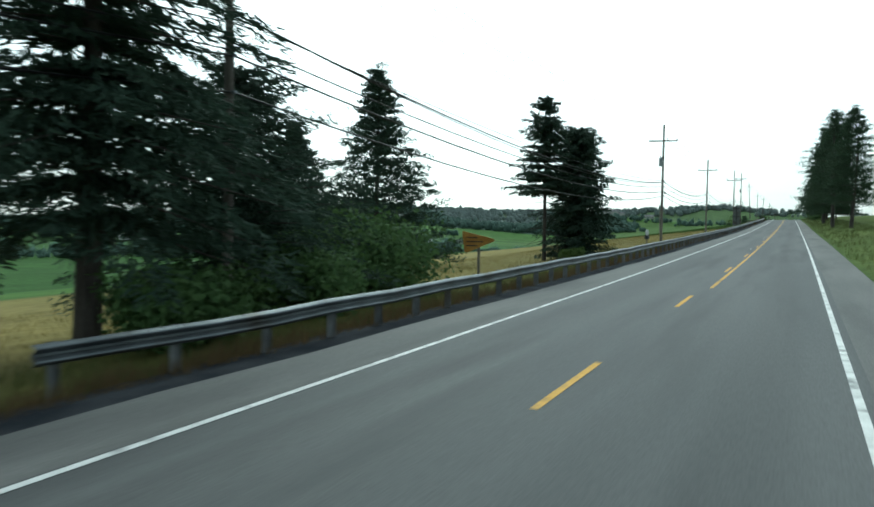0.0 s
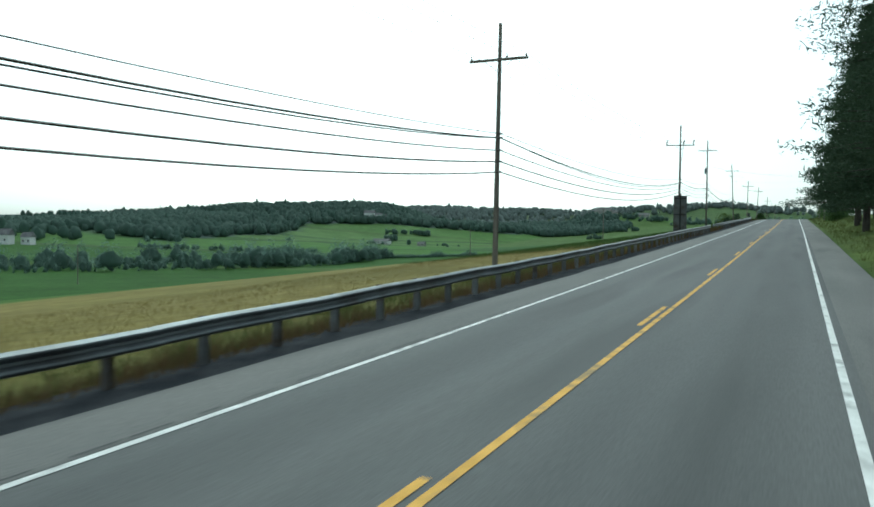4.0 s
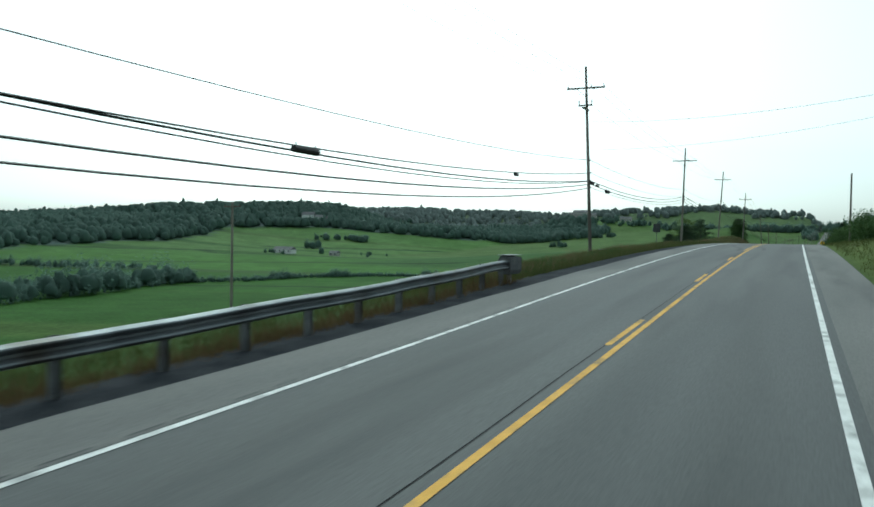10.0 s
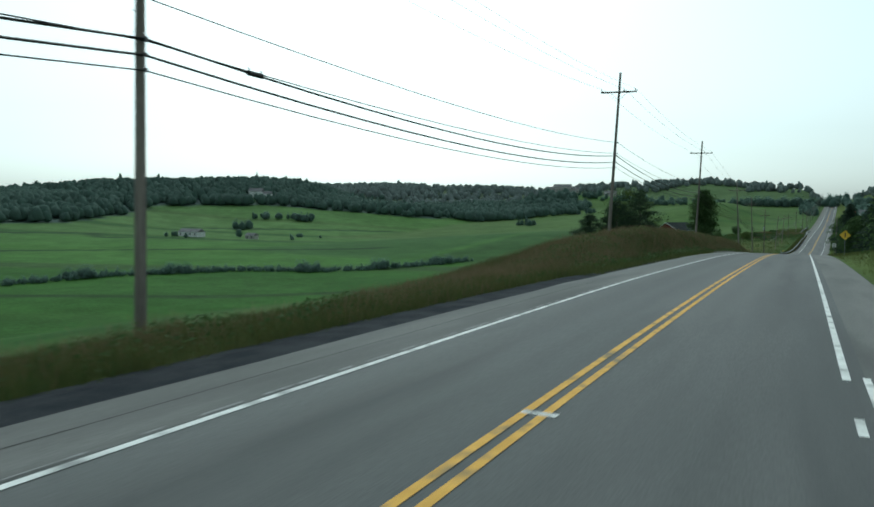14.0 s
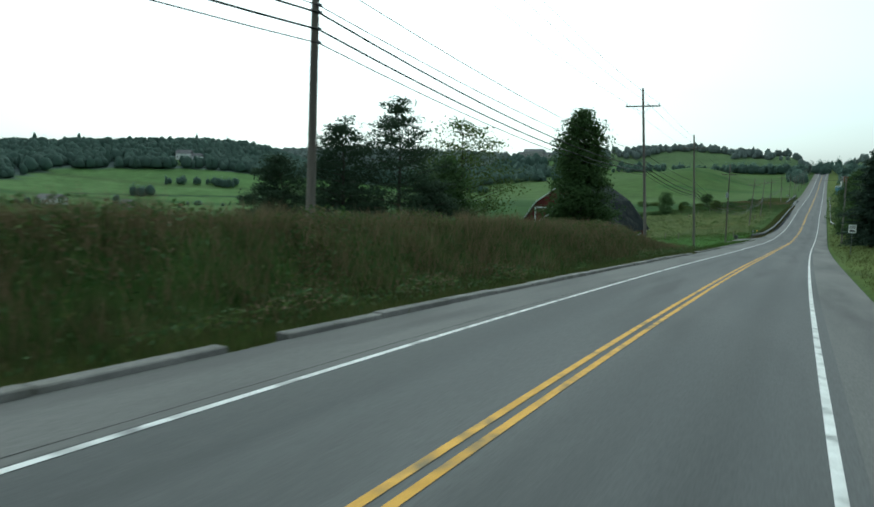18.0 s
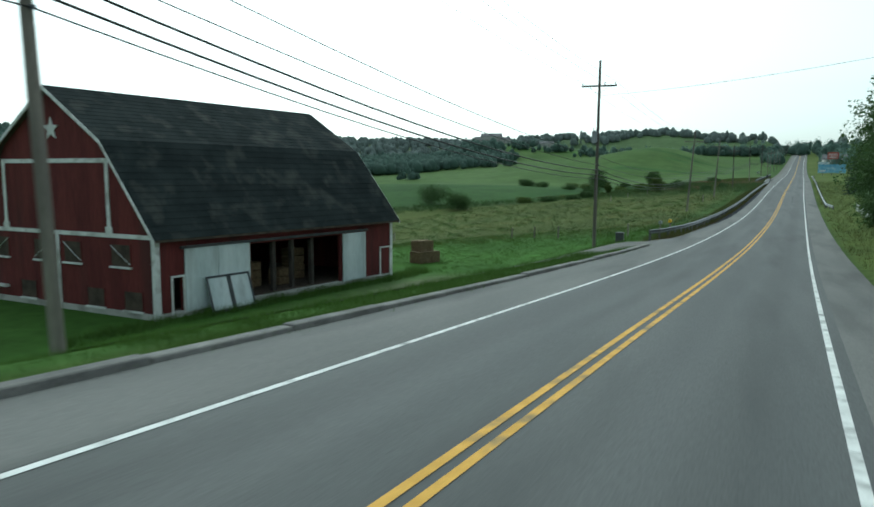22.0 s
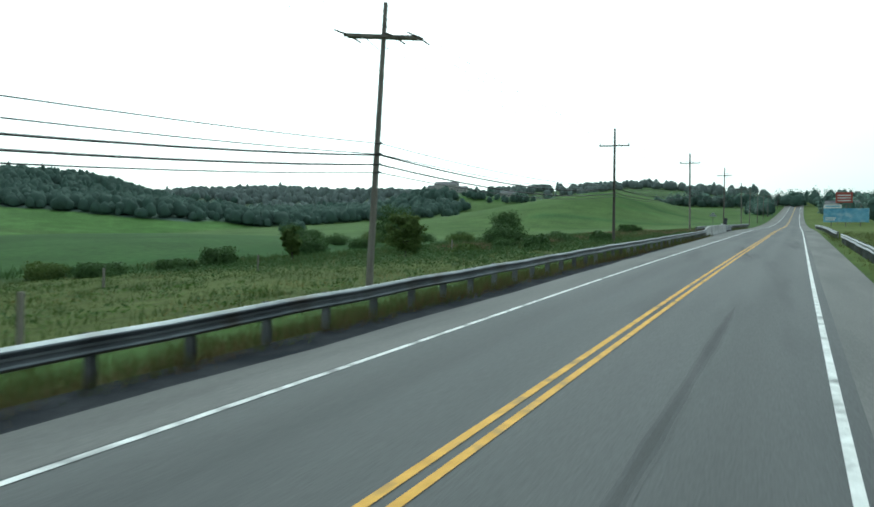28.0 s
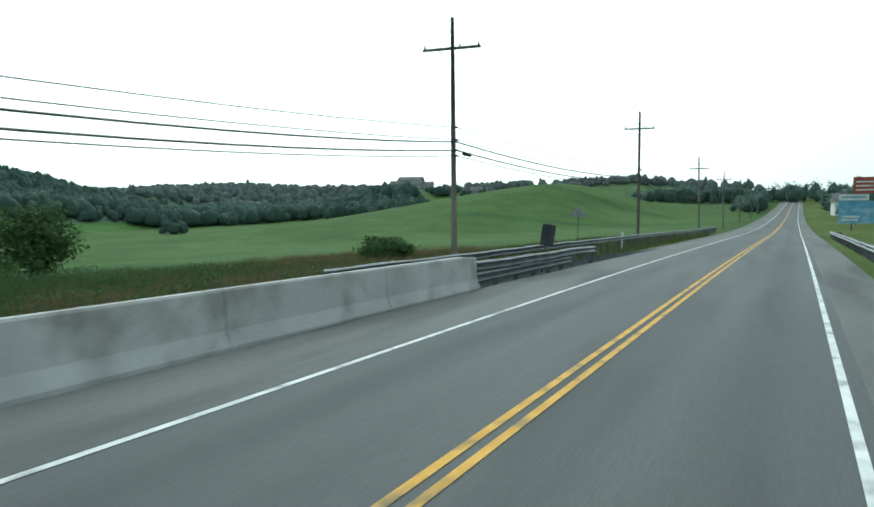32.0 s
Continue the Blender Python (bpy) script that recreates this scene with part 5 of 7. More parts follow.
def insulator(parent, x, y, z, tall):
    bm = bmesh.new()
    rod(bm, (x, y, z), (x, y, z + tall), 0.02, 0.02, 6)
    for k in range(3 if tall > 0.3 else 1):
        rod(bm, (x, y, z + 0.05 + k * 0.12), (x, y, z + 0.12 + k * 0.12), 0.06, 0.04, 8)
    part("insulator", bm, M_PORCELAIN, parent)


POLE_LABELS = {"plain": "weathered wooden utility pole with a single crossarm", "cutout": "wooden utility pole with three tall fuse cutouts on its crossarm", "transformer": "wooden utility pole carrying a grey transformer can", "double": "wooden utility pole with two crossarms and cable gear", "dead_end": "leaning wooden utility pole with a double crossarm and slanting insulators"}
CAN_DROP = {75: 1.85, 212: 3.05, 530: 3.4}


def utility_pole(i, x, y, arm_z, above, lean, half, turn, sort):
    z = ground(x, y) - 0.1
    arm, top = arm_z - z, arm_z + above - z
    t = thing("utility_pole", POLE_LABELS[sort], "utility pole", (x, y, z), group="poles along the road")
    off = lambda h: lean * h / top
    bm = bmesh.new()
    tube_points(bm, [(0, 0, -0.3), (off(top * 0.5), 0, top * 0.5), (lean, 0, top)], 0.15, 0.09, 10)
    part("shaft", bm, M_POLE, t)
    c, s = math.cos(turn), math.sin(turn)
    at = lambda k, d=0.13: (off(arm) + k * c - d * s * 0.2, k * s - d, arm)
    for d in ((0.13, -0.13) if sort == "dead_end" else (0.13,)):
        bm = bmesh.new()
        vs = box(bm, -half, half, -0.055, 0.055, -0.06, 0.06)
        bmesh.ops.rotate(bm, verts=vs, cent=(0, 0, 0), matrix=Matrix.Rotation(turn, 3, "Z"))
        bmesh.ops.translate(bm, verts=vs, vec=at(0, d))
        part("crossarm", bm, M_POLE, t)
    bm = bmesh.new()
    for k in (-1, 1):
        p = at(k * 0.7)
        rod(bm, (p[0], p[1], arm - 0.05), (off(arm), -0.1, arm - 0.65), 0.014, 0.014, 5)
    part("brace", bm, M_STEEL, t)
    for k in (-half + 0.1, 0.42, half - 0.1):
        p = at(k)
        if sort == "cutout":
            bm = bmesh.new()
            tube_points(bm, [(p[0], p[1], arm + 0.05), (p[0] - 0.06, p[1], arm + 0.35), (p[0] + 0.02, p[1], arm + 0.62), (p[0] + 0.17, p[1], arm + 0.66)], 0.05, 0.035, 7)
            rod(bm, (p[0] + 0.03, p[1] - 0.05, arm + 0.2), (p[0] + 0.12, p[1] - 0.05, arm + 0.6), 0.03, 0.03, 6)
            part("fuse_cutout", bm, M_PORCELAIN, t)
        elif sort == "dead_end":
            for e in (-1, 1):
                bm = bmesh.new()
                tube_points(bm, [(p[0], p[1] + 0.13 + e * 0.15, arm + 0.03), (p[0], p[1] + 0.13 + e * 0.95, arm - 0.02)], 0.045, 0.03, 7)
                part("strain_insulator", bm, M_PORCELAIN, t)
        else:
            insulator(t, p[0], p[1], arm + 0.05, 0.22)
    if sort == "cutout":
        bm = bmesh.new()
        tube_points(bm, [(0.42, -0.15, arm - 0.05), (0.34, -0.2, arm - 1.1), (0.14, -0.14, arm - 2.2), (0.14, -0.12, arm - 5.0)], 0.03, 0.03, 6)
        part("riser_cable", bm, M_WIRE, t)
    if sort == "double":
        bm = bmesh.new()
        box(bm, off(arm) - 0.55, off(arm) + 0.55, -0.2, -0.1, arm - 1.4, arm - 1.3)
        box(bm, off(arm) - 0.1, off(arm) + 0.1, -0.7, 0.7, arm - 1.65, arm - 1.55)
        part("crossarm", bm, M_POLE, t, "short lower crossarm")
        for k in (-0.5, 0.5):
            insulator(t, off(arm) + k, -0.15, arm - 1.3, 0.35)
    if sort == "transformer":
        h = arm - next(v for k, v in CAN_DROP.items() if abs(k - y) < 2)
        x0 = off(h) - 0.2
        bm = bmesh.new()
        rod(bm, (x0, -0.24, h - 0.85), (x0, -0.24, h), 0.2, 0.2, 14)
        rod(bm, (x0, -0.24, h), (x0, -0.24, h + 0.08), 0.21, 0.1, 14)
        rod(bm, (x0 - 0.06, -0.24, h + 0.05), (x0 - 0.06, -0.24, h + 0.3), 0.035, 0.03, 8)
        for k in (0.15, 0.65):
            box(bm, off(h) - 0.16, off(h) + 0.02, -0.2, -0.06, h - k - 0.05, h - k + 0.05)
        part("transformer", bm, M_GREYMETAL, t)
    for run in DROP:
        h = arm - drop_of(run, i)
        bm = bmesh.new()
        box(bm, off(h) + 0.1, off(h) + 0.24, -0.04, 0.04, h - 0.04, h + 0.04)
        part("cable_clamp", bm, M_STEEL, t)
    for k in (0.62, 0.66, 0.7):
        bm = bmesh.new()
        rod(bm, (off(arm * k), -0.11, arm * k), (off(arm * k), -0.2, arm * k), 0.012, 0.012, 5)
        part("step_bolt", bm, M_STEEL, t)


for i, row in enumerate(POLES):
    utility_pole(i, *row)


def span(quads, a, b, sag, r, n=16):
    k = np.linspace(0, 1, n)[:, None]
    p = np.array(a) + (np.array(b) - np.array(a)) * k
    p[:, 2] -= 4 * sag * (k * (1 - k))[:, 0]
    d = unit(np.array(b) - np.array(a))
    s = unit(np.cross(d, [0, 0, 1.0]))
    up = np.cross(s, d)
    ring = [s * r * math.cos(t) + up * r * math.sin(t) for t in (0, 2.094, 4.189)]
    for i in range(3):
        o0, o1 = ring[i], ring[(i + 1) % 3]
        for j in range(n - 1):
            quads.append(np.array([p[j] + o0, p[j] + o1, p[j + 1] + o1, p[j + 1] + o0]))


def fixed_at(i, drop, side):
    """Where a wire meets a pole: so far below the crossarm and so far along it."""
    x, y, arm, above, lean, half, turn, _ = POLES[i]
    g = ground(x, y)
    h = arm - drop
    return (x + lean * (h - g) / (arm + above - g) + side * math.cos(turn), y + side * math.sin(turn), h)


def wire_run(run, side, r, slack, label, first=0, last=27, extra=0.0):
    """slack: the sag over a span of 48 m, growing with its square."""
    quads = []
    for i in range(first, last):
        da, db = (drop_of(run, k) + extra if run else -0.28 for k in (i, i + 1))
        a, b = fixed_at(i, da, side), fixed_at(i + 1, db, side)
        span(quads, a, b, slack * ((b[1] - a[1]) / 48) ** (2 if b[1] - a[1] < 48 else 1.2), r)
    ob = link("overhead_wire", quick_mesh("overhead_wire", np.array(quads).reshape(-1, 3), 4, M_WIRE))
    tagged(ob, label, "overhead wire", group="overhead wires")


for s in (-1.3, 0.42, 1.3):
    wire_run(None, s, 0.009, 0.7, "thin bare power conductor strung from crossarm to crossarm")
wire_run("upper", 0.15, 0.019, 0.66, "thin dark wire above the thicker cables")
wire_run("middle", 0.15, 0.03, 0.86, "black cable above the thicker ones", 0, 6)
wire_run("middle", 0.15, 0.02, 0.66, "thin dark cable above the thicker ones", 6)
wire_run("thick", 0.15, 0.038, 0.93, "thick black communication cable strung between poles")
wire_run("thick", 0.22, 0.026, 1.05, "black communication cable lashed close to another", 0, 6, 0.02)
wire_run("lower", 0.15, 0.038, 0.93, "thick black communication cable sagging between poles")
wire_run("lowest", 0.15, 0.034, 1.0, "black communication cable lowest on the poles", 0, 6)
wire_run("lowest", 0.15, 0.022, 0.86, "thin black drop cable lowest on the poles", 6)

# cable splice cases hung on the cables: pole, share of the span, height, length, radius
for k, f, z, ln, r in ((2, 0.02, 7.5, 0.5, 0.09), (5, 0.025, 13.1, 0.55, 0.09), (5, 0.447, 13.72, 1.2, 0.13), (5, 0.745, 14.72, 0.4, 0.1), (6, 0.0155, 15.6, 0.8, 0.12), (6, 0.0495, 15.52, 0.7, 0.11), (6, 0.1205, 15.28, 1.0, 0.14), (7, 0.08, 17.3, 0.6, 0.08), (16, 0.03, 11.5, 0.8, 0.1)):
    a, b = fixed_at(k, 5.0, 0.15), fixed_at(k + 1, 5.0, 0.15)
    x, y = a[0] + (b[0] - a[0]) * f, a[1] + (b[1] - a[1]) * f
    t = thing("cable_splice_case", "black cable splice case hanging on a wire", "splice case", (x, y, z))
    bm = bmesh.new()
    rod(bm, (0, -ln / 2, 0), (0, ln / 2, 0), r, r, 8)
    part("case", bm, M_BLACK, t, bevel=0.015)
    bm = bmesh.new()
    for s in (-0.4, 0.4):
        box(bm, -0.01, 0.01, s * ln - 0.02, s * ln + 0.02, r - 0.01, r + 0.07)
    part("hanger", bm, M_STEEL, t)


def field_pole(x, y, top, label, arm=True):
    z = ground(x, y)
    t = thing("field_pole", label, "pole", (x, y, z - 0.2))
    bm = bmesh.new()
    rod(bm, (0, 0, 0), (0, 0, top - z), 0.14, 0.09, 8)
    part("shaft", bm, M_POLE, t)
    if arm:
        bm = bmesh.new()
        box(bm, -1.0, 1.0, -0.06, 0.06, top - z - 0.45, top - z - 0.33)
        part("crossarm", bm, M_POLE, t)
        for k in (-0.9, 0.9):
            insulator(t, k, 0, top - z - 0.33, 0.2)


field_pole(-44.7, 268.9, 14.2, "slim field pole with a short crossarm")
field_pole(-80.4, 261.5, 7.8, "slim field pole with a short crossarm")
field_pole(-150.0, 190.0, 2.5, "distant slim pole by the hedgerow", False)
RIGHT_POLES = [(7.4, 268.0, 9.0), (7.4, 236.0, 8.6), (8.4, 322.0, 8.8), (6.9, 516.0, 10.8)]
for u, y, h in RIGHT_POLES:
    x = float(cx(y)) + u
    field_pole(x, y, ground(x, y) + h, "plain wooden service pole on the bank", False)


def cross_wire(label, a, b, sag, r):
    quads = []
    span(quads, a, b, sag, r, 18)
    ob = link("service_wire", quick_mesh("service_wire", np.array(quads).reshape(-1, 3), 4, M_WIRE))
    tagged(ob, label, "overhead wire")


def pole_head(i, drop):
    return fixed_at(i, drop - 0.4, 0.0)


def right_head(i, drop):
    u, y, h = RIGHT_POLES[i]
    x = float(cx(y)) + u
    return (x, y, ground(x, y) + h - drop)


cross_wire("service wire crossing over the road", pole_head(5, 3.0), right_head(1, 0.2), 0.7, 0.012)
cross_wire("service wire crossing over the road", pole_head(6, 3.0), right_head(0, 0.2), 0.5, 0.012)
cross_wire("thin service wire crossing over the road", pole_head(6, 5.2), right_head(0, 1.4), 0.5, 0.009)
cross_wire("service wire crossing over the road", pole_head(12, 1.1), right_head(3, 0.9), 0.25, 0.012)


# ---- guard rails ----
W_BEAM = ((0.0, 0.155), (0.02, 0.15), (0.075, 0.115), (0.082, 0.095), (0.075, 0.072), (0.01, 0.02), (0.01, -0.02), (0.075, -0.072), (0.082, -0.095), (0.075, -0.115), (0.02, -0.15), (0.0, -0.155))


def beam_mesh(pts, face):
    """A W-section beam swept along points; face +1 turns the ribs to +x."""
    v, f = [], []
    n = len(W_BEAM)
    prof = list(W_BEAM) + [(a - 0.012, b) for a, b in reversed(W_BEAM)]
    m = len(prof)
    for x, y, z in pts:
        v += [(x + face * a, y, z + b) for a, b in prof]
    for j in range(len(pts) - 1):
        for i in range(m):
            a, b = j * m + i, j * m + (i + 1) % m
            f.append((a, b, b + m, a + m))
    f.append(tuple(range(m)))
    f.append(tuple(range((len(pts) - 1) * m, len(pts) * m))[::-1])
    return mesh_of("beam", v, f, M_STEEL, False)


POST_MESH = None


def guard_rail(label, ys, u, face, top=0.72, end_drop=(0.0, 0.0), end_out=(0.0, 0.0), post_gap=1.7, flare=5.0):
    global POST_MESH
    y0, y1 = ys
    t = thing("guardrail", label, "guardrail", (0, 0, 0))
    count = max(1, round((y1 - y0) / 7.62))
    L = (y1 - y0) / count
    sgn = -1 if u < 0 else 1

    def at(y):
        e0, e1 = max(0, 1 - (y - y0) / flare), max(0, 1 - (y1 - y) / 5.0)
        uu = u + sgn * (end_out[0] * e0**1.5 + end_out[1] * e1**1.5)
        h = top - 0.155 - end_drop[0] * e0 - end_drop[1] * e1
        h += 0.012 * math.sin(y * 1.3) + 0.01 * math.sin(y * 0.31)
        return float(cx(y)) + uu + 0.015 * math.sin(y * 0.7), y, float(rz(y)) + h
    for k in range(count):
        pts = [at(y0 + L * (k + i / 6)) for i in range(7)]
        pts[-1] = (pts[-1][0] + face * 0.008, pts[-1][1] + 0.12, pts[-1][2])
        link("beam", beam_mesh(pts, face), t)
    if POST_MESH is None:
        bm = bmesh.new()
        box(bm, -0.075, 0.075, -0.05, -0.042, -0.6, 0.7)
        box(bm, -0.075, 0.075, 0.042, 0.05, -0.6, 0.7)
        box(bm, -0.004, 0.004, -0.042, 0.042, -0.6, 0.7)
        POST_MESH = bpy.data.meshes.new("post")
        bm.to_mesh(POST_MESH)
        bm.free()
        POST_MESH.materials.append(M_POST)
    y = y0 + 0.3
    while y < y1:
        px, py, pz = at(y)
        link("rail_post", POST_MESH, t, loc=(px - face * 0.085, py, pz - 0.55))
        y += post_gap
    return t


guard_rail("long galvanised steel guardrail with a flared start", (5.4, 172.4), -5.5, 1, 0.7, (0.15, 0.1), (1.0, 0.9))
guard_rail("galvanised steel guardrail rising to the crest", (177.6, 244.4), -5.5, 1, 0.72, (0.12, 0.0), (0.8, 0.2))
guard_rail("galvanised steel guardrail along the pasture", (527.8, 677.0), -5.45, 1, 0.68, (0.14, -0.02), (1.3, 0.5), flare=9.0)
guard_rail("short double guardrail after the concrete barrier", (697.2, 714.0), -5.9, 1, 0.72, (0.0, 0.22), (0.1, 0.8))
guard_rail("galvanised steel guardrail along the far side road", (694.0, 800.0), -9.0, 1, 0.62, (0.0, 0.1), (0.0, 0.0))
guard_rail("pale steel guardrail before the road's low dip", (585.0, 668.0), 5.9, -1, 0.7, (0.2, 0.1), (0.8, 0.2))
guard_rail("pale steel guardrail climbing out of the dip", (676.0, 765.0), 5.9, -1, 0.7, (0.1, 0.2), (0.2, 1.2))

# blunt end section where the rail stops short of the crest
t = thing("guardrail_end", "buffer end box of the steel guardrail", "guardrail end", (float(cx(245.0)) - 5.65, 245.0, float(rz(245.0))))
bm = bmesh.new()
prism(bm, ((-0.35, 0.2), (0.05, 0.2), (0.12, 0.35), (0.12, 0.78), (-0.25, 0.84), (-0.35, 0.7)), "y", -0.5, 0.5)
part("end_box", bm, M_POST, t, bevel=0.02)
part("cap", boxed(-0.36, 0.13, -0.52, 0.52, 0.842, 0.858), M_STEEL, t, "shiny steel cap plate")
part("post", boxed(-0.2, -0.08, -0.08, 0.08, -0.3, 0.4), M_POLE, t)

# lower rail of the double section
bm_pts = [(float(cx(y)) - 5.9, y, float(rz(y)) + 0.24) for y in np.linspace(697.2, 707, 9)]
lower = link("guardrail_lower", beam_mesh(bm_pts, 1))
tagged(lower, "lower steel rail under the short guardrail", "guardrail")


def barrier():
    """The concrete parapet with its sloped start."""
    y0, y1 = 677.0, 697.0
    t = thing("concrete_barrier", "weathered pale concrete barrier wall with sloped ends", "concrete barrier", (0, 0, 0))
    prof = ((0.24, 0.0), (0.24, 0.08), (0.12, 0.34), (0.08, 0.99), (0.05, 1.03), (-0.1, 1.03), (-0.13, 0.99), (-0.16, 0.0))
    joints = [y0, 682.0, 687.0, 692.0, y1]
    for a, b in zip(joints[:-1], joints[1:]):
        bm = bmesh.new()
        rows = []
        n = 6
        for k in range(n + 1):
            y = a + 0.012 + (b - a - 0.024) * k / n
            e0 = max(0, 1 - (y - y0) / 1.6)
            e1 = max(0, 1 - (y1 - y) / 0.5)
            base = float(rz(y)) - 0.08
            rows.append([bm.verts.new((float(cx(y)) - 5.8 - 0.15 * e0 + p, y, base + (q if q < 0.3 else q * (1 - 0.28 * e0 - 0.06 * e1)))) for p, q in prof])
        m = len(prof)
        for k in range(n):
            for i in range(m):
                bm.faces.new((rows[k][i], rows[k][(i + 1) % m], rows[k + 1][(i + 1) % m], rows[k + 1][i]))
        bm.faces.new(rows[0])
        bm.faces.new(rows[-1][::-1])
        bmesh.ops.recalc_face_normals(bm, faces=bm.faces[:])
        part("panel", bm, M_CONCRETE, t)


barrier()

# ---- kerb stones along the bank and the farm ----
kerb = thing("kerb", "weathered concrete kerb broken in places along the verge", "kerb", kind="structure")
y = 381.2
rngk = random.Random(4)
while y < 519:
    if 401 < y < 403.5:
        y += 1.3
    if 451 < y < 453:
        y += 2.7
    L = 3.0
    bm = bmesh.new()
    h = 0.105 + rngk.uniform(-0.02, 0.02)
    x0 = float(cx(y + L / 2)) + float(np.interp(y, [381, 431, 470, 503, 519], [-4.83, -4.88, -5.16, -5.38, -5.36])) + rngk.uniform(-0.02, 0.02)
    zz = float(rz(y + L / 2))
    vs = box(bm, -0.19, 0.14, -L / 2 + 0.02, L / 2 - 0.02, -0.2, h)
    for v in vs:
        if v.co.x > 0 and v.co.z > 0:
            v.co.x -= 0.05
        v.co.x += (float(cx(y + L / 2 + v.co.y)) - float(cx(y + L / 2)))
        v.co.z += float(rz(y + L / 2 + v.co.y)) - zz
    bmesh.ops.bevel(bm, geom=[e for e in bm.edges if all(v.co.z > -0.05 - 1 for v in e.verts)], offset=0.02, segments=1, affect="EDGES")
    me = bpy.data.meshes.new("kerb_stone")
    bm.to_mesh(me)
    bm.free()
    me.materials.append(M_KERB)
    if y > 300:
        link("kerb_stone", me, kerb, loc=(x0, y + L / 2, zz))
    y += L


# ---- signs and boxes ----
def sign_post(t, h, r=0.03, x=0.0, y=0.0):
    bm = bmesh.new()
    rod(bm, (x, y, -0.3), (x, y, h), r, r, 8)
    part("post", bm, M_POLE if r > 0.04 else M_STEEL, t)


x, y, z = place(-7.84, 22.7)
t = thing("arrow_board", "orange-brown arrow board pointing along the road", "sign", (x, y, z), 8)
sign_post(t, 1.9, 0.05)
bm = bmesh.new()
prism(bm, ((-0.52, 1.45), (-0.42, 1.42), (0.62, 1.86), (0.6, 1.94), (-0.6, 2.22), (-0.62, 2.12)), "y", -0.1, -0.07)
part("board", bm, M_GOLD, t, "orange-brown pennant-shaped board")
for k in range(3):
    part("lettering_bar", boxed(-0.46, -0.02 + 0.22 * (k == 1), -0.106, -0.102, 1.66 + 0.15 * k, 1.7 + 0.15 * k), M_BLACK, t)

x, y, z = place(-9.38, 172.5)
t = thing("roadside_board", "tall grey board seen from its narrow back", "sign board", (x, y, z), 6)
h = 10.6 - z
part("panel", boxed(-0.72, -0.06, -0.05, 0.05, 0.0, h), M_POST, t)
part("panel", boxed(0.1, 0.74, -0.05, 0.05, 0.0, h - 0.03), M_POST, t)
part("post", boxed(-0.1, 0.12, 0.06, 0.22, -0.3, h + 0.25), M_BLACK, t)
for zz in (0.5, h * 0.5, h - 0.4):
    part("crossbar", boxed(-0.7, 0.7, -0.1, -0.05, zz, zz + 0.1), M_BLACK, t)

x, y, z = place(-8.67, 288.5)
t = thing("road_sign", "back of a small grey road sign on a post", "road sign", (x, y, z))
sign_post(t, 2.4)
part("plate", boxed(-0.32, 0.32, -0.05, -0.035, 1.55, 2.35), M_DARKMETAL, t, bevel=0.01)

x, y, z = place(-10.76, 275.3)
t = thing("meter_box", "grey utility box at the pole's foot", "utility box", (x + 0.5, y, z - 0.05))
part("case", boxed(-0.25, 0.25, -0.2, 0.2, 0, 0.7), M_GREYMETAL, t, bevel=0.03)
part("lid", boxed(-0.28, 0.28, -0.23, 0.23, 0.7, 0.76), M_GREYMETAL, t)

x, y, z = place(6.6, 397.8)
t = thing("warning_sign", "yellow diamond warning sign on a steel post", "road sign", (x, y, z))
sign_post(t, 2.9)
bm = bmesh.new()
prism(bm, ((0, 1.7), (0.55, 2.25), (0, 2.8), (-0.55, 2.25)), "y", -0.06, -0.045)
part("plate", bm, M_AMBER, t)
part("symbol", boxed(-0.06, 0.06, -0.066, -0.062, 2.0, 2.5), M_BLACK, t, "black symbol on the plate")

x, y, z = place(6.6, 470.0)
t = thing("speed_sign", "white rectangular speed limit sign on a post", "road sign", (x, y, z))
sign_post(t, 2.95)
part("plate", boxed(-0.32, 0.32, -0.06, -0.045, 2.15, 2.95), M_TRIM, t, bevel=0.01)
for zz, a, b in ((2.72, 0.22, 0.08), (2.6, 0.22, 0.06), (2.28, 0.2, 0.22)):
    part("lettering_bar", boxed(-a, a, -0.066, -0.062, zz, zz + b * 0.8), M_BLACK, t)

for (u, y), m, lab in (((-7.09, 533.8), M_GREYMETAL, "grey metal mailbox on a wooden post"), ((-6.55, 535.0), M_YPLASTIC, "yellow plastic newspaper box on a post")):
    x, y, z = place(u, y)
    t = thing("mailbox", lab, "mailbox", (x, y, z))
    sign_post(t, 1.12, 0.05)
    bm = bmesh.new()
    prism(bm, ((-0.12, 1.1), (0.12, 1.1), (0.12, 1.25), (0.08, 1.33), (0.0, 1.36), (-0.08, 1.33), (-0.12, 1.25)), "y", -0.26, 0.26)
    part("box", bm, m, t, bevel=0.006)
    part("door", boxed(-0.11, 0.11, -0.275, -0.262, 1.11, 1.3), m, t)

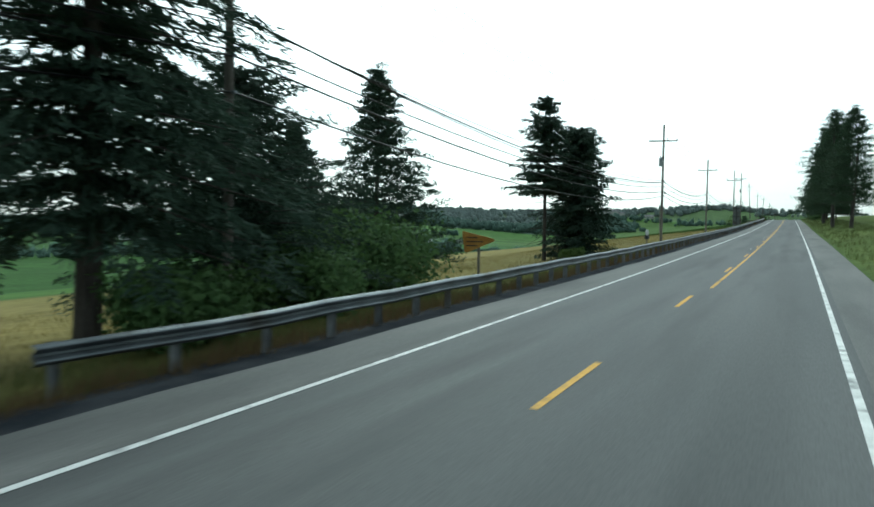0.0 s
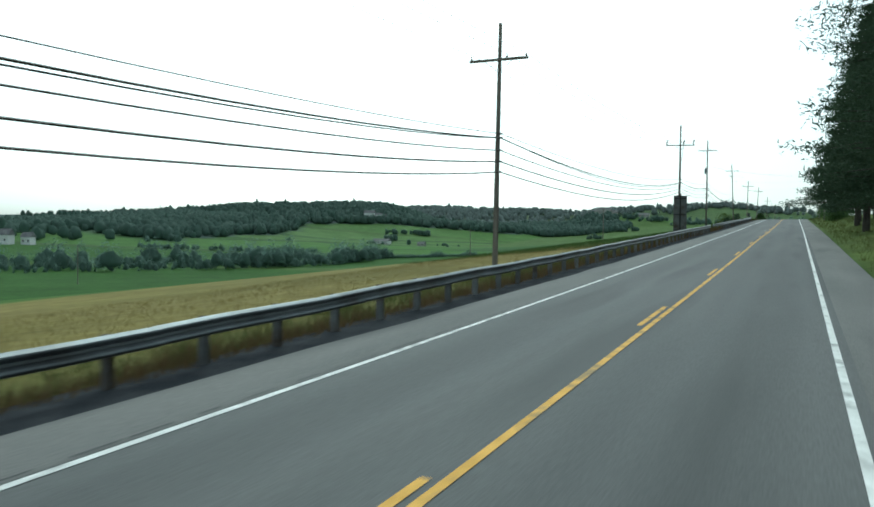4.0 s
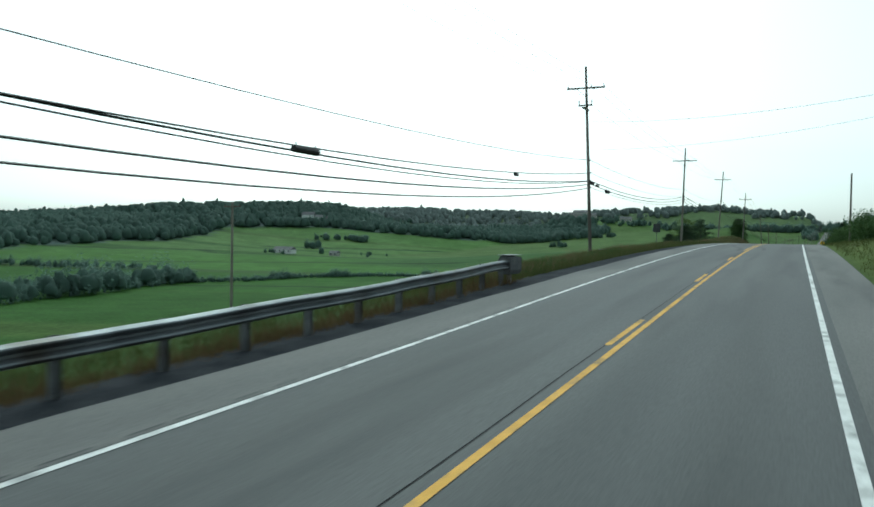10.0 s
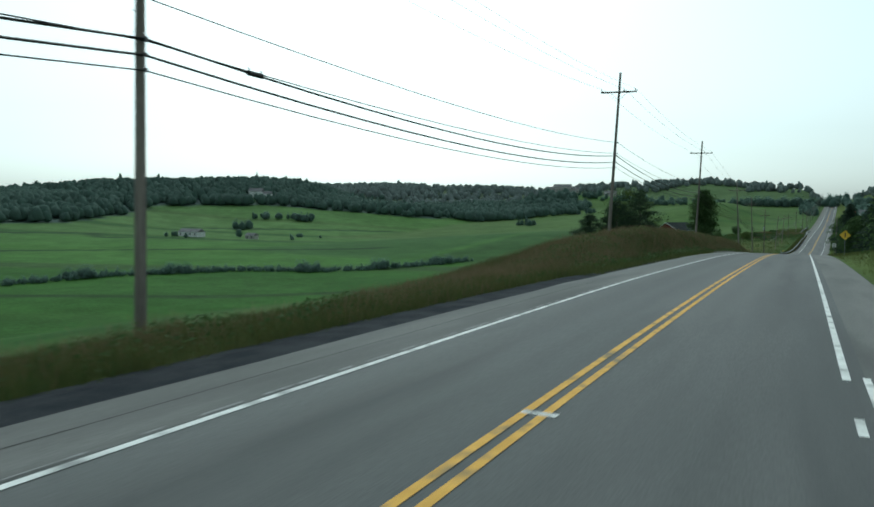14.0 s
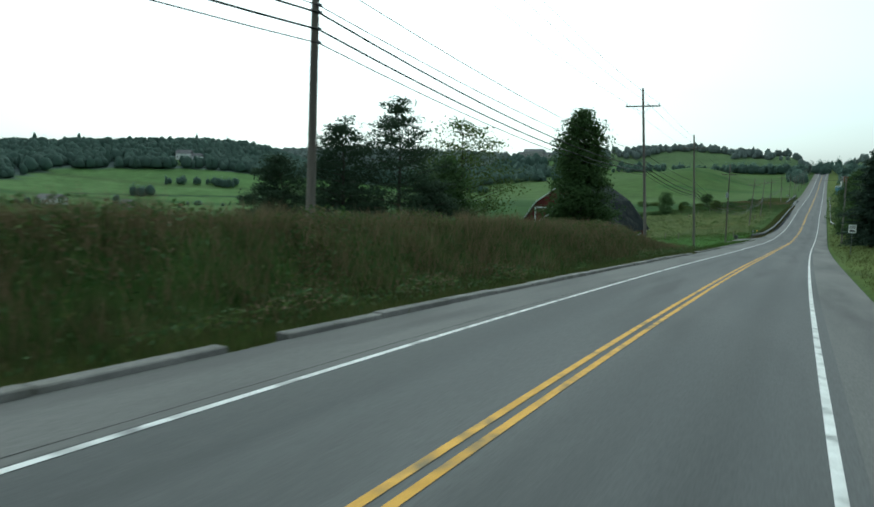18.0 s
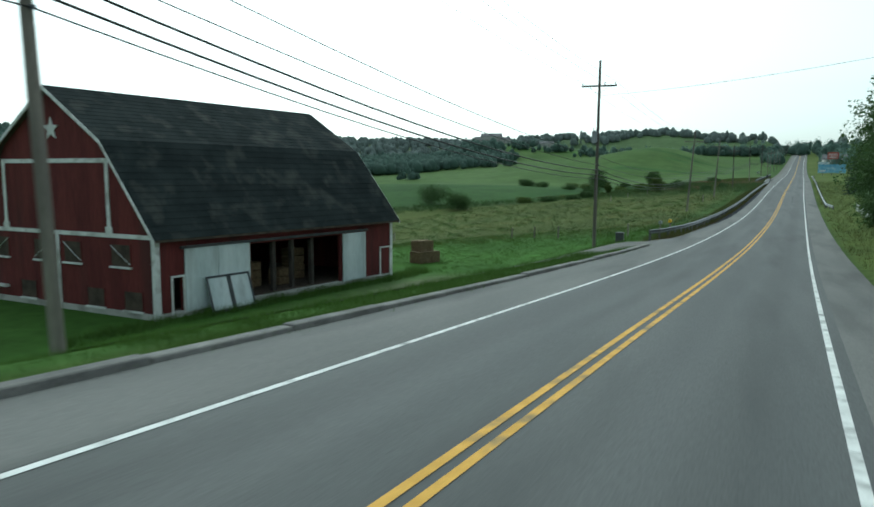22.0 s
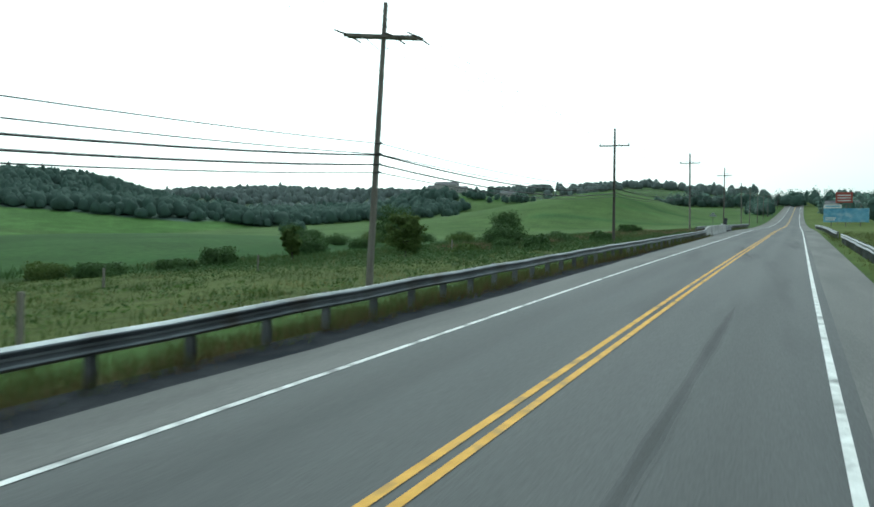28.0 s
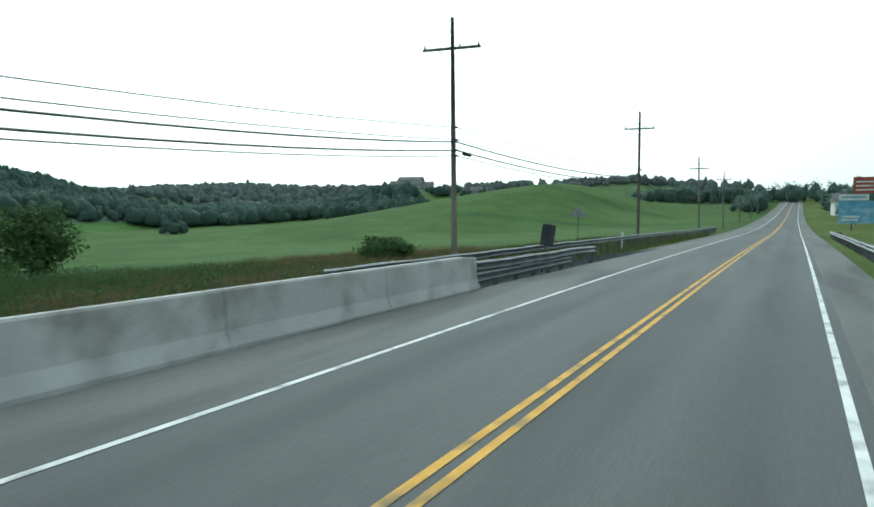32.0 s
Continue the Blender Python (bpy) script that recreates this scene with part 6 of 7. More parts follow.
x, y, z = place(-6.8, 706)
t = thing("tilted_sign", "dark tilted marker sign behind the rail", "road sign", (x, y, z))
t.matrix_basis = pose(x, y, z, 0, 8, 35)
sign_post(t, 2.2, 0.04)
part("plate", boxed(-0.3, 0.3, -0.06, -0.045, 1.2, 2.1), M_DARKMETAL, t, bevel=0.01)
x, y, z = place(-9.5, 733)
t = thing("marker_post", "white marker post beside the side road", "marker post", (x, y, z))
part("post", boxed(-0.09, 0.09, -0.05, 0.05, 0, 1.35), M_TRIM, t, bevel=0.02)
part("band", boxed(-0.1, 0.1, -0.06, -0.05, 0.9, 1.05), M_BLACK, t)
x, y, z = place(-9.9, 722.0)
t = thing("green_street_sign", "small grey street sign on a thin pole", "road sign", (x, y, z))
sign_post(t, 2.9)
part("plate", boxed(-0.55, 0.55, -0.02, 0.02, 2.55, 2.8), M_GREYMETAL, t)
part("plate", boxed(-0.25, 0.25, -0.02, 0.02, 2.85, 3.15), M_GREYMETAL, t)

# big roadside signs far along on the other side
x, y, z = place(13.5, 800)
t = thing("billboard", "large blue billboard with a white header", "billboard", (x, y, z), -4)
for k in (-3.2, 0, 3.2):
    part("post", boxed(k - 0.12, k + 0.12, 0.1, 0.35, -0.3, 5.5), M_POLE, t)
part("panel", boxed(-5.0, 5.0, -0.12, 0.1, 1.1, 4.6), M_BLUE, t)
part("header", boxed(-5.0, -1.0, -0.12, 0.1, 4.65, 5.6), M_TRIM, t)
for zz, a, b in ((5.0, -4.6, -1.4), (2.0, -4.5, -2.2), (1.5, -4.5, -2.4)):
    part("lettering_bar", boxed(a, b, -0.13, -0.122, zz, zz + 0.3), M_BLUE if zz > 4 else M_TRIM, t)
x, y, z = place(14.8, 835)
t = thing("tall_sign", "red-brown sign board on two tall posts", "sign", (x, y, z), -4)
for k in (-1.6, 1.6):
    part("post", boxed(k - 0.1, k + 0.1, 0.1, 0.3, -0.3, 9.6), M_POLE, t)
part("panel", boxed(-2.2, 2.2, -0.1, 0.1, 6.4, 9.6), M_REDSIGN, t)
for k in range(3):
    part("lettering_bar", boxed(-1.7, 1.7, -0.11, -0.102, 6.9 + k * 0.8, 7.2 + k * 0.8), M_TRIM, t)

# white board fence on the right
fence = thing("board_fence", "low white board fence near the shade trees", "fence", (0, 0, 0))
for k in range(12):
    y = 556 + k * 2.4
    x, _, z = place(9.3, y)
    part("fence_post", boxed(x - 0.06, x + 0.06, y - 0.06, y + 0.06, z - 0.2, z + 1.05), M_TRIM, fence)
    if k < 11:
        x2, _, z2 = place(9.3, y + 2.4)
        for h in (0.4, 0.8):
            bm = bmesh.new()
            vs = box(bm, -0.02, 0.02, 0.0, 2.4, h, h + 0.13)
            for v in vs:
                f = v.co.y / 2.4
                v.co.x += x + (x2 - x) * f - 0.07
                v.co.z += z + (z2 - z) * f
                v.co.y += y
            part("rail_board", bm, M_TRIM, fence)

# roadside box on a post beyond the rail
x, y, z = place(-7.15, 50.8)
t = thing("mailbox", "dark mailbox with a white bag on its post", "mailbox", (x, y, z))
sign_post(t, 1.15, 0.05)
part("box", boxed(-0.13, 0.13, -0.28, 0.28, 1.1, 1.36), M_DARKMETAL, t, bevel=0.03)
bm = bmesh.new()
bmesh.ops.create_icosphere(bm, subdivisions=2, radius=0.17, matrix=Matrix.Translation((0, 0.05, 1.56)) @ Matrix.Diagonal((0.8, 0.7, 1.35, 1)))
for v in bm.verts:
    v.co += Vector((0.02 * math.sin(v.co.z * 23), 0.02 * math.sin(v.co.x * 31), 0))
part("bag", bm, M_TRIM, t, "white plastic bag")

# small dark box by the pole near the end of the kerb
x, y, z = place(-9.7, 531.5)
t = thing("ground_box", "small dark cable box beside the pole", "utility box", (x, y, z - 0.05))
part("case", boxed(-0.3, 0.3, -0.25, 0.25, 0, 0.75), M_DARKMETAL, t, bevel=0.03)
part("lid", boxed(-0.33, 0.33, -0.28, 0.28, 0.75, 0.81), M_DARKMETAL, t)

# low rail fence beyond the bales
fence = thing("pasture_fence", "low grey wooden rail fence at the pasture's edge", "fence")
ends = [(-50.4 + 2.2 * k, 560.1 - 0.57 * k) for k in range(5)]
for k, (x, y) in enumerate(ends):
    z = ground(x, y)
    part("fence_post", boxed(x - 0.07, x + 0.07, y - 0.07, y + 0.07, z - 0.3, z + 1.15), M_POLE, fence)
    if k < 4:
        x2, y2 = ends[k + 1]
        for h in (0.55, 1.0):
            bm = bmesh.new()
            rod(bm, (x, y - 0.1, z + h), (x2, y2 - 0.1, ground(x2, y2) + h), 0.05, 0.045, 6)
            part("fence_rail", bm, M_POLE, fence)

# paper scraps on the road
rngp = random.Random(21)
SCRAPS = ((-0.29, 52.4), (-0.3, 77.0), (-0.4, 172.2), (0.06, 457.1))
for u, y in SCRAPS:
    x, z = float(cx(y)) + u, float(rz(y)) + 0.016
    ring = [(rngp.uniform(0.04, 0.09) * math.cos(k * 1.05), rngp.uniform(0.05, 0.14) * math.sin(k * 1.05), rngp.uniform(0.0, 0.05)) for k in range(6)]
    me = mesh_of("paper_scrap", [(0, 0, 0.05)] + ring, [(0, k + 1, (k + 1) % 6 + 1) for k in range(6)], M_TRIM)
    tagged(link("paper_scrap", me, loc=(x, y, z)), "crumpled white paper scrap on the asphalt", "litter", group="litter on the road")

# ---- farm buildings ----
def brick_material(name, a, b, mortar, size):
    m = surface(name, a, b, 2.0, 0.9, 0.2, 10)
    n, l = m.node_tree.nodes, m.node_tree.links
    p = n["Principled BSDF"]
    src = p.inputs["Base Color"].links[0].from_socket
    tc = n.new("ShaderNodeTexCoord")
    sep = n.new("ShaderNodeSeparateXYZ")
    l.new(tc.outputs["Object"], sep.inputs[0])
    add = n.new("ShaderNodeMath")
    l.new(sep.outputs["X"], add.inputs[0])
    l.new(sep.outputs["Y"], add.inputs[1])
    com = n.new("ShaderNodeCombineXYZ")
    l.new(add.outputs[0], com.inputs["X"])
    l.new(sep.outputs["Z"], com.inputs["Y"])
    br = n.new("ShaderNodeTexBrick")
    br.inputs["Scale"].default_value = 1.0
    br.inputs["Brick Width"].default_value = size
    br.inputs["Row Height"].default_value = size * 0.34
    br.inputs["Mortar Size"].default_value = size * 0.045
    br.inputs["Color2"].default_value = tone(a, 0.6)
    br.inputs["Mortar"].default_value = tone(mortar, 1)
    l.new(com.outputs[0], br.inputs["Vector"])
    l.new(src, br.inputs["Color1"])
    l.new(br.outputs["Color"], p.inputs["Base Color"])
    return m


M_HOUSEBRICK = brick_material("house_brick", (0.075, 0.03, 0.027), (0.125, 0.052, 0.043), (0.11, 0.09, 0.08), 0.22)


def course_roof(parent, x0, x1, runs, material, thick=0.03, course=0.28, name="shingle_course"):
    """A roof slope of lapped shingle courses; runs is a list of (y, z) from eave up to ridge."""
    for (ya, za), (yb, zb) in zip(runs[:-1], runs[1:]):
        ln = math.hypot(yb - ya, zb - za)
        n = max(1, round(ln / course))
        ny, nz = -(zb - za) / ln, (yb - ya) / ln
        if nz < 0:
            ny, nz = -ny, -nz
        for k in range(n):
            s0, s1 = k / n, (k + 1.12) / n
            pts = []
            for s, lift in ((s0, thick), (s1, 0.004), (s0, 0.0)):
                yy, zz = ya + (yb - ya) * s, za + (zb - za) * s
                pts.append((yy + ny * lift, zz + nz * lift))
            v = [(x, p, q) for x in (x0, x1) for p, q in pts]
            link(name, mesh_of(name, v, [(0, 3, 4, 1), (2, 5, 3, 0), (0, 1, 2), (3, 5, 4)], material), parent)


def slab(parent, x0, x1, runs, material, under, name="roof_deck"):
    bm = bmesh.new()
    prism(bm, list(runs) + [(y, z - under) for y, z in reversed(runs)], "x", x0, x1)
    return part(name, bm, material, parent)


def window(parent, axis, at, a0, a1, z0, z1, out, panes=1, label="", mid=True, sill=True):
    """A white framed sash window set on a wall; axis 'x' runs along x at y = at."""
    def bx(p0, p1, q0, q1, d0, d1):
        lo, hi = sorted((at + out * d0, at + out * d1))
        return boxed(p0, p1, lo, hi, q0, q1) if axis == "x" else boxed(lo, hi, p0, p1, q0, q1)
    w = part("window", bx(a0, a1, z0, z1, 0.004, 0.02), M_GLASS, parent, label)
    fr = 0.09
    for p0, p1, q0, q1 in ((a0 - fr, a1 + fr, z1, z1 + fr), (a0 - fr, a1 + fr, z0 - fr, z0), (a0 - fr, a0, z0, z1), (a1, a1 + fr, z0, z1)):
        part("frame", bx(p0, p1, q0, q1, 0.0, 0.06), M_TRIM, w)
    for k in range(1, panes):
        m = a0 + (a1 - a0) * k / panes
        part("mullion", bx(m - 0.05, m + 0.05, z0, z1, 0.0, 0.05), M_TRIM, w)
    if mid:
        zm = (z0 + z1) / 2
        part("sash_bar", bx(a0, a1, zm - 0.025, zm + 0.025, 0.0, 0.04), M_TRIM, w)
    if sill:
        part("sill", bx(a0 - 0.14, a1 + 0.14, z0 - fr - 0.05, z0 - fr, 0.0, 0.12), M_TRIM, w)
    return w


def star(bm, r, at_x, y, z, depth):
    pts = []
    for k in range(10):
        a = math.pi / 2 + k * math.pi / 5
        q = r if k % 2 == 0 else r * 0.42
        pts.append((y + q * math.cos(a), z + q * math.sin(a)))
    prism(bm, pts, "x", at_x - depth, at_x)


def barn_window(parent, y0, y1, z0, z1, hatch, lean=True):
    """A barn window with a white sill, its unlit opening a dark panel; hatched ones carry a slanting board."""
    w = part("window", boxed(-0.02, -0.004, y0, y1, z0, z1), M_DARK, parent, "unglazed barn window, a dark panel for its unlit opening")
    part("sill", boxed(-0.12, -0.003, y0 - 0.08, y1 + 0.08, z0 - 0.12, z0 - 0.02), M_TRIM, w)
    for a, b in ((y0 - 0.06, y0), (y1, y1 + 0.06)):
        part("frame", boxed(-0.04, -0.003, a, b, z0, z1 + 0.06), M_RED, w)
    if hatch:
        bm = bmesh.new()
        a, b = (y1, y0) if lean else (y0, y1)
        rod(bm, (-0.05, a, z1 - 0.05), (-0.05, b, z0 + 0.1), 0.022, 0.022, 4)
        part("slanting_board", bm, M_TRIM, w)


def build_barn():
    L, D = 19.05, 14.8
    EH, BY, BZ, RZ = 4.4, 3.2, 9.1, 12.0
    t = thing("barn", "red gambrel-roofed barn with white trim and open doors", "barn", (-23.65, 501.6, 0.0), 81.5)
    # walls with real openings along the front
    holes = [(0.95, 1.5, 2.1), (6.0, 13.55, 3.45)]
    x = 0.0
    for a, b, h in holes + [(L, L, 0)]:
        if a > x:
            part("front_wall", boxed(x, a, 0, 0.18, 0, EH), M_RED, t)
        if b > a:
            part("front_wall", boxed(a, b, 0, 0.18, h, EH), M_RED, t)
        x = b
    part("back_wall", boxed(0, L, D - 0.18, D, 0, EH), M_RED, t)
    outline = [(0.18, 0), (D - 0.18, 0), (D - 0.18, EH), (D - BY, BZ - 0.12), (D / 2, RZ - 0.14), (BY, BZ - 0.12), (0.18, EH)]
    for x0, x1 in ((0, 0.16), (L - 0.16, L)):
        bm = bmesh.new()
        prism(bm, outline, "x", x0, x1)
        part("gable_wall", bm, M_RED, t)
    part("foundation", boxed(-0.04, L + 0.04, -0.04, D + 0.04, -0.6, 0.32), M_CONCRETE, t, "whitewashed stone foundation")
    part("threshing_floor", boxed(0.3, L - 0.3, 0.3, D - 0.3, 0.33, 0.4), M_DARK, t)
    runs_f = [(-0.45, EH - 0.28), (BY, BZ), (D / 2, RZ)]
    runs_b = [(D + 0.45, EH - 0.28), (D - BY, BZ), (D / 2, RZ)]
    for runs in (runs_f, runs_b):
        deck = slab(t, -0.35, L + 0.35, runs, M_DARK, 0.12)
        course_roof(deck, -0.36, L + 0.36, runs, M_SHINGLE, 0.018, 0.4)
    # white trim on the gable
    for g, s in ((0.0, -1), (L, 1)):
        def gb(y0, y1, z0, z1, d=0.05):
            lo, hi = sorted((g + s * 0.002, g + s * d))
            return boxed(lo, hi, y0, y1, z0, z1)
        part("trim_band", gb(-0.02, D + 0.02, EH - 0.3, EH - 0.08), M_TRIM, t)
        part("trim_band", gb(BY - 0.35, D - BY + 0.35, BZ - 1.15, BZ - 0.92), M_TRIM, t)
        for y in (BY - 0.1, D - BY + 0.1):
            part("trim_post", gb(y, y + 0.24, EH - 0.08, BZ - 1.15), M_TRIM, t)
            part("trim_foot", gb(y - 0.12, y + 0.36, EH - 0.1, EH + 0.25, 0.07), M_TRIM, t)
        for y in (-0.03, D / 2 - 0.12, D - 0.2):
            part("trim_post", gb(y, y + 0.24, 0.1, EH - 0.3), M_TRIM, t)
        bm = bmesh.new()
        for runs in (runs_f, runs_b):
            for (ya, za), (yb, zb) in zip(runs[:-1], runs[1:]):
                lo, hi = sorted((g + s * 0.34, g + s * 0.4))
                k = 0.2
                prism(bm, ((ya, za), (yb, zb), (yb, zb - k), (ya, za - k)), "x", lo, hi)
        part("rake_trim", bm, M_TRIM, t)
    bm = bmesh.new()
    star(bm, 0.62, -0.01, D / 2, 9.75, 0.06)
    part("star", bm, M_TRIM, t, "white five-pointed star")
    for y, w, lean in ((1.75, 1.4, True), (5.55, 1.35, True), (7.95, 1.5, False), (11.8, 1.4, False)):
        barn_window(t, y, y + w, EH - 1.75, EH - 0.65, True, lean)
    for y in (1.0, 3.85, 9.5):
        barn_window(t, y, y + 1.3, 0.4, 1.35, False)
    part("white_shelf", boxed(-0.3, -0.06, 11.9, 18.8, 0.85, 1.0), M_TRIM, t)
    # low lean-to behind
    bm = bmesh.new()
    prism(bm, ((D, -1.6), (21.4, -1.6), (21.4, 0.95), (D, 3.2)), "x", 0.02, 9.0)
    part("lean_to_wall", bm, M_RED, t)
    runs = [(21.9, 0.86), (D, 3.35)]
    deck = slab(t, -0.2, 9.3, runs, M_DARK, 0.1)
    course_roof(deck, -0.21, 9.31, runs, M_SHINGLE, 0.018, 0.4)
    bm = bmesh.new()
    prism(bm, ((21.9, 0.84), (D + 0.02, 3.33), (D + 0.02, 3.15), (21.9, 0.66)), "x", -0.26, -0.215)
    part("rake_trim", bm, M_TRIM, t)
    # front: corner boards, doors, posts
    for x in (-0.04, L - 0.22):
        part("corner_board", boxed(x, x + 0.26, -0.05, -0.005, 0.1, EH - 0.25), M_TRIM, t)
    for x0, x1 in ((1.62, 3.68), (3.72, 5.85)):
        d = part("sliding_door", boxed(x0, x1, -0.12, -0.05, 0.25, 3.55), M_DOORBLUE, t, "pale blue-white sliding door")
        part("door_rail", boxed(x0 + 0.05, x1 - 0.05, -0.14, -0.121, 1.85, 2.0), M_DOORBLUE, d)
    d = part("sliding_door", boxed(13.7, 16.0, -0.12, -0.05, 0.3, 3.5), M_DOORBLUE, t, "pale blue-white sliding door")
    part("door_rail", boxed(13.75, 15.95, -0.14, -0.121, 1.85, 2.0), M_DOORBLUE, d)
    part("door_track", boxed(1.4, 16.2, -0.16, -0.02, 3.56, 3.7), M_DARKMETAL, t)
    for x0, x1, h in ((0.92, 1.53, 2.1), (17.75, 18.75, 2.2)):
        for a, b, c, e in ((x0 - 0.1, x0, 0.2, h + 0.1), (x1, x1 + 0.1, 0.2, h + 0.1), (x0, x1, h, h + 0.1)):
            part("door_frame", boxed(a, b, -0.06, -0.004, c, e), M_TRIM, t)
    part("small_door", boxed(17.76, 18.74, -0.04, -0.005, 0.3, 2.2), M_RED, t)
    for x in (8.2, 9.7, 11.4):
        part("inner_post", boxed(x - 0.12, x + 0.12, 0.4, 0.64, 0.33, EH), M_BARK, t)
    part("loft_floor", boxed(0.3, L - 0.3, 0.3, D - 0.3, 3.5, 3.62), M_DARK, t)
    for i, (x, y, n) in enumerate(((6.6, 1.6, 3), (8.0, 2.4, 3), (9.9, 1.7, 2), (12.2, 2.8, 4))):
        for k in range(n):
            part("stacked_bale", boxed(x, x + 1.2, y, y + 0.9, 0.41 + k * 0.52, 0.41 + k * 0.52 + 0.5), M_HAY, t, bevel=0.05)
    # the gable stands a little out of square with the front
    for me in {ob.data for ob in t.children_recursive if ob.type == "MESH"}:
        for v in me.vertices:
            v.co.x -= 0.133 * v.co.y
    return t


build_barn()

# panels that lean on the barn's doors
bx0, by0 = -23.65, 501.6
for i, off in enumerate((2.75, 4.22)):
    c, s = math.cos(radians(81.5)), math.sin(radians(81.5))
    x, y = bx0 + off * c + 0.75 * s, by0 + off * s - 0.75 * c
    t = thing("leaning_panel", "grey weathered wooden panel leaning on the barn door", "panel", (x, y, 0.02), 81.5, group="leaning panels")
    t.matrix_basis = pose(x, y, ground(x, y) + 0.02, -17, 0, 81.5)
    part("board_face", boxed(0, 1.45, -0.03, 0.0, 0, 2.0), M_DOORBLUE, t)
    for a, b, c0, d0 in ((0, 1.45, 0, 0.12), (0, 1.45, 1.88, 2.0), (0, 0.12, 0.12, 1.88), (1.33, 1.45, 0.12, 1.88)):
        part("edge_frame", boxed(a, b, -0.06, -0.031, c0, d0), M_DARKMETAL, t)


def build_house():
    L, D, EH, RZ = 8.85, 9.6, 2.75, 6.2
    t = thing("farmhouse", "dark red brick farmhouse with white-framed windows and gabled porch", "house", (-18.05, 473.6, 3.2), 79.2)
    part("wall", boxed(0, L, 0, D, -1.2, EH), M_HOUSEBRICK, t)
    for x0, x1 in ((0, 0.2), (L - 0.2, L)):
        bm = bmesh.new()
        prism(bm, ((0, EH), (D, EH), (D / 2, RZ - 0.2)), "x", x0, x1)
        part("gable_wall", bm, M_HOUSEBRICK, t)
    part("foundation", boxed(-0.03, L + 0.03, -0.03, D + 0.03, -1.3, -0.1), M_CONCRETE, t, "grey stone foundation")
    f = [(-0.5, EH - 0.22), (D / 2, RZ)]
    b = [(D + 0.5, EH - 0.22), (D / 2, RZ)]
    for runs in (f, b):
        deck = slab(t, -0.45, L + 0.45, runs, M_DARK, 0.1)
        course_roof(deck, -0.46, L + 0.46, runs, M_SHINGLE, 0.015, 0.3)
    for g in (-0.5, L + 0.45):
        bm = bmesh.new()
        for runs in (f, b):
            (ya, za), (yb, zb) = runs
            prism(bm, ((ya, za), (yb, zb), (yb, zb - 0.22), (ya, za - 0.22)), "x", g, g + 0.05)
        part("rake_trim", bm, M_TRIM, t)
    part("gutter", boxed(-0.45, L + 0.45, -0.62, -0.5, EH - 0.34, EH - 0.2), M_TRIM, t, "white metal gutter")
    bm = bmesh.new()
    tube_points(bm, [(0.05, -0.55, EH - 0.3), (0.05, -0.1, EH - 0.7), (0.05, -0.08, -0.4)], 0.05, 0.05, 8)
    part("downspout", bm, M_TRIM, t)
    ch = part("chimney", boxed(4.3, 5.1, D / 2 - 0.35, D / 2 + 0.35, RZ - 0.6, RZ + 0.85), M_HOUSEBRICK, t)
    part("chimney_cap", boxed(4.22, 5.18, D / 2 - 0.43, D / 2 + 0.43, RZ + 0.85, RZ + 0.95), M_CONCRETE, ch)
    part("flue", boxed(4.55, 4.85, D / 2 - 0.15, D / 2 + 0.15, RZ + 0.95, RZ + 1.15), M_KERB, ch)
    # windows of the gable end and the front
    window(t, "y", 0.0, 2.9, 4.3, 3.25, 4.6, -1, 2)
    window(t, "y", 0.0, 4.9, 6.3, 3.25, 4.6, -1, 2)
    window(t, "y", 0.0, 1.0, 2.7, 0.95, 1.95, -1, 2)
    window(t, "y", 0.0, 4.0, 4.9, 0.35, 1.95, -1, 1)
    window(t, "y", 0.0, 6.3, 8.1, 0.35, 1.95, -1, 3)
    window(t, "y", 0.0, 5.6, 6.5, -0.75, -0.35, -1, 1, mid=False)
    window(t, "x", 0.0, 1.05, 2.6, 0.5, 2.0, -1, 2)
    window(t, "x", 0.0, 6.0, 8.0, 0.55, 2.1, -1, 3)
    ac = part("air_conditioner", boxed(2.0, 2.6, -0.42, -0.02, 0.45, 0.85), M_TRIM, t)
    part("grille", boxed(2.05, 2.55, -0.43, -0.421, 0.5, 0.8), M_GREYMETAL, ac)
    part("air_conditioner", boxed(-0.42, -0.02, 4.95, 5.5, 3.3, 3.65), M_TRIM, t)
    # porch hood with a white gable and door
    d = part("door", boxed(4.05, 4.95, -0.06, -0.005, -0.05, 2.0), M_TRIM, t, "white panelled front door")
    part("door_knob", boxed(4.8, 4.85, -0.11, -0.061, 0.95, 1.0), M_STEEL, d)
    px0, px1, py = 3.65, 5.35, -1.45
    pm = (px0 + px1) / 2
    hood = part("porch_gable", _porch_gable(px0, px1, py), M_TRIM, t, "white boarded porch gable")
    for s, e in ((px0 - 0.25, pm), (px1 + 0.25, pm)):
        v = [(s, py - 0.25, 2.5), (s, 1.2, 2.5), (e, 1.6, 3.75), (e, py - 0.25, 3.75)]
        w = [(a, b, c - 0.08) for a, b, c in v]
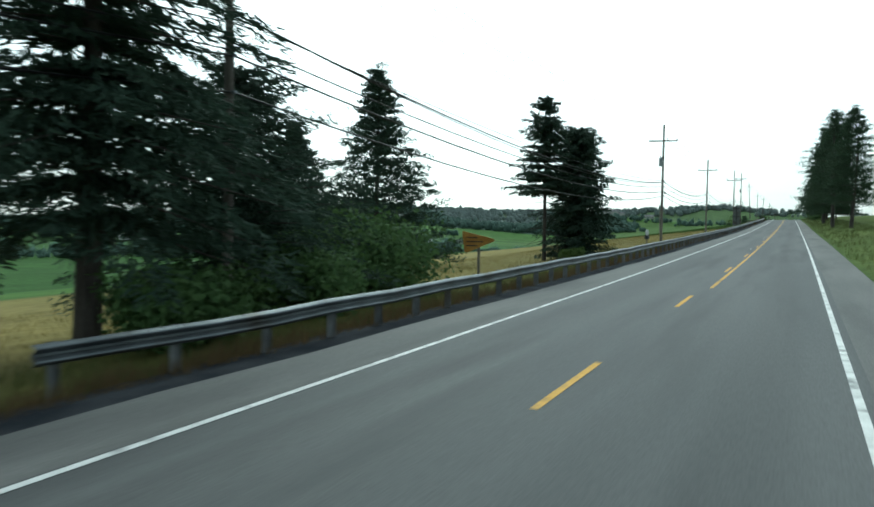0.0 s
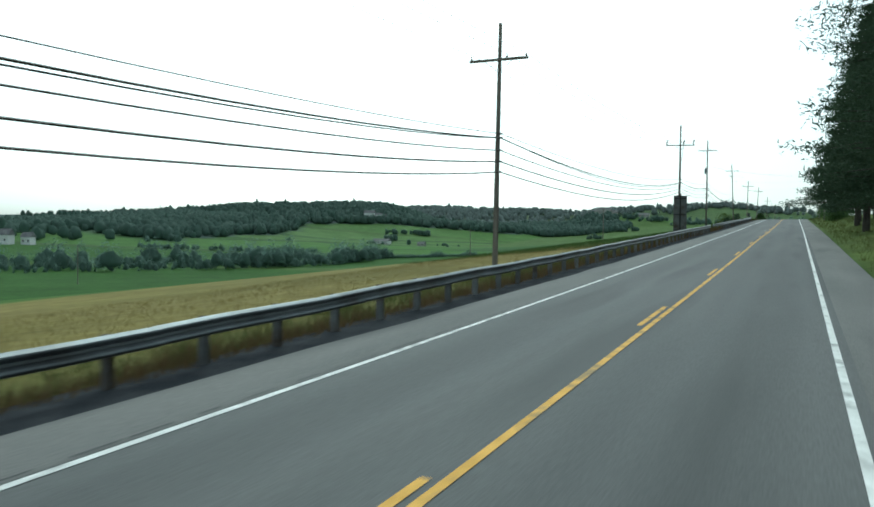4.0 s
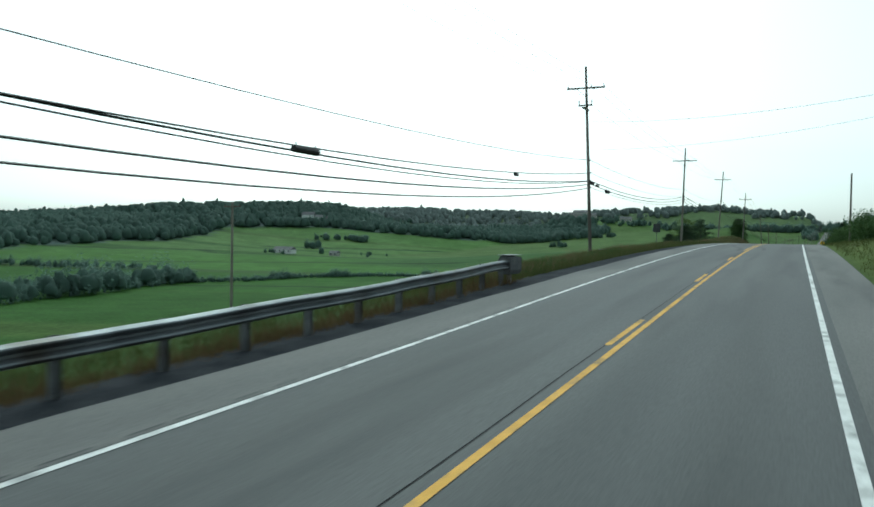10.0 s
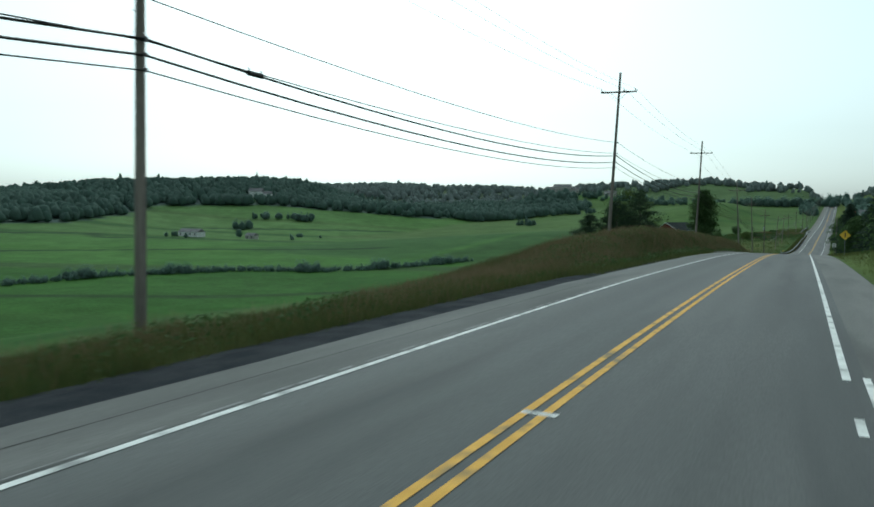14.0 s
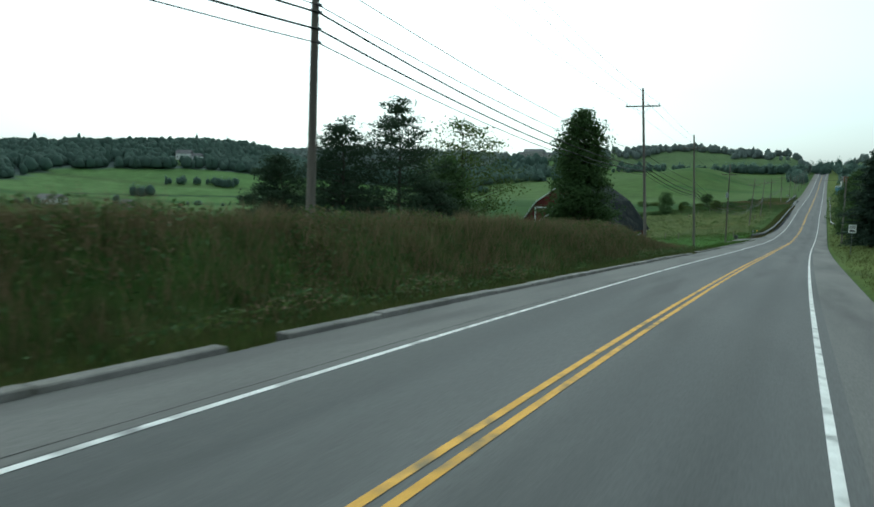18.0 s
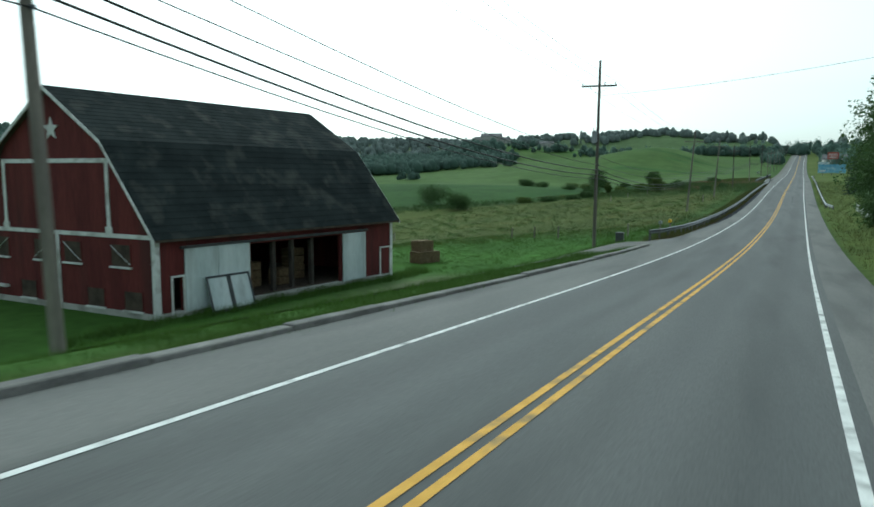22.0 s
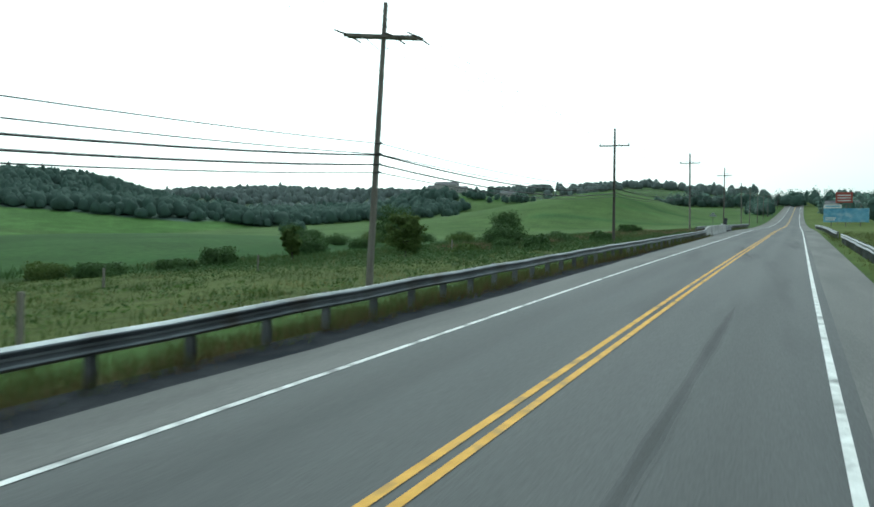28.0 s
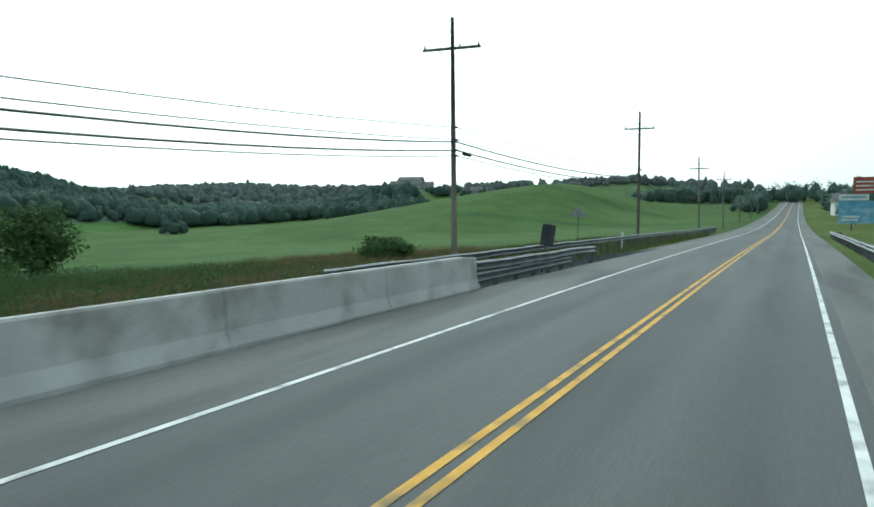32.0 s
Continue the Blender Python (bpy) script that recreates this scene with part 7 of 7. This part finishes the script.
        link("porch_roof", mesh_of("porch_roof", v + w, ((0, 1, 2, 3), (7, 6, 5, 4), (0, 3, 7, 4), (1, 0, 4, 5), (2, 1, 5, 6), (3, 2, 6, 7)), M_SHINGLE), t)
    for x in (px0 + 0.08, px1 - 0.08):
        bm = bmesh.new()
        rod(bm, (x, -0.02, 1.35), (x, py + 0.1, 2.45), 0.05, 0.05, 4)
        box(bm, x - 0.05, x + 0.05, py, 0.0, 2.42, 2.52)
        part("porch_bracket", bm, M_TRIM, t)
    for k in range(3):
        part("step", boxed(3.8, 5.2, py - 0.3 * k, 0, -1.0, -0.06 - 0.17 * k) if k == 0 else boxed(3.8, 5.2, py - 0.3 * k, py - 0.3 * (k - 1), -1.0, -0.06 - 0.17 * k), M_CONCRETE, t)
    # low lean-to at the rear
    part("lean_to_wall", boxed(0.6, 5.5, D, D + 2.6, -1.2, 1.7), M_HOUSEBRICK, t)
    runs = [(D + 3.0, 1.5), (D, 2.7)]
    deck = slab(t, 0.3, 5.8, runs, M_DARK, 0.1)
    course_roof(deck, 0.29, 5.81, runs, M_SHINGLE, 0.015, 0.3)
    window(t, "y", 0.6, D + 0.7, D + 1.5, 0.3, 1.2, -1, 1)
    return t


def _porch_gable(x0, x1, y):
    bm = bmesh.new()
    m = (x0 + x1) / 2
    arch = [(m + 0.66 * math.cos(a), 2.3 + 0.85 * math.sin(a)) for a in np.linspace(0, math.pi, 11)]
    prism(bm, [(x0, 2.3), (m, 3.62), (x1, 2.3)] + arch, "y", y - 0.1, y)
    return bm


build_house()

# flower tubs and bench by the porch
c, s = math.cos(radians(79.2)), math.sin(radians(79.2))
for i, (a, b) in enumerate(((3.2, -1.6), (6.6, -1.5), (7.8, -1.3))):
    x, y = -18.05 + a * c - b * s, 473.6 + a * s + b * c
    t = thing("flower_tub", "terracotta tub of red flowers beside the porch", "flower pot", (x, y, ground(x, y) - 0.02), group="flower tubs")
    bm = bmesh.new()
    rod(bm, (0, 0, 0), (0, 0, 0.4), 0.2, 0.28, 10)
    part("tub", bm, M_HOUSEBRICK, t)
    rng = np.random.default_rng(300 + i)
    p = rng.normal(size=(160, 3)) * 0.16 + np.array([0, 0, 0.55])
    link("leaves", quick_mesh("leaves", cards(p, unit(rng.normal(size=p.shape)), 0.06, 0.12, rng).reshape(-1, 3), 4, M_LEAF_LIGHT), t)
    p = rng.normal(size=(60, 3)) * 0.15 + np.array([0, 0, 0.66])
    link("blossoms", quick_mesh("blossoms", cards(p, unit(rng.normal(size=p.shape)), 0.07, 0.07, rng, 0.9).reshape(-1, 3), 4, M_REDSIGN), t)

# big bales beyond the barn
for i, (x, y, w, d, h, z0) in enumerate(((-22.3, 528.8, 2.3, 1.3, 0.95, 0), (-22.6, 528.9, 1.5, 1.2, 0.9, 0.95))):
    t = thing("hay_bale", "large brown square hay bale in the yard" if i == 0 else "brown square hay bale stacked on another", "hay bale", (x, y, ground(x, y) + z0), 70, group="bales by the barn")
    bm = bmesh.new()
    box(bm, -w / 2, w / 2, -d / 2, d / 2, 0, h)
    bmesh.ops.subdivide_edges(bm, edges=bm.edges[:], cuts=5, use_grid_fill=True)
    for v in bm.verts:
        n = noise.noise(v.co * 2.3)
        v.co += v.co.normalized() * n * 0.06
    part("straw_block", bm, M_HAY, t)
    for k in (-0.4, 0.4):
        part("twine", boxed(k * w * 0.6 - 0.005, k * w * 0.6 + 0.005, -d / 2 - 0.02, d / 2 + 0.02, 0.0, h + 0.02), M_HAY, t)

# post-and-rail remains and old fence posts in the pasture
for i, (u, y) in enumerate(((-20, 548), (-23, 549), (-26, 550), (-11.2, 541), (-34, 628), (-33, 640), (-31, 652), (-29, 664), (-13, 610))):
    x, y, z = place(u, y)
    t = thing("fence_post", "old grey wooden fence post in the pasture", "fence post", (x, y, z - 0.1), group="pasture fence posts")
    bm = bmesh.new()
    rod(bm, (0, 0, -0.2), (0.04, 0.02, 1.35), 0.09, 0.075, 7)
    part("stake", bm, M_POLE, t)


# ---- distant farms ----
def far_house(x, y, w, d, h, roof, wall, label, rz_deg=0, sink=0.3, wings=()):
    z = ground(x, y)
    t = thing("distant_house", label, "house", (x, y, z - sink), rz_deg)
    for ox, oy, ww, dd, hh, rr in ((0, 0, w, d, h, roof),) + tuple(wings):
        part("wall", boxed(ox - ww / 2, ox + ww / 2, oy - dd / 2, oy + dd / 2, 0, hh), wall, t)
        bm = bmesh.new()
        prism(bm, ((oy - dd / 2 - 0.4, hh), (oy + dd / 2 + 0.4, hh), (oy, hh + rr)), "x", ox - ww / 2 - 0.4, ox + ww / 2 + 0.4)
        part("roof", bm, M_FARROOF, t)
        n = max(2, int(ww / 3.5))
        for k in range(n):
            wx = ox - ww / 2 + ww * (k + 0.5) / n
            for side in (-1, 1):
                p = part("window", boxed(wx - 0.5, wx + 0.5, oy + side * dd / 2 - 0.03, oy + side * dd / 2 + 0.03, hh * 0.4, hh * 0.4 + 1.3), M_GLASS, t)
    return t


far_house(-545, 891, 15, 9, 6.5, 4, M_TRIM, "white house high on the wooded hillside", 25, wings=((13, 1, 9, 7, 4, 3),))
far_house(-522, 905, 9, 7, 5, 3.5, M_TRIM, "small white house beside a larger one", 20)
far_house(-345, 619, 16, 7, 3.2, 2.2, M_TRIM, "low white ranch house among the fields", 5)
far_house(-316, 643, 7, 5, 2.6, 1.8, M_PALLET, "small grey shed in the fields", 5)
far_house(-317, 1305, 26, 12, 9, 4, M_PALLET, "large grey building on the far ridge", 10, wings=((-16, 0, 12, 9, 6, 3), (18, 0, 12, 9, 5, 3)))
far_house(-252, 1335, 18, 9, 5, 3, M_PALLET, "long grey building on the far ridge", 8)
far_house(-433, 328, 8, 7, 6.0, 4.0, M_TRIM, "white house behind the valley trees", 30)
far_house(-427, 339, 6, 6, 5, 3.2, M_TRIM, "small white house behind the valley trees", 30)
far_house(8, 1105, 7, 4, 3.0, 1.5, M_TRIM, "small white shed near the rise", 0)
far_house(40, 930, 12, 8, 4.5, 3, M_TRIM, "roadside house partly hidden by trees", 4)


# grey drive between the kerb and the barn yard
def farm_drive():
    ys = np.arange(486, 528.1, 1.0)
    v, f = [], []
    for j, y in enumerate(ys):
        for k in range(5):
            u = float(np.interp(y, [486, 505, 514, 519, 524, 528], [-11.2, -10.5, -9.7, -8.9, -8.0, -7.5])) + (k - 2) * 0.85
            x = float(cx(y)) + u
            v.append((x, y, ground(x, y) + 0.06 + 0.01 * math.sin(y * 1.7 + k)))
    for j in range(len(ys) - 1):
        for k in range(4):
            a = j * 5 + k
            f.append((a, a + 1, a + 6, a + 5))
    tagged(link("drive", mesh_of("drive", v, f, M_SOIL)), "grey gravel drive between kerb and barn", "drive", kind="structure")


farm_drive()

# ---- grass and weeds ----
tufts("verge_grass", "green and straw-coloured roadside grass behind the rail", "grass", -9.6, -6.0, 2, 336, 20000, 0.15, 0.5, M_GRASS, 201, 0.008, 6)
tufts("hay_field_stubble", "ripe straw-coloured hay field beyond the rail", "grass", -30, -8.5, 0, 165, 36000, 0.05, 0.15, M_HAYFIELD, 202, 0.008, 6, spread=0.4)
tufts("slope_grass", "mixed green grass on the slope below the verge", "grass", -16, -7.2, 246, 350, 22000, 0.1, 0.4, M_OLIVE, 203, 0.008, 6)
tufts("tall_bank_grass", "tall brown and green grass covering the bank", "grass", -20, -6.3, 338, 464, 36000, 0.2, 0.7, M_DRY, 204, 0.009, 7, spread=0.2)
tufts("bank_weeds", "dark green weeds among the tall bank grass", "weeds", -16, -6.0, 346, 462, 15000, 0.15, 0.5, M_PASTURE, 205, 0.02, 7, spread=0.22)
tufts("kerb_weeds", "low green weeds growing along the kerb", "weeds", -7.0, -5.1, 366, 521, 8000, 0.06, 0.26, M_LAWN, 206, 0.01, 6)
tufts("farm_lawn", "mown green lawn before the farmhouse", "grass", -19, -6.2, 456, 490, 18000, 0.05, 0.15, M_LAWN, 207, 0.008, 6)
tufts("yard_grass", "rough green grass round the barn yard", "grass", -42, -7.6, 505, 556, 34000, 0.06, 0.22, M_LAWN, 208, 0.01, 6, clear=lambda u, y: ~((u < -20) & (y < 523)) & (abs(u - np.interp(y, [486, 505, 514, 519, 524, 528, 530, 560], [-11.2, -10.5, -9.7, -8.9, -8.0, -7.5, 9, 9])) > 1.8))
tufts("drive_weeds", "low weeds between the kerb and the barn drive", "weeds", -8.6, -5.6, 486, 517, 7000, 0.06, 0.28, M_LAWN, 209, 0.01, 6)
PASTURE_RIM = ([545, 600, 641, 648, 675, 690, 760], [80, 98, 60, 47, 27, 20, 16])
tufts("pasture_grass", "rough grazed pasture of green and straw-coloured weeds", "grass", -70, -6, 545, 740, 52000, 0.05, 0.17, M_OLIVE, 210, 0.012, 6, spread=0.3, clear=lambda u, y: -u < np.interp(y, *PASTURE_RIM))
tufts("rail_weeds", "green and brown weeds growing round the rail posts", "weeds", -7.8, -5.15, 529, 676, 18000, 0.1, 0.42, M_GRASS, 211, 0.009, 6)
tufts("rail_dead_grass", "brown dead grass round the rail posts by the pasture", "grass", -6.4, -5.1, 529, 676, 9000, 0.1, 0.34, M_BROWN, 224, 0.009, 5)
tufts("ramp_grass", "reddish and green grass behind the barrier", "grass", -24, -7.6, 660, 780, 14000, 0.2, 0.55, M_GRASS, 212, 0.01, 6, spread=0.25)
tufts("bank_grass", "green grass on the low right bank", "grass", 5.4, 12, 20, 700, 18000, 0.12, 0.42, M_GRASS, 213, 0.01, 6)
tufts("meadow_grass", "dark green meadow grass below the rail", "grass", -34, -9, 150, 345, 22000, 0.12, 0.36, M_PASTURE, 214, 0.012, 6, spread=0.35)
tufts("rail_dry_grass", "brown dead grass round the rail posts", "grass", -7.2, -5.6, 4, 246, 24000, 0.1, 0.42, M_BROWN, 215, 0.009, 6)
tufts("ditch_weeds", "dark green weeds along the edge of the pasture", "weeds", -105, -14, 560, 700, 16000, 0.3, 1.1, M_LEAF, 216, 0.03, 7, spread=0.4, clear=lambda u, y: abs(-u - np.interp(y, [560, 600, 641, 648, 675, 690, 760], [90, 98, 64, 52, 32, 25, 20])) < 6)
tufts("crest_weeds", "yellowing weeds on the verge past the rail's end", "weeds", -10.5, -6.1, 245.8, 345, 20000, 0.15, 0.6, M_GRASS, 217, 0.011, 6)
tufts("crest_russet_grass", "reddish seeding grass on the verge past the rail's end", "grass", -11, -6.5, 246, 345, 9000, 0.3, 0.75, M_RUSSET, 226, 0.008, 5, spread=0.2, clear=lambda u, y: np.sin(y * 0.35) * np.sin(u * 0.9 + y * 0.1) > -0.2)
tufts("russet_bank_grass", "reddish-brown seeding grass along the top of the bank", "grass", -15, -7.0, 334, 464, 26000, 0.35, 0.85, M_RUSSET, 218, 0.007, 5, spread=0.25)
tufts("bank_foot_weeds", "yellow-green weeds at the foot of the bank", "weeds", -6.9, -5.0, 338, 470, 15000, 0.1, 0.36, M_GRASS, 219, 0.011, 6)
tufts("pasture_tussocks", "darker rank tussocks dotted over the grazed pasture", "grass", -70, -9, 545, 700, 2600, 0.15, 0.42, M_PASTURE, 220, 0.02, 16, spread=0.35, clear=lambda u, y: -u < np.interp(y, *PASTURE_RIM))
tufts("pasture_straw", "straw-coloured stalks in patches over the pasture", "grass", -75, -7, 540, 700, 13000, 0.1, 0.28, M_HAYFIELD, 221, 0.009, 7, spread=0.3, clear=lambda u, y: (-u < np.interp(y, *PASTURE_RIM)) & (np.sin(u * 0.31 + 1.5 * np.sin(y * 0.11)) + np.cos(y * 0.19 - u * 0.07) > 0.25))
tufts("meadow_rank_growth", "tall rank green growth beyond the grazed pasture", "weeds", -60, -8, 650, 735, 24000, 0.2, 0.6, M_GRASS, 222, 0.016, 7, spread=0.3, clear=lambda u, y: (-u > np.interp(y, *PASTURE_RIM) - 6) & (-u < np.interp(y, *PASTURE_RIM) + 18))
tufts("meadow_straw", "tawny seeding grass among the rank growth", "grass", -34, -7.5, 664, 735, 16000, 0.35, 0.85, M_RUSSET, 223, 0.009, 6, spread=0.3, clear=lambda u, y: (np.sin(u * 0.21 + 1) * np.cos(y * 0.13) > 0.1) & (-u < np.interp(y, *PASTURE_RIM) + 12))
tufts("barn_foot_weeds", "green weeds along the foot of the barn", "weeds", -25.5, -22.0, 496, 524, 5000, 0.15, 0.5, M_LAWN, 225, 0.012, 6, clear=lambda u, y: abs(u - np.interp(y, [501.6, 520.4], [-25.0, -22.9])) < 0.9)
leaf_mass("bank_leafy_weeds", "dark broad-leaved weeds heaped over the bank", -13, -5.6, 342, 468, 42000, 0.8, M_LEAF, 230)
leaf_mass("bank_light_weeds", "lighter green weeds among the dark ones on the bank", -13, -5.7, 342, 470, 46000, 0.7, M_LEAF_LIGHT, 231, 0.08)
leaf_mass("bank_dead_weeds", "pinkish-brown dead weeds in patches on the bank", -12, -6.0, 344, 466, 60000, 0.75, M_RUSSET, 236, 0.06, 0.6)
leaf_mass("verge_leafy_weeds", "green leafy weeds scattered along the verge", -11, -6.4, 246, 345, 26000, 0.65, M_LEAF, 232, 0.07)
leaf_mass("ditch_leafy_weeds", "dark leafy weeds along the edge of the pasture", -45, -7, 636, 710, 80000, 0.75, M_LEAF, 233, 0.11)
leaf_mass("pasture_docks", "dark green clumps of docks and thistles in the pasture", -75, -8, 545, 665, 150000, 0.4, M_LEAF, 234, 0.1, 0.72, clear=lambda u, y: -u < np.interp(y, *PASTURE_RIM))
leaf_mass("pasture_clover", "lighter green clumps of clover in the pasture", -75, -8, 540, 632, 120000, 0.16, M_LAWN, 235, 0.08, 0.6, clear=lambda u, y: (-u < np.interp(y, *PASTURE_RIM)) & (np.sin(u * 0.13 + 1) * np.sin(y * 0.09) > 0))
